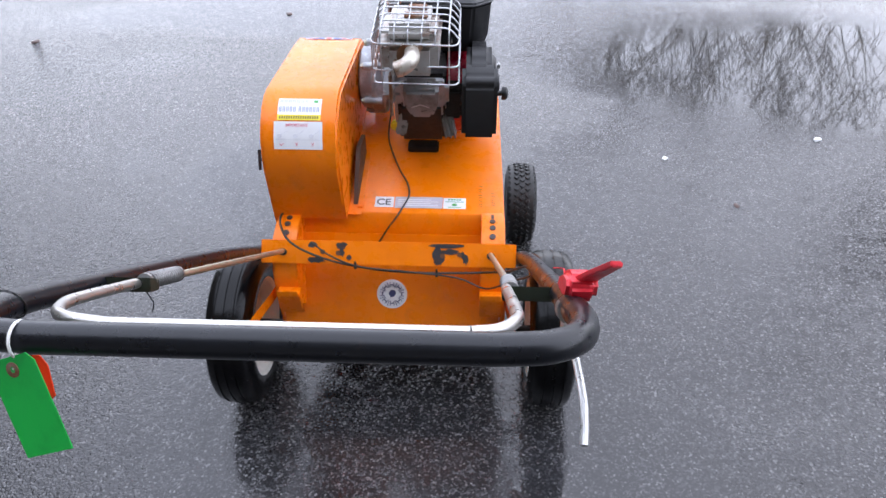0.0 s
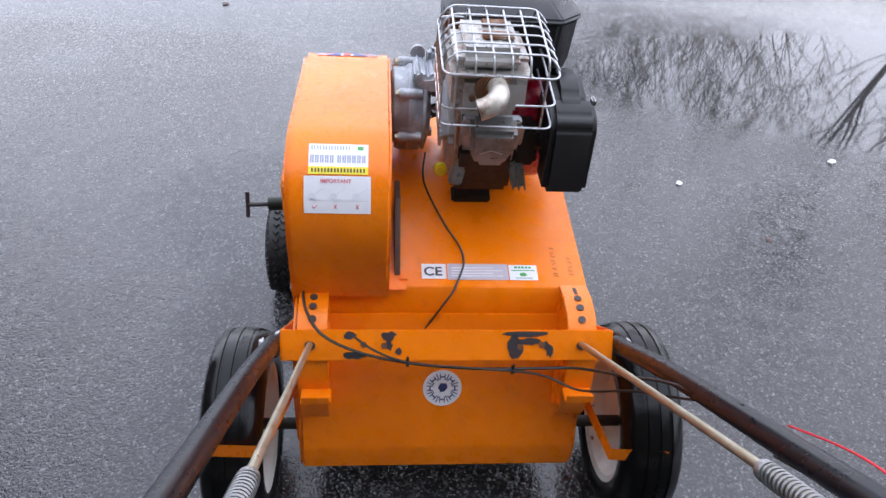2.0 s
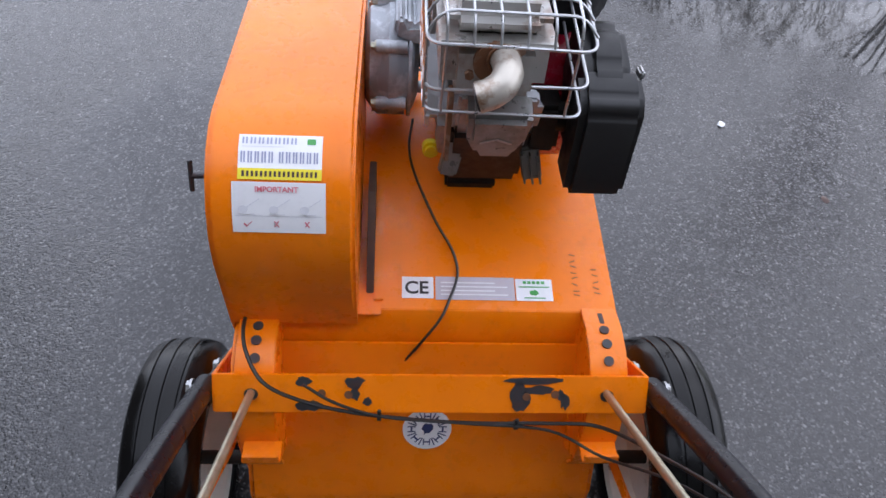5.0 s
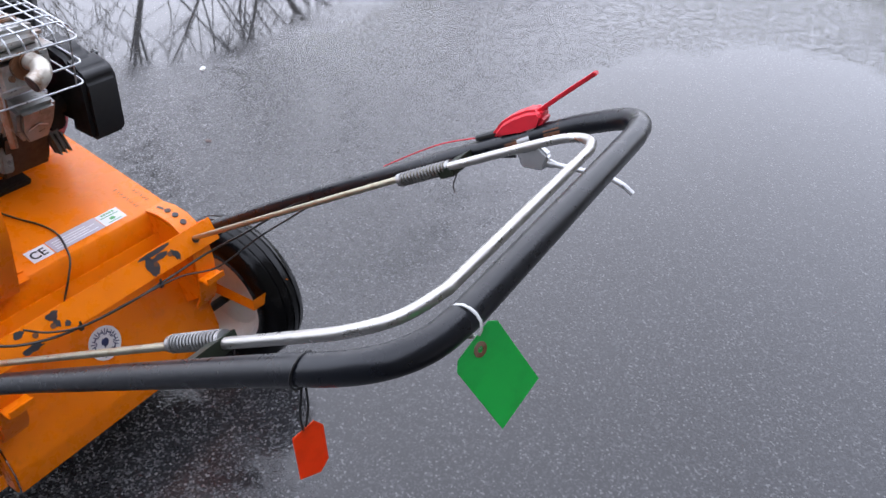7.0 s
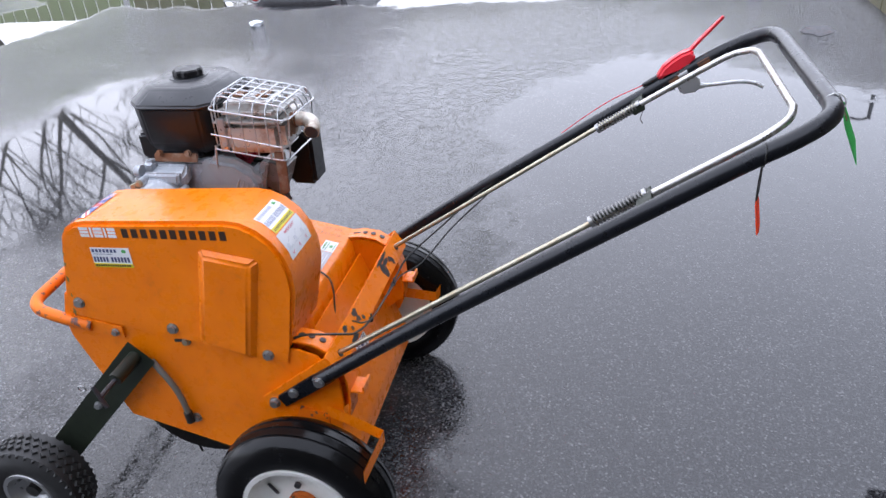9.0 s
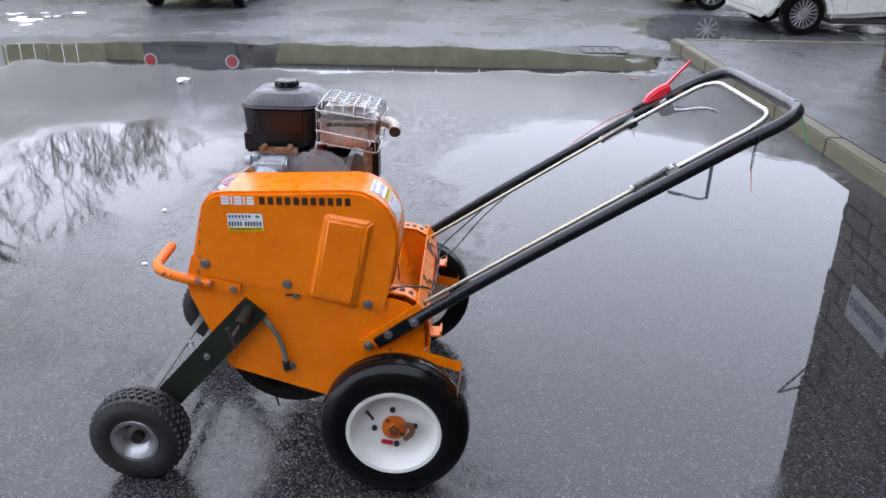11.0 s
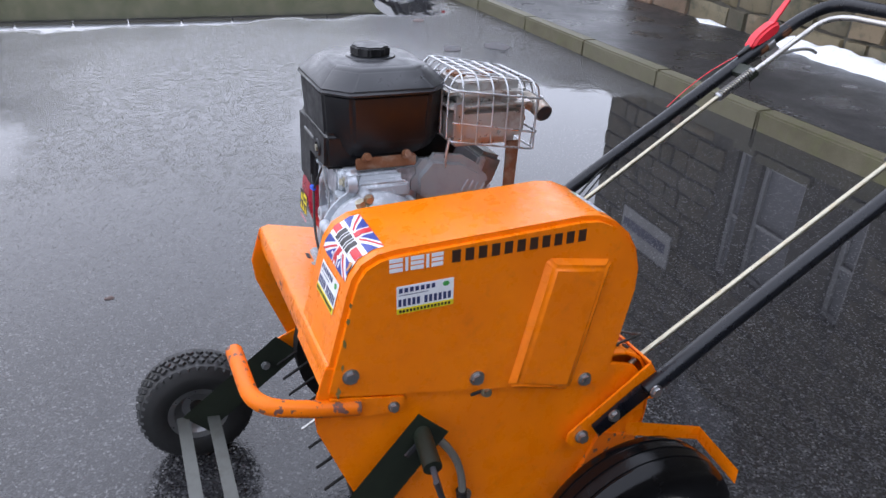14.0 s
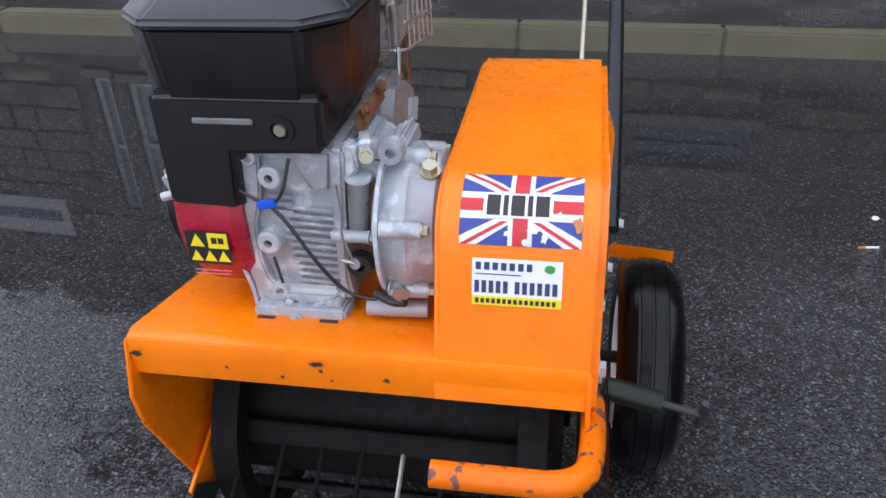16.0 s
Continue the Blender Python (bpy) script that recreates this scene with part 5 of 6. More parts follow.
# ---- engine ----
# crankcase with ribbed front
CAST = metal("weathered_casting", (0.36, 0.38, 0.41), 0.5, (0.74, 0.78, 0.82), 0.8, 0.4, 26.0)
case = part("crankcase", prism([(-0.046, 0.878), (-0.040, 0.830), (-0.026, 0.775), (-0.023, 0.722), (-0.031, 0.683), (-0.034, 0.652), (-0.160, 0.655), (-0.160, 0.715), (-0.170, 0.80), (-0.172, 0.878)], 1.87, 2.038, "y", 0.006), CAST, machine, "grey cast aluminium crankcase")
part("cover_flange", prism([(-0.046, 0.874), (-0.040, 0.830), (-0.026, 0.775), (-0.023, 0.722), (-0.031, 0.683), (-0.034, 0.650), (-0.078, 0.652), (-0.074, 0.672), (-0.054, 0.695), (-0.048, 0.725), (-0.050, 0.772), (-0.064, 0.818), (-0.070, 0.874)], 2.036, 2.052, "y", 0.003), CAST, case)
part("flange_edge", tube(smooth_path([(-0.0425, 2.052, 0.872), (-0.0375, 2.052, 0.83), (-0.0235, 2.052, 0.775), (-0.0205, 2.052, 0.722), (-0.0285, 2.052, 0.683), (-0.031, 2.052, 0.655)]), 0.0032, 8), ALU_OXIDE, case, "pale edge of the casting")
part("flange_slot", box((-0.069, 2.0522, 0.708), (0.004, 0.002, 0.040), 0.0006, (0, 8, 0)), BARE, case)
for i in range(11):
    z = 0.690 + i * 0.0105
    part("fin", box((-0.119 - 0.0018 * (i % 3), 2.042, z), (0.074 - 0.0035 * abs(i - 6), 0.011, 0.0042), 0.0016, (0, -3, 0)), CAST, case)
for i in range(3):
    part("fin", box((-0.085, 2.042, 0.790 + i * 0.0105), (0.030, 0.010, 0.0042), 0.0016, (0, -3, 0)), CAST, case)
part("raised_pad", prism([(-0.088, 0.874), (-0.094, 0.815), (-0.150, 0.820), (-0.158, 0.874)], 2.034, 2.047, "y", 0.005, 3), CAST, case)
part("side_rib", prism([(-0.154, 0.876), (-0.150, 0.80), (-0.146, 0.70), (-0.152, 0.668), (-0.164, 0.668), (-0.160, 0.70), (-0.166, 0.80), (-0.172, 0.876)], 2.030, 2.050, "y", 0.004), CAST, case)
for x, z, r in ((-0.058, 0.866, 0.0105), (-0.080, 0.840, 0.0145), (-0.064, 0.750, 0.0155), (-0.068, 0.678, 0.0105)):
    part("boss", lathe([(0.0, 0.0), (0.0, r * 1.15), (0.020, r), (0.022, r * 0.85), (0.022, 0.0055), (0.014, 0.0055), (0.014, 0.0)], (x, 2.036, z), "y", 20), ALU_OXIDE, case)
    part("boss_hole", rod((x, 2.046, z), (x, 2.0515, z), 0.0052, 10), BARE, case)
part("link_rod", tube(smooth_path([(-0.112, 2.060, 0.872), (-0.124, 2.060, 0.846), (-0.132, 2.056, 0.828)]), 0.0014, 6), ZINC, case)
part("link_rod", tube(smooth_path([(-0.163, 2.062, 0.838), (-0.166, 2.064, 0.80), (-0.164, 2.066, 0.775), (-0.172, 2.067, 0.748), (-0.174, 2.067, 0.735)]), 0.0016, 6), ZINC, case)
part("mounting_foot", join(box((-0.096, 2.052, 0.650), (0.122, 0.046, 0.026), 0.004, (5, 0, 0)), box((-0.098, 2.040, 0.670), (0.105, 0.034, 0.03), 0.010, None, 3)), ALU_OXIDE, case, "powdery oxidised casting foot")
rng = random.Random(19)
for k in range(14):
    part("oxide_crust", box((rng.uniform(-0.145, -0.05), rng.uniform(2.052, 2.066), 0.664 + rng.uniform(0, 0.006)), (rng.uniform(0.006, 0.016), rng.uniform(0.005, 0.012), 0.007), 0.002, (rng.uniform(-30, 30), rng.uniform(-20, 20), rng.uniform(0, 90))), ALU_OXIDE, case)
part("drain_plug", bolt((-0.092, 2.076, 0.652), (0, 1, 0), 0.0065, 0.006), ALU_OXIDE, case)
part("rear_foot", box((-0.105, 1.875, 0.612), (0.085, 0.04, 0.022), 0.004, (12, 0, 0)), DARK_IRON, case)
for x in (-0.138, -0.055):
    part("deck_slot", box((x, 2.082, deck_z(2.082) + 0.0028), (0.024, 0.008, 0.002), 0.0008, (12, 0, 0)), BARE, deck)
# governor castings between the crankcase and the tank bracket
part("upper_casting", join(prism([(-0.170, 0.832), (-0.172, 0.872), (-0.190, 0.876), (-0.200, 0.860), (-0.215, 0.858), (-0.222, 0.873), (-0.236, 0.870), (-0.240, 0.842), (-0.205, 0.824)], 1.930, 2.026, "y", 0.006, 3), box((-0.192, 2.026, 0.868), (0.030, 0.030, 0.040), 0.009, (0, 0, 14), 3)), CAST, case)
part("casting_ear", prism([(-0.168, 0.830), (-0.170, 0.884), (-0.184, 0.880), (-0.188, 0.85)], 2.026, 2.048, "y", 0.004, 3), ALU_OXIDE, case)
part("casting_ear", lathe([(0.0, 0.0), (0.0, 0.016), (0.016, 0.014), (0.016, 0.006), (0.004, 0.006), (0.004, 0.0)], (-0.226, 2.030, 0.872), "y", 20), CAST, case)
part("bolt", bolt((-0.196, 2.040, 0.866), (-0.3, 1, 0.2), 0.0068, 0.008), BRASS_ROD, case)
neck = part("filler_neck", rod((-0.184, 2.040, 0.838), (-0.180, 2.046, 0.770), 0.0138, 18, 0.0125), GREY_CAST, case, "dark breather tube")
part("neck_cap", rod((-0.1835, 2.039, 0.837), (-0.184, 2.0395, 0.842), 0.0172, 22, 0.0165), ALU_OXIDE, neck, "pale flat cap")
part("stud", join(rod((-0.150, 2.058, 0.768), (-0.196, 2.062, 0.770), 0.0078, 12), bolt((-0.196, 2.062, 0.770), (-1, 0.1, 0), 0.0062)), CAST, case)
part("oil_seal", lathe([(0, 0.007), (0, 0.017), (0.014, 0.0155), (0.014, 0.007), (0, 0.007)], (-0.180, 2.050, 0.728), "y", 22), CABLE, case)
part("plug", join(rod((-0.178, 2.05, 0.732), (-0.176, 2.068, 0.735), 0.0075, 12), rod((-0.176, 2.066, 0.735), (-0.160, 2.068, 0.740), 0.003, 8)), ZINC, case)

# clutch / reduction housing on the crankshaft
gear = part("clutch_housing", lathe([(0.0, 0.0), (0.0, 0.06), (-0.008, 0.083), (-0.03, 0.09), (-0.036, 0.094), (-0.048, 0.094), (-0.054, 0.088), (-0.078, 0.083), (-0.086, 0.07), (-0.086, 0.0)], (-0.198, 1.998, 0.765), "x", 40), CAST, machine, "round cast clutch housing")
for a in (20, 78, 140, 200, 262, 320):
    p = (-0.198, 1.998 + 0.094 * math.cos(radians(a)), 0.765 + 0.094 * math.sin(radians(a)))
    part("lug", rod((p[0] - 0.02, p[1], p[2]), (p[0] - 0.068, p[1], p[2]), 0.0105, 12), CAST, gear)
    part("bolt", bolt((p[0] - 0.068, p[1], p[2]), (-1, 0, 0), 0.0065, 0.006), BRASS_ROD, gear)
part("filler_plug", join(rod((-0.268, 2.030, 0.842), (-0.269, 2.036, 0.856), 0.0092, 6), rod((-0.267, 2.028, 0.838), (-0.268, 2.031, 0.846), 0.0125, 18)), BRASS_ROD, gear)
part("web", lathe([(0.0, 0.080), (0.0, 0.0965), (-0.005, 0.0965), (-0.005, 0.080), (0.0, 0.080)], (-0.210, 1.998, 0.765), "x", 40), ALU_OXIDE, gear)
part("end_bolt", bolt((-0.232, 2.074, 0.706), (-0.35, 1, 0), 0.0105, 0.010), ZINC, gear, "large zinc hexagon bolt")
part("foot_lug", rod((-0.185, 2.062, 0.668), (-0.262, 2.058, 0.668), 0.0115, 14), CAST, gear)
part("hose", tube(smooth_path([(-0.20, 2.075, 0.70), (-0.222, 2.08, 0.692), (-0.24, 2.083, 0.694)]), 0.006, 10), CABLE, gear)

# blower housing, red below and black above, and pull starter
blow = part("blower_housing", lathe([(0.0, 0.0), (0.0, 0.118), (0.012, 0.126), (0.075, 0.124), (0.092, 0.112), (0.098, 0.0)], (-0.040, 1.945, 0.768), "x", 44), RED_PAINT, machine, "glossy red fan housing")
part("recoil_starter", lathe([(0.0, 0.0), (0.0, 0.088), (0.02, 0.086), (0.032, 0.07), (0.034, 0.03), (0.042, 0.028), (0.044, 0.0)], (0.058, 1.945, 0.768), "x", 36), BLACK_PLASTIC, blow, "black pull starter")
part("starter_bracket", join(box((0.062, 2.020, 0.812), (0.024, 0.030, 0.040), 0.008, (0, 20, 0), 3), rod((0.060, 2.03, 0.800), (0.078, 2.034, 0.796), 0.006, 10)), ALU, blow, "grey cast starter bracket")
d = Decal((0.036, 2.0702, 0.727), (-1, 0, 0), (0, -0.06, 1), 0.0045)
s = part("warning_label", d.rect(0, 0, 0.057, 0.045), BLACK_INK, blow, "yellow and black warning label")
part("pictogram", join(d.poly([(0.005, 0.024), (0.024, 0.024), (0.0145, 0.042)], 1), d.rect(0.029, 0.022, 0.055, 0.043, 1)), YELLOW, s)
part("pictogram", join(*[d.poly([(0.003 + i * 0.018, 0.004), (0.019 + i * 0.018, 0.004), (0.011 + i * 0.018, 0.019)], 1) for i in range(3)]), YELLOW, s)
part("sign", join(d.rect(0.034, 0.029, 0.041, 0.037, 2), d.rect(0.043, 0.029, 0.050, 0.037, 2)), BLACK_INK, s)
part("plate_print", join(d.rect(0.004, -0.010, 0.053, -0.0085), d.rect(0.004, -0.015, 0.053, -0.0135)), FADED_RED, s)

shroud = part("engine_shroud", prism([(0.046, 0.946), (0.049, 0.801), (-0.044, 0.797), (-0.049, 0.872), (-0.157, 0.876), (-0.161, 0.945)], 1.90, 2.067, "y", 0.008, 3), BLACK_PLASTIC, machine, "black plastic engine shroud")
part("shroud_slot", join(box((-0.042, 2.0675, 0.915), (0.072, 0.003, 0.007), 0.0012)), ZINC, shroud)
part("bolt_well", lathe([(0.0, 0.010), (0.0, 0.017), (0.004, 0.016), (0.004, 0.011), (0.0, 0.010)], (-0.110, 2.0665, 0.907), "y", 20), BLACK_PLASTIC, shroud)
part("shroud_bolt", bolt((-0.110, 2.0655, 0.907), (0, 1, 0), 0.0075, 0.005, False), BRASS_ROD, shroud)
part("plug_wire", tube(smooth_path([(-0.045, 2.066, 0.828), (-0.066, 2.070, 0.818), (-0.082, 2.072, 0.814), (-0.100, 2.072, 0.83), (-0.11, 2.06, 0.868)]), 0.0022, 7), CABLE, machine)
part("plug_wire", tube(smooth_path([(-0.082, 2.072, 0.814), (-0.105, 2.078, 0.79), (-0.135, 2.084, 0.745), (-0.165, 2.082, 0.705), (-0.198, 2.078, 0.692), (-0.215, 2.075, 0.70)]), 0.0025, 7), CABLE, machine)
part("connector", box((-0.080, 2.073, 0.815), (0.024, 0.008, 0.010), 0.002, (0, 12, 0)), BLUE_PLASTIC, machine, "blue wire connector")

# fuel tank
def tank_ring(dx, dy, cut):
    cx, cy = -0.058, 1.948
    return [(cx + sx * (dx - (cut if first else 0)), cy + sy * (dy - (0 if first else cut))) for sx, sy, first in ((1, 1, True), (1, 1, False), (1, -1, False), (1, -1, True), (-1, -1, True), (-1, -1, False), (-1, 1, False), (-1, 1, True))]


def loft(levels):
    bm = bmesh.new()
    rings = [[bm.verts.new((x, y, z)) for x, y in tank_ring(dx, dy, cut)] for z, dx, dy, cut in levels]
    bm.faces.new(rings[0][::-1]), bm.faces.new(rings[-1])
    for a, b in zip(rings, rings[1:]):
        for i in range(8):
            bm.faces.new((a[i], a[(i + 1) % 8], b[(i + 1) % 8], b[i]))
    bmesh.ops.recalc_face_normals(bm, faces=bm.faces)
    return bm


tank = part("fuel_tank", finish(bevelled(loft([(0.897, 0.104, 0.100, 0.036), (0.925, 0.121, 0.112, 0.041), (1.019, 0.129, 0.118, 0.043)]), 0.006, 3), 40), BLACK_PLASTIC, machine, "black plastic fuel tank")
part("tank_lid", finish(bevelled(loft([(1.016, 0.133, 0.122, 0.044), (1.025, 0.134, 0.123, 0.044), (1.031, 0.128, 0.117, 0.044), (1.055, 0.104, 0.093, 0.040), (1.061, 0.088, 0.078, 0.034)]), 0.004, 3, 8), 30), TANK_TOP, tank, "dark grey upper half of the tank")
part("filler_ring", lathe([(0.0, 0.0), (0.0, 0.050), (0.006, 0.046), (0.006, 0.0)], (-0.057, 1.948, 1.058), "z", 32), TANK_TOP, tank)
cap = [(0.036 + 0.0022 * math.cos(9 * a)) for a in [2 * math.pi * k / 72 for k in range(72)]]
part("fuel_cap", prism([(-0.057 + r * math.cos(2 * math.pi * k / 72), 1.948 + r * math.sin(2 * math.pi * k / 72)) for k, r in enumerate(cap)], 1.062, 1.082, "z", 0.004, 3), BLACK_PLASTIC, tank, "black ribbed fuel cap")
part("tank_bracket", box((-0.182, 1.957, 0.892), (0.005, 0.118, 0.022), 0.002, (0, 12, 0)), HEAT, tank, "rusty tank bracket")
for y in (1.996, 1.919):
    part("bolt", bolt((-0.1865, y, 0.905), (-1, 0, 0.3), 0.0068, 0.005), HEAT, tank)

# cylinder, head and covers
cyl = part("cylinder", box((-0.10, 1.83, 0.755), (0.12, 0.13, 0.13), 0.01, (20, 0, 0)), DARK_IRON, machine, "dark finned engine cylinder")
for i in range(7):
    part("cooling_fin", box((-0.10, 1.772 + i * 0.012, 0.785 - i * 0.004), (0.14, 0.0035, 0.125), 0.001, (20, 0, 0)), ALU, cyl)
tip = pose(-0.008, 1.735, 0.832, 20, 0, 0)
rk = prism([(-0.132, 0.042), (-0.130, -0.012), (-0.114, -0.052), (-0.062, -0.052), (-0.048, -0.012), (-0.044, 0.042)], -0.035, 0.02, "y", 0.009, 4)
rk.transform(tip)
part("rocker_cover", rk, GREY_CAST, machine, "grey cast rocker cover")
dd = Decal(tip @ Vector((-0.112, -0.0355, -0.012)), (1, 0, 0), tip.to_3x3() @ Vector((0, 0, 1)), 0.001)
part("chevron", join(dd.poly([(0, 0.0), (0.022, 0.010), (0.022, 0.014), (0, 0.004)]), dd.poly([(0.022, 0.010), (0.044, 0.0), (0.044, 0.004), (0.022, 0.014)])), ALU, machine)
part("head_joint", box((-0.096, 1.760, 0.815), (0.11, 0.02, 0.115), 0.004, (20, 0, 0)), ALU, machine)
part("cylinder_shroud", finish(bevelled(prism([(1.905, 0.812), (1.905, 0.862), (1.872, 0.898), (1.80, 0.888), (1.752, 0.858), (1.735, 0.818), (1.77, 0.785), (1.86, 0.785)], -0.192, -0.150, "x"), 0.015, 4), 40), SILVER_SHEET, machine, "silver grey sheet shroud")
for i in range(5):
    part("louvre", box((-0.1915, 1.752 + i * 0.012, 0.812 + i * 0.004), (0.006, 0.004, 0.035), 0.001, (30, 0, 0)), ALU, machine)
part("heat_plate", prism([(1.676, 0.80), (1.672, 0.905), (1.700, 0.905), (1.700, 0.79)], -0.170, -0.164, "x", 0.001), HEAT, machine, "rusty heat shield")
part("head_bracket", box((-0.150, 1.772, 0.735), (0.028, 0.02, 0.06), 0.004, (-10, 12, 0)), GREY_CAST, machine)
part("head_bracket", join(box((-0.030, 1.772, 0.730), (0.03, 0.02, 0.055), 0.004, (-10, -12, 0)), *[box((-0.042 + 0.012 * q, 1.758, 0.728), (0.003, 0.016, 0.05), 0.001, (-10, -12, 0)) for q in range(3)]), GREY_CAST, machine)
part("oil_plug", join(rod((-0.177, 1.856, 0.690), (-0.177, 1.840, 0.693), 0.0135, 16), rod((-0.177, 1.845, 0.692), (-0.177, 1.832, 0.695), 0.009, 12)), YELLOW_PLASTIC, machine, "yellow oil filler plug")
part("carburettor", join(box((-0.02, 1.80, 0.79), (0.05, 0.07, 0.08), 0.008), rod((-0.05, 1.79, 0.80), (0.02, 1.79, 0.80), 0.022)), DARK_IRON, machine, "dark carburettor body")

# air cleaner on the far side
air = part("air_cleaner", finish(bevelled(prism([(1.70, 0.755), (1.70, 0.885), (1.735, 0.925), (1.80, 0.945), (1.858, 0.92), (1.868, 0.76)], 0.012, 0.074, "x"), 0.014, 5), 60), BLACK_PLASTIC, machine, "black plastic air cleaner box")
part("air_cleaner_lid", finish(bevelled(prism([(1.675, 0.742), (1.675, 0.878), (1.695, 0.902), (1.740, 0.915), (1.752, 0.745)], 0.003, 0.089, "x"), 0.010, 4), 60), BLACK_PLASTIC, air)
part("lid_clip", box((0.090, 1.745, 0.905), (0.008, 0.022, 0.014), 0.003), ZINC, air, "small bright clip")
part("lid_knob", lathe([(0.0, 0.0), (0.0, 0.017), (0.010, 0.0175), (0.016, 0.012), (0.016, 0.0)], (0.104, 1.842, 0.79), "x", 20), BLACK_PLASTIC, air, "round black knob")
part("knob_stem", rod((0.070, 1.842, 0.79), (0.105, 1.842, 0.79), 0.007, 10), BLACK_PLASTIC, air)
part("intake_pipe", rod((-0.03, 1.79, 0.80), (0.02, 1.79, 0.80), 0.02, 16), HEAT, air, "rust-brown intake pipe")

# muffler, elbow and wire guard
muf = part("muffler", box((-0.118, 1.747, 0.946), (0.132, 0.168, 0.088), 0.020, None, 4), MUFFLER, machine, "heat-stained silver muffler")
part("upper_shell", box((-0.118, 1.747, 1.006), (0.128, 0.164, 0.042), 0.018, None, 4), MUFFLER, muf, "bright pressed upper half")
for x in (-0.160, -0.132, -0.104, -0.076):
    part("rib", box((x, 1.747, 1.0255), (0.012, 0.110, 0.006), 0.0028, None, 3), MUFFLER, muf)
part("seam", box((-0.118, 1.747, 0.985), (0.141, 0.177, 0.006), 0.0025), MUFFLER, muf)
part("side_strap", box((-0.1865, 1.815, 0.955), (0.006, 0.022, 0.080), 0.002), WIRE, muf, "bright steel strap")
part("spark_plate", box((-0.105, 1.728, 1.031), (0.055, 0.030, 0.006), 0.002), HEAT, muf, "rust-stained plate")
part("spark_plate", box((-0.105, 1.790, 1.031), (0.045, 0.026, 0.006), 0.002), HEAT, muf, "rust-stained plate")
part("flange", join(rod((-0.120, 1.664, 0.962), (-0.120, 1.656, 0.962), 0.027, 20), rod((-0.150, 1.662, 0.945), (-0.150, 1.655, 0.945), 0.006, 6), rod((-0.092, 1.662, 0.980), (-0.092, 1.655, 0.980), 0.006, 6)), HEAT, muf, "rusty exhaust flange")
part("exhaust_elbow", tube(smooth_path([(-0.113, 1.668, 0.970), (-0.110, 1.648, 0.971), (-0.109, 1.628, 0.968), (-0.116, 1.613, 0.961), (-0.130, 1.607, 0.953), (-0.144, 1.606, 0.948)]), [0.0175] * 12 + [0.0185] * 19, 18), ELBOW, muf, "short heat-stained exhaust elbow")
part("elbow_mouth", rod((-0.1425, 1.606, 0.9485), (-0.1456, 1.606, 0.9475), 0.0165, 18), BARE, muf, "sooty mouth of the exhaust")
part("elbow_weld", tube([(-0.112 + 0.0186 * math.cos(k * 0.3142), 1.652, 0.970 + 0.0186 * math.sin(k * 0.3142)) for k in range(20)], 0.0022, 6, True), HEAT, muf, "brown weld bead")

GX0, GX1, GY0, GY1 = -0.203, -0.004, 1.640, 1.836


def ring_z(y, low):
    """Height of a level wire of the guard, which rises to the front."""
    return low + (y - GY0) * 0.15


guard = part("exhaust_guard", tube(rounded_path([(-0.10, GY0, 0.994), (GX1, GY0, 0.991), (GX1, GY1, 1.021), (GX0, GY1, 1.023), (GX0, GY0, 0.995), (-0.098, GY0, 0.994)], 0.022), 0.0021, 7), WIRE, machine, "galvanised wire exhaust guard")
for low, a, b in ((0.896, GX0, GX1), (0.925, GX0, -0.125), (0.938, -0.075, GX1)):
    y0 = GY0 + 0.014
    if a == GX0 and b == GX1:
        run = [(GX1, GY1, ring_z(GY1, low)), (GX1, y0, low - 0.004), (GX0, y0, low), (GX0, GY1, ring_z(GY1, low)), (-0.10, GY1, ring_z(GY1, low))]
    elif a == GX0:
        run = [(b, y0 - 0.004, low + 0.004), (GX0, y0 - 0.004, low + 0.004), (GX0, GY1, ring_z(GY1, low + 0.008))]
    else:
        run = [(a, y0 - 0.006, low), (GX1, y0 - 0.006, low), (GX1, GY1, ring_z(GY1, low))]
    part("wire", tube(rounded_path(run, 0.018), 0.0021, 7), WIRE, guard)
for i in range(6):
    x = GX0 + 0.022 + i * 0.031
    start = [(x, GY0 + 0.014, 0.894), (x, GY0 + 0.002, 0.995)] if i in (0, 5) else [(x, GY0, 0.994)]
    part("wire", tube(rounded_path(start + [(x, GY0 + 0.010, 1.022), (x, GY1 - 0.020, 1.050), (x, GY1, 1.024), (x, GY1 + 0.001, 0.926)], 0.022), 0.0019, 7), WIRE, guard)
for i in range(6):
    y = GY0 + 0.020 + i * 0.031
    z = 1.024 + (y - GY0 - 0.02) * 0.16
    part("wire", tube(rounded_path([(GX0, y, ring_z(y, 0.894)), (GX0, y, z - 0.022), (GX0 + 0.020, y, z + 0.003), (GX1 - 0.02, y, z + 0.001), (GX1, y, z - 0.024)], 0.022), 0.0019, 7), WIRE, guard)
part("guard_stay", tube(smooth_path([(GX0 + 0.01, GY1, 0.93), (GX0 + 0.012, GY1 + 0.006, 0.88), (GX0 + 0.02, GY1 - 0.004, 0.85)]), 0.003, 7), WIRE, guard)

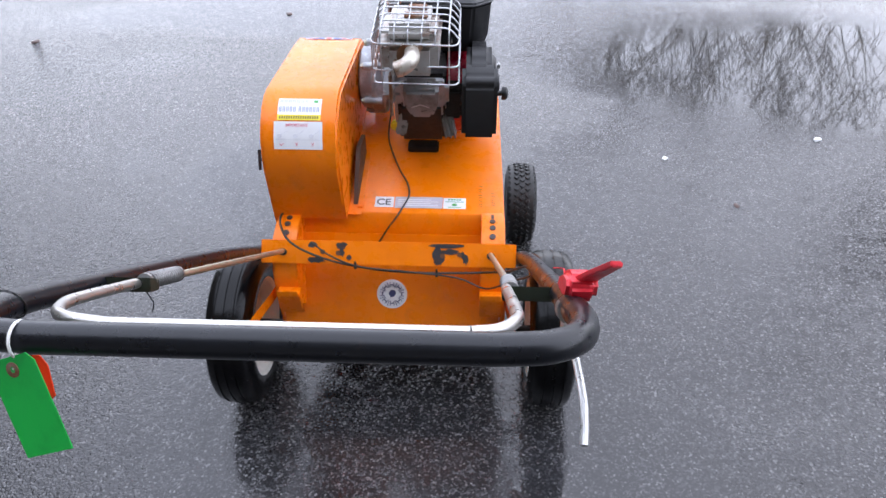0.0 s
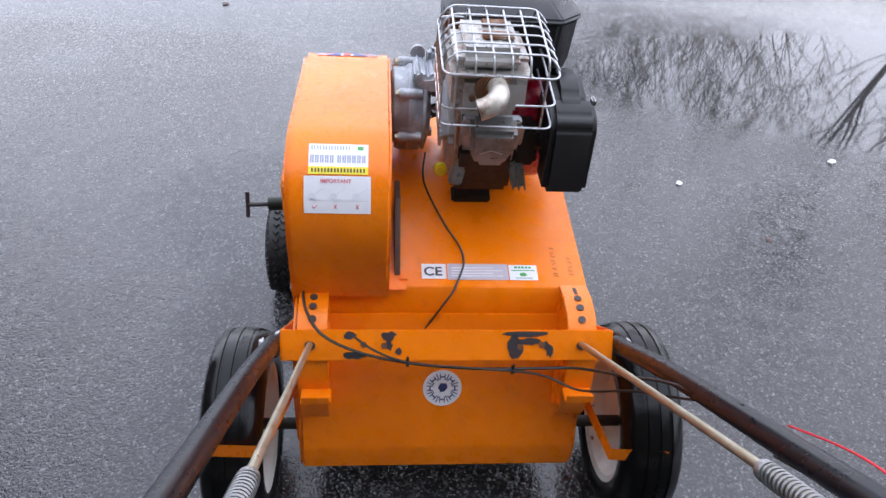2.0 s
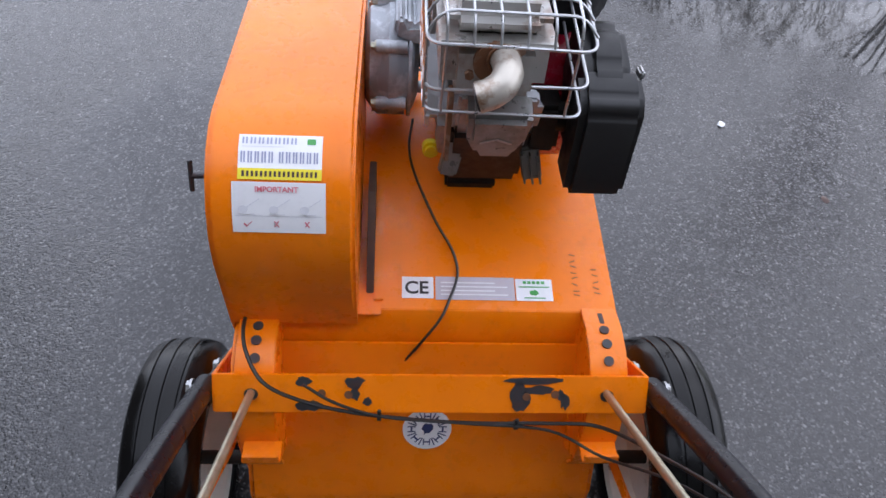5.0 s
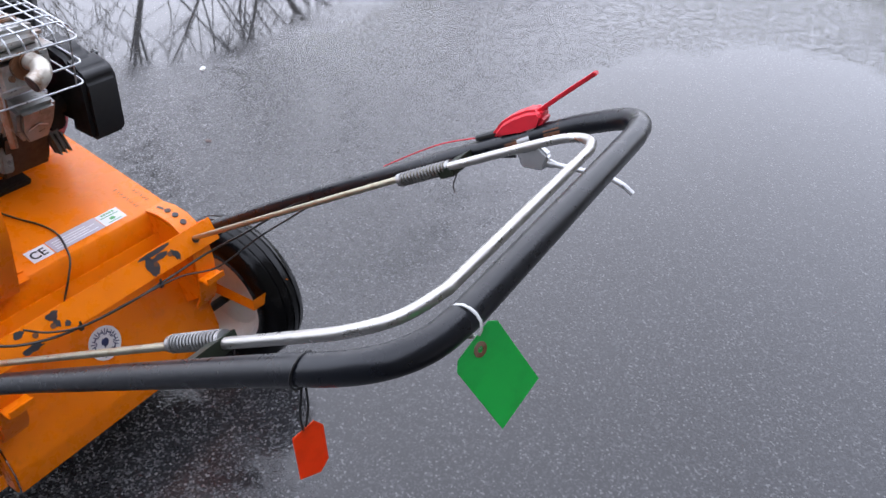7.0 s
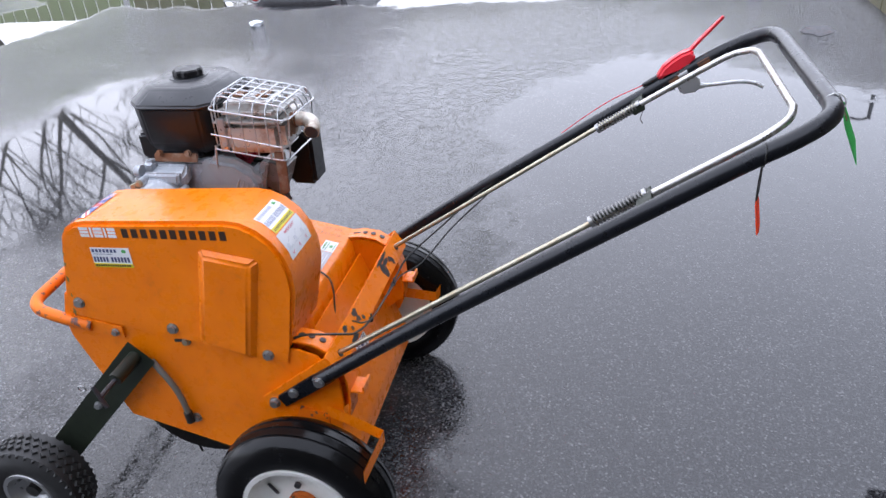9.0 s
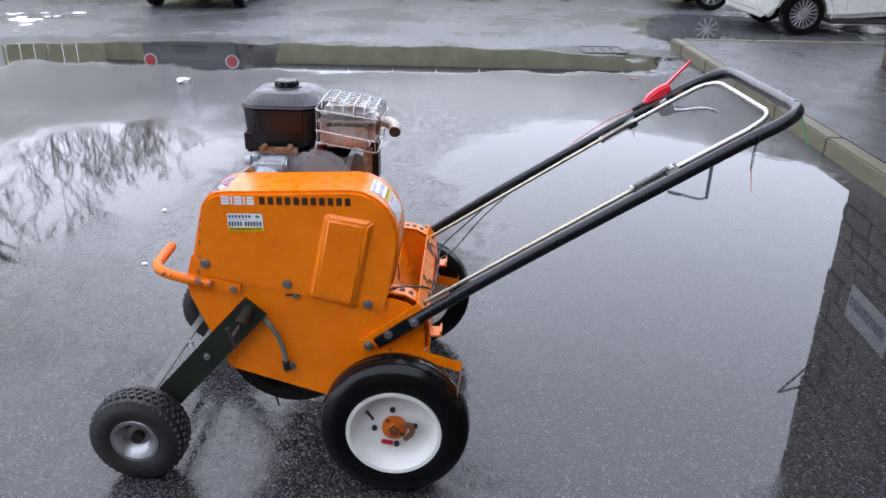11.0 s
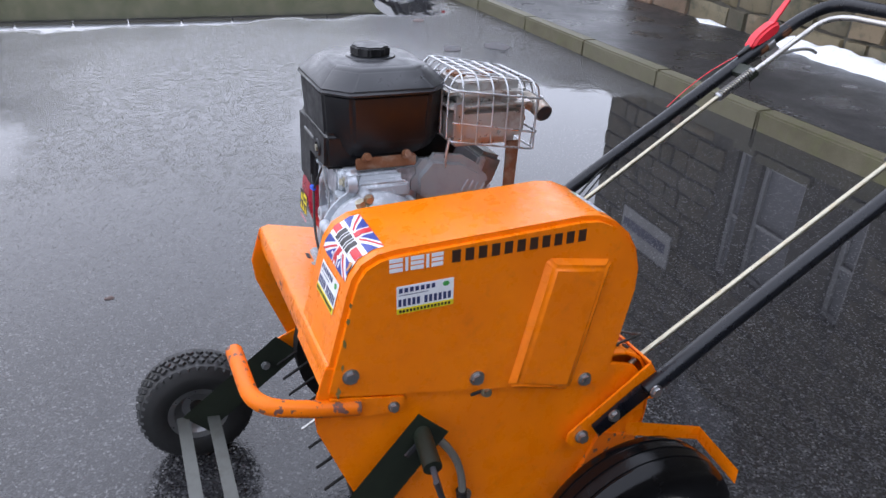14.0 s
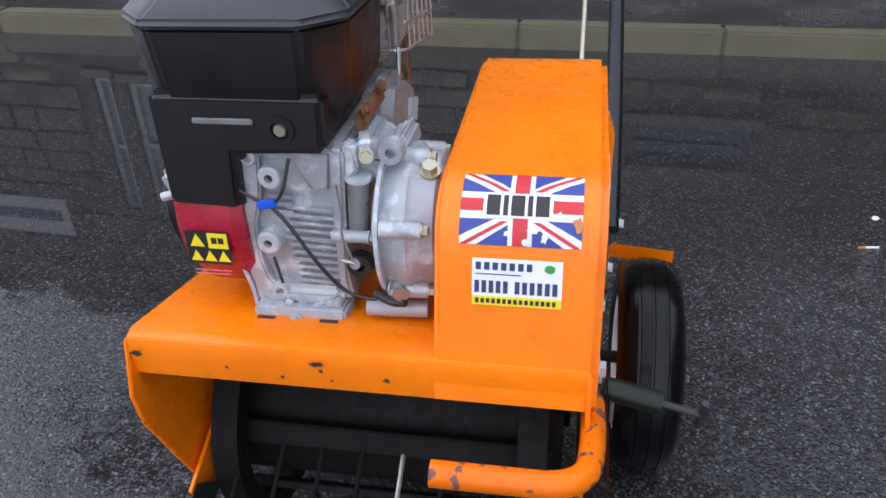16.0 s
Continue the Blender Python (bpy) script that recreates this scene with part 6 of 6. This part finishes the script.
# ---- tags tied to the handlebar ----
green_tag = tag = thing("tag", (-0.405, 0.543, 1.0), "bright green card tag with a brass eyelet tied by white string", "tag")
L, N = Vector((0.34, -0.42, -0.84)).normalized(), Vector((-0.24, -0.93, 0.25))
N = (N - L * N.dot(L)).normalized()
W = L.cross(N).normalized()
flat = Matrix((W, L, L.cross(W) * -1)).transposed().to_4x4()
hole = Vector((-0.411, 0.515, 1.085))
cd = prism([(-0.024, -0.013), (0.024, -0.013), (0.032, -0.004), (0.032, 0.091), (-0.032, 0.091), (-0.032, -0.004)], -0.0006, 0.0006, "z")
cd.transform(Matrix.Translation(hole) @ flat)
part("card", cd, GREEN_TAG, tag)
ey = lathe([(-0.0015, 0.0035), (-0.0015, 0.008), (0.0015, 0.008), (0.0015, 0.0035), (-0.0015, 0.0035)], (0, 0, 0), "z", 18)
ey.transform(Matrix.Translation(hole) @ flat)
part("eyelet", ey, HEAT, tag)
part("string", tube([(-0.408, 0.535 + 0.0182 * math.cos(a * 0.4488), 1.107 + 0.0182 * math.sin(a * 0.4488)) for a in range(14)], 0.0016, 6, True), STRING, tag)
part("string", tube(smooth_path([(-0.408, 0.530, 1.105), (-0.410, 0.522, 1.095), hole]), 0.0012, 6), STRING, tag)
orange_tag = tag = thing("tag", (-0.50, 0.66, 0.9), "small fluorescent orange card tag on a black loop", "tag")
oc = prism([(-0.017, 0.0), (0.010, -0.007), (0.019, 0.005), (0.017, 0.052), (0.005, 0.064), (-0.019, 0.057)], -0.0006, 0.0006, "z")
OW, OL = Vector((0.95, -0.29, 0.06)).normalized(), Vector((0, -0.16, -1))
OL = (OL - OW * OL.dot(OW)).normalized()
oc.transform(Matrix.Translation((-0.499, 0.655, 0.962)) @ Matrix((OW, OL, OW.cross(OL))).transposed().to_4x4())
part("card", oc, ORANGE_TAG, tag)
part("loop", tube([(-0.50 + 0.0185 * math.cos(a * 0.4488), 0.655, 1.048 + 0.021 * math.sin(a * 0.4488)) for a in range(14)], 0.0013, 6, True), CABLE, tag)
part("loop", tube(smooth_path([(-0.503, 0.655, 1.028), (-0.506, 0.656, 0.99), (-0.501, 0.657, 0.958)]), 0.0013, 6), CABLE, tag)
part("loop", tube(smooth_path([(-0.497, 0.655, 1.028), (-0.494, 0.656, 0.99), (-0.499, 0.657, 0.958)]), 0.0013, 6), CABLE, tag)

for ob in (machine, green_tag, orange_tag):
    ob.matrix_world = LEVEL @ Matrix.Translation(ob.location)


# ---- unseen wall, added to cut the sky light on the machine's left side ----
solid("shading_wall", box((-8.6, 3.2, 3.1), (0.4, 11.6, 6.2), 0.02), MORTAR, "plain unseen wall added to shade the machine's left side", "wall", "structure", (-8.6, 3.2, 0))

# ---- parked cars ----
CAR_WHITE = plastic("cream_white_car_paint", (0.74, 0.73, 0.67), 0.2, 900.0)
CAR_BLACK = plastic("black_car_paint", (0.012, 0.013, 0.016), 0.18, 900.0)
CAR_DARK = plastic("dark_grey_car_paint", (0.03, 0.026, 0.026), 0.2, 900.0)
ALLOY = metal("alloy_rim", (0.62, 0.63, 0.65), 0.3, (0.3, 0.3, 0.3), 0.2)
CAR_GLASS = Mat("car_glass", (0.01, 0.012, 0.014), 0.05).m
TRIM = plastic("grey_bumper_trim", (0.05, 0.05, 0.052), 0.5)


def car_side(length, low, belt, roof, r, w1, w2):
    """Side outline from the end that faces the car park, with wheel arches."""
    pts = [(0.04, low + 0.10), (0.0, low + 0.25), (0.03, belt - 0.12), (0.12, belt), (0.32, roof - 0.12), (0.62, roof), (length * 0.55, roof), (length * 0.72, belt + 0.03), (length - 0.25, belt - 0.10), (length, belt - 0.28), (length - 0.02, low + 0.1), (length - 0.2, low)]
    for c in (w2, w1):
        pts += [(c + (r + 0.05) * math.cos(a), r * 0.92 + (r + 0.05) * math.sin(a)) for a in [math.radians(q) for q in range(-8, 190, 18)]]
    return pts + [(0.2, low)]


def parked_car(paint, m, label, spokes, length=3.6, width=1.62, r=0.30, plate=TRIM):
    car = thing("car", (0, 0, 0), label, "car", "parked cars")
    low, belt, roof = 0.20, 0.92, 1.45
    w1, w2 = 0.72, length - 0.75
    body = part("body", finish(bevelled(prism(car_side(length, low, belt, roof, r, w1, w2), 0.0, width, "x"), 0.07, 4, 30), 40), paint, car)
    part("bumper", box((width / 2, 0.02, 0.46), (width - 0.12, 0.09, 0.14), 0.04, None, 3), paint, body)
    part("bumper_strip", box((width / 2, -0.03, 0.50), (width - 0.3, 0.03, 0.07), 0.012), TRIM, body, "grey rubbing strip")
    part("bumper_strip", box((0.012, 0.20, 0.50), (0.05, 0.30, 0.07), 0.012), TRIM, body, "grey rubbing strip")
    part("sill", box((width / 2, length / 2, 0.21), (width - 0.08, w2 - w1 - 2 * r - 0.2, 0.08), 0.02), TRIM, body)
    for s in (0.14, width - 0.14):
        part("tail_lamp", finish(lathe([(-0.02, 0.0), (-0.02, 0.10), (0.012, 0.085), (0.03, 0.05), (0.034, 0.0)], (s, 0.035, 0.80), "y", 24)), RED_LAMP, body, "red tail lamp")
        part("lamp_ring", lathe([(-0.022, 0.095), (-0.022, 0.115), (-0.002, 0.115), (-0.002, 0.095), (-0.022, 0.095)], (s, 0.03, 0.80), "y", 24), ALLOY, body)
    part("rear_window", box((width / 2, 0.20, 1.15), (width - 0.35, 0.02, 0.32), 0.01, (-33, 0, 0)), CAR_GLASS, body)
    part("number_plate", box((width / 2, -0.025, 0.62), (0.5, 0.012, 0.11), 0.004), plate, body)
    for x in (0.002, width - 0.002):
        part("side_window", box((x, length * 0.38, 1.13), (0.012, length * 0.36, 0.30), 0.004), CAR_GLASS, body)
        part("door_line", box((x, length * 0.36, 0.62), (0.006, 0.006, 0.55), 0.001), CABLE, body)
    for y in (w1, w2):
        for x, s in ((0.09, -1), (width - 0.09, 1)):
            wh = part("wheel", lathe([(-0.085, r - 0.1), (-0.09, r - 0.06), (-0.08, r - 0.012), (-0.05, r), (0.05, r), (0.08, r - 0.012), (0.09, r - 0.06), (0.085, r - 0.1), (-0.085, r - 0.1)], (x, y, r), "x", 40), RUBBER, car)
            part("rim", lathe([(s * 0.08, r - 0.095), (s * 0.088, r - 0.10), (s * 0.07, r - 0.115), (s * 0.02, r - 0.12), (s * 0.015, 0.0), (-s * 0.05, 0.0), (-s * 0.05, r - 0.095), (s * 0.08, r - 0.095)], (x, y, r), "x", 36), TRIM, wh)
            part("hub", rod((x + s * 0.02, y, r), (x + s * 0.075, y, r), 0.05, 18), ALLOY, wh)
            for k in range(spokes):
                a = 2 * math.pi * k / spokes
                p = (x + s * 0.06, y + 0.12 * math.cos(a), r + 0.12 * math.sin(a))
                part("spoke", box(p, (0.02, 0.165, 0.26 / spokes), 0.002, (math.degrees(a), 0, 0), 1), ALLOY, wh)
    car.matrix_world = m
    return car


parked_car(CAR_WHITE, pose(8.98, -2.66, 0, 0, 0, 180) @ Matrix.Translation((-1.62, 0, 0)), "small cream white hatchback parked beyond the pavement", 18)
parked_car(CAR_BLACK, pose(11.85, -2.2, 0, 0, 0, 180) @ Matrix.Translation((-1.66, 0, 0)), "black car with bright alloy wheels parked beside a white one", 10, 4.1, 1.66, 0.32)
parked_car(CAR_DARK, pose(10.35, 6.85, 0, 0, 0, -90), "dark grey car with round red tail lamps", 10, 4.0, 1.66, 0.31)

# ---- garden wall, post and gate beyond the car park ----
OLIVE = Mat("mossy_olive_render", rough=0.8)
OLIVE.put("Base Color", OLIVE.mix(OLIVE.range(OLIVE.noise(2.2, 6, 0.65), 0.35, 0.7), (0.19, 0.20, 0.085), (0.32, 0.30, 0.17)))
OLIVE = OLIVE.bump(OLIVE.noise(30.0, 5), 0.5, 0.01).m
PALE = paper("pale_green_board", (0.36, 0.42, 0.20), 0.6)
far_wall = thing("garden_wall", (15.2, 5, 0), "low mossy olive garden wall with snow on its coping", "wall")
part("wall_body", box((15.2, 3.2, 0.85), (0.35, 14.2, 1.7), 0.02), OLIVE, far_wall)
for k in range(14):
    part("coping", box((15.2, -3.4 + k * 1.0, 1.735), (0.45, 0.985, 0.07), 0.015), KERB, far_wall)
    part("snow_cap", box((15.2, -3.4 + k * 1.0, 1.80), (0.40, 0.98, 0.06), 0.025, None, 3), SNOW, far_wall)
fence = thing("board_fence", (14.0, 12.0, 0), "pale green boarded fence", "fence")
for k in range(22):
    part("board", box((14.0 - 0.02 * k, 9.35 + k * 0.30, 0.95), (0.03, 0.292, 1.9 - 0.01 * (k % 3)), 0.004), PALE if k > 6 else OLIVE, fence)
solid("post", box((13.6, 11.3, 0.85), (0.1, 0.1, 1.7), 0.01), STRING, "white painted wooden post", "post", base=(13.6, 11.3, 0))

# ---- bare trees ----
BARK = Mat("wet_bark", rough=0.75)
BARK.put("Base Color", BARK.mix(BARK.range(BARK.noise(9.0, 6, 0.7), 0.35, 0.7), (0.07, 0.06, 0.042), (0.14, 0.125, 0.085)))
BARK = BARK.bump(BARK.noise(40.0, 5), 0.7, 0.01).m


def stick_mesh(name, sticks, material, parent):
    """Many thin three-sided twigs in one mesh. Each stick: points and radii."""
    verts, faces = [], []
    base = root_of(parent).location
    for pts, rad in sticks:
        start = len(verts)
        for i, p in enumerate(pts):
            d = (pts[min(i + 1, len(pts) - 1)] - pts[max(i - 1, 0)]).normalized()
            u = d.orthogonal().normalized()
            w = d.cross(u)
            for k in range(3):
                a = 2.0944 * k
                verts.append(p - base + rad[i] * (math.cos(a) * u + math.sin(a) * w))
        for i in range(len(pts) - 1):
            for k in range(3):
                a, b = start + 3 * i + k, start + 3 * i + (k + 1) % 3
                faces.append((a, b, b + 3, a + 3))
    me = bpy.data.meshes.new(name)
    me.from_pydata(verts, [], faces)
    me.materials.append(material)
    ob = new(name, me)
    ob.parent = parent
    return tagged(ob, kind="stuff")


def bare_tree(x, y, seed, tall, label, stems=1, lean=0.3, bark=None, thick=0.02, shoots=(6, 6, 5, 4), fine=0.005, first=0.3):
    """A winter tree: stems that fork into limbs, boughs and fine twigs, all reaching upwards."""
    rng = random.Random(seed)
    bark = bark or BARK
    tree = thing("tree", (x, y, 0), label, "tree", "bare trees")
    trunk, limbs, twigs = [], [], []

    def grow(p, d, length, r, depth):
        n = (7, 6, 5, 4, 3)[depth]
        pts, rad = [p], [r]
        for i in range(n):
            bend = Vector((rng.uniform(-1, 1), rng.uniform(-1, 1), rng.uniform(-0.5, 0.8)))
            d = (d + bend * (0.10 + 0.05 * depth)).normalized()
            pts.append(pts[-1] + d * length / n)
            rad.append(max(fine, r * (1 - 0.72 * (i + 1) / n)))
        if depth < 2:
            (trunk if depth == 0 else limbs).append(tube(pts, rad, 10 if depth == 0 else 7))
        else:
            twigs.append((pts, rad))
        if depth == 4:
            return
        for k in range(shoots[depth]):
            t = (first if depth == 0 else 0.2) + (1.0 - (first if depth == 0 else 0.2)) * (k + rng.random()) / shoots[depth]
            i = min(n - 1, int(t * n))
            q = pts[i].lerp(pts[i + 1], t * n - i)
            a = rng.uniform(0, 2 * math.pi)
            side = Vector((math.cos(a), math.sin(a), rng.uniform(0.1, 0.8))).normalized()
            grow(q, (d * 0.6 + side * 0.75).normalized(), length * rng.uniform(0.42, 0.66) * (1.1 - 0.35 * t), max(fine, rad[i] * rng.uniform(0.42, 0.62)), depth + 1)

    for k in range(stems):
        a = 2 * math.pi * k / stems + rng.uniform(-0.4, 0.4)
        out = Vector((math.cos(a), math.sin(a), 0)) * (1 if stems > 1 else 0)
        grow(Vector((x, y, -0.05)) + out * 0.012 * tall, (Vector((0, 0, 1)) + out * lean * rng.uniform(0.5, 1.2)).normalized(), tall * rng.uniform(0.62, 0.8), thick * tall * (1 if k == 0 else rng.uniform(0.5, 0.8)), 0)
    for t in trunk:
        part("trunk", t, bark, tree)
    for l in limbs:
        part("limb", l, bark, tree)
    stick_mesh("twigs", twigs, bark, tree)
    return tree


SHOOT = Mat("brown_winter_shoots", rough=0.8)
SHOOT.put("Base Color", SHOOT.mix(SHOOT.range(SHOOT.noise(3.0, 4), 0.35, 0.7), (0.18, 0.15, 0.095), (0.30, 0.245, 0.15)))
SHOOT = SHOOT.m
bare_tree(10.4, 13.1, 21, 12.6, "tall bare winter tree with dark wet bark", 2, 0.4, None, 0.010, (11, 8, 5, 4), 0.006, 0.18)
bare_tree(16.4, 11.6, 13, 6.2, "bare winter tree with dark wet bark", 2, 0.5, None, 0.010, (8, 6, 5, 4), 0.006, 0.25)
bare_tree(16.6, 8.9, 5, 4.8, "bare multi-stemmed tree with brown shoots", 4, 0.6, SHOOT, 0.009, (6, 5, 4, 3), 0.006, 0.2)
bare_tree(2.5, 9.5, 8, 4.0, "bare multi-stemmed tree with brown shoots", 7, 0.6, SHOOT, 0.005, (6, 5, 4, 3), 0.0026, 0.15)
bare_tree(3.6, 9.4, 17, 3.8, "bare multi-stemmed tree with brown shoots", 6, 0.6, SHOOT, 0.005, (6, 5, 4, 3), 0.0026, 0.15)
bare_tree(1.0, 9.9, 29, 4.2, "low bare tree with wide spreading limbs", 4, 0.7, SHOOT, 0.006, (6, 5, 4, 3), 0.0028, 0.2)

# ---- street lamp far beyond the parked cars ----
LAMP_STEEL = metal("lamp_post_steel", (0.10, 0.105, 0.11), 0.45, (0.06, 0.05, 0.04), 0.4, 0.4)
LX, LY, LZ = 23.5, -7.35, 7.75
lamp = thing("street_lamp", (LX, LY, 0), "tall grey steel street lamp with a short arm", "street lamp")
part("post", rod((LX, LY, 0), (LX, LY, LZ), 0.085, 12, 0.06), LAMP_STEEL, lamp)
part("arm", tube(smooth_path([(LX, LY, LZ - 0.06), (LX - 0.05, LY + 0.25, LZ), (LX - 0.15, LY + 0.7, LZ - 0.12), (LX - 0.2, LY + 1.0, LZ - 0.22)]), 0.04, 8), LAMP_STEEL, lamp)
part("lantern", box((LX - 0.25, LY + 1.25, LZ - 0.27), (0.16, 0.5, 0.09), 0.025, (-12, 0, 0), 3), LAMP_STEEL, lamp)

# ---- small things on the ground ----
DRAIN = metal("iron_grating", (0.06, 0.06, 0.06), 0.5, (0.1, 0.05, 0.03), 0.4, 0.6)
grate = thing("drain_grating", (7.38, -0.30, 0), "cast iron drain grating set in wet asphalt", "drain")
part("frame", join(*[box(c, s, 0.003) for c, s in (((7.14, -0.30, 0.004), (0.05, 0.52, 0.012)), ((7.62, -0.30, 0.004), (0.05, 0.52, 0.012)), ((7.38, -0.045, 0.004), (0.43, 0.05, 0.0115)), ((7.38, -0.555, 0.004), (0.43, 0.05, 0.0115)))]), DRAIN, grate)
part("pit", box((7.38, -0.30, 0.001), (0.43, 0.46, 0.004)), BLACK_INK, grate)
for k in range(3):
    part("bar", box((7.38, -0.42 + 0.12 * k, 0.006), (0.43, 0.03, 0.010), 0.002), DRAIN, grate)


def scrap(name, x, y, size, seed, material, label, category, tall=0.3):
    rng = random.Random(seed)
    bm = bmesh.new()
    bmesh.ops.create_icosphere(bm, subdivisions=2, radius=size)
    for v in bm.verts:
        v.co *= rng.uniform(0.7, 1.2)
        v.co.z *= tall
        v.co.x *= 1.3
    bm.transform(pose(x, y, size * tall * 0.45, 0, 0, rng.uniform(0, 180)))
    solid(name, finish(bm, 50), material, label, category, base=(x, y, 0), group="litter on the asphalt")


LEAF = paper("dead_leaf", (0.06, 0.028, 0.02), 0.5)
LITTER = paper("white_litter", (0.75, 0.75, 0.75), 0.6)
scrap("litter", 1.554, 3.07, 0.016, 1, LITTER, "scrap of white litter on wet asphalt", "litter", 0.5)
scrap("litter", 0.857, 2.905, 0.013, 2, LITTER, "scrap of white litter on wet asphalt", "litter", 0.4)
scrap("leaf", -1.19, 4.86, 0.020, 4, LEAF, "dead brown leaf on wet asphalt", "leaf", 0.3)
scrap("leaf", -2.67, 4.40, 0.022, 5, LEAF, "dead brown leaf on wet asphalt", "leaf", 0.3)
scrap("leaf", 5.6, -0.35, 0.06, 6, LEAF, "dead brown leaf on wet asphalt", "leaf", 0.1)
scrap("leaf", 4.41, -0.19, 0.09, 7, BARE, "dark flat scrap on wet asphalt", "litter", 0.06)
scrap("leaf", 4.43, -0.62, 0.12, 8, BARE, "dark flat scrap on wet asphalt", "litter", 0.04)
scrap("leaf", 1.06, 2.53, 0.012, 12, LEAF, "dead brown leaf on wet asphalt", "leaf", 0.3)
scrap("litter", -1.39, 0.48, 0.011, 14, LITTER, "scrap of white litter on wet asphalt", "litter", 0.4)
butt = thing("cigarette_end", (-1.31, 0.675, 0), "flattened cigarette end on wet asphalt", "litter")
part("paper", rod((-1.345, 0.67, 0.0035), (-1.305, 0.676, 0.0035), 0.0036, 10), LITTER, butt)
part("filter_tip", rod((-1.305, 0.676, 0.0035), (-1.285, 0.679, 0.0035), 0.0037, 10), CHIP_TAN, butt, "tan filter")
scrap("snow_lump", 4.95, 4.15, 0.065, 9, SNOW, "small lump of dirty snow", "snow", 0.5)
rng = random.Random(31)
for k in range(16):
    scrap("slush", rng.uniform(8.5, 9.9), rng.uniform(7.5, 8.9), rng.uniform(0.04, 0.12), 50 + k, SNOW, "patch of melting slush", "snow", 0.12)

# ---- last: the many stones of the wall ----
face_stones()
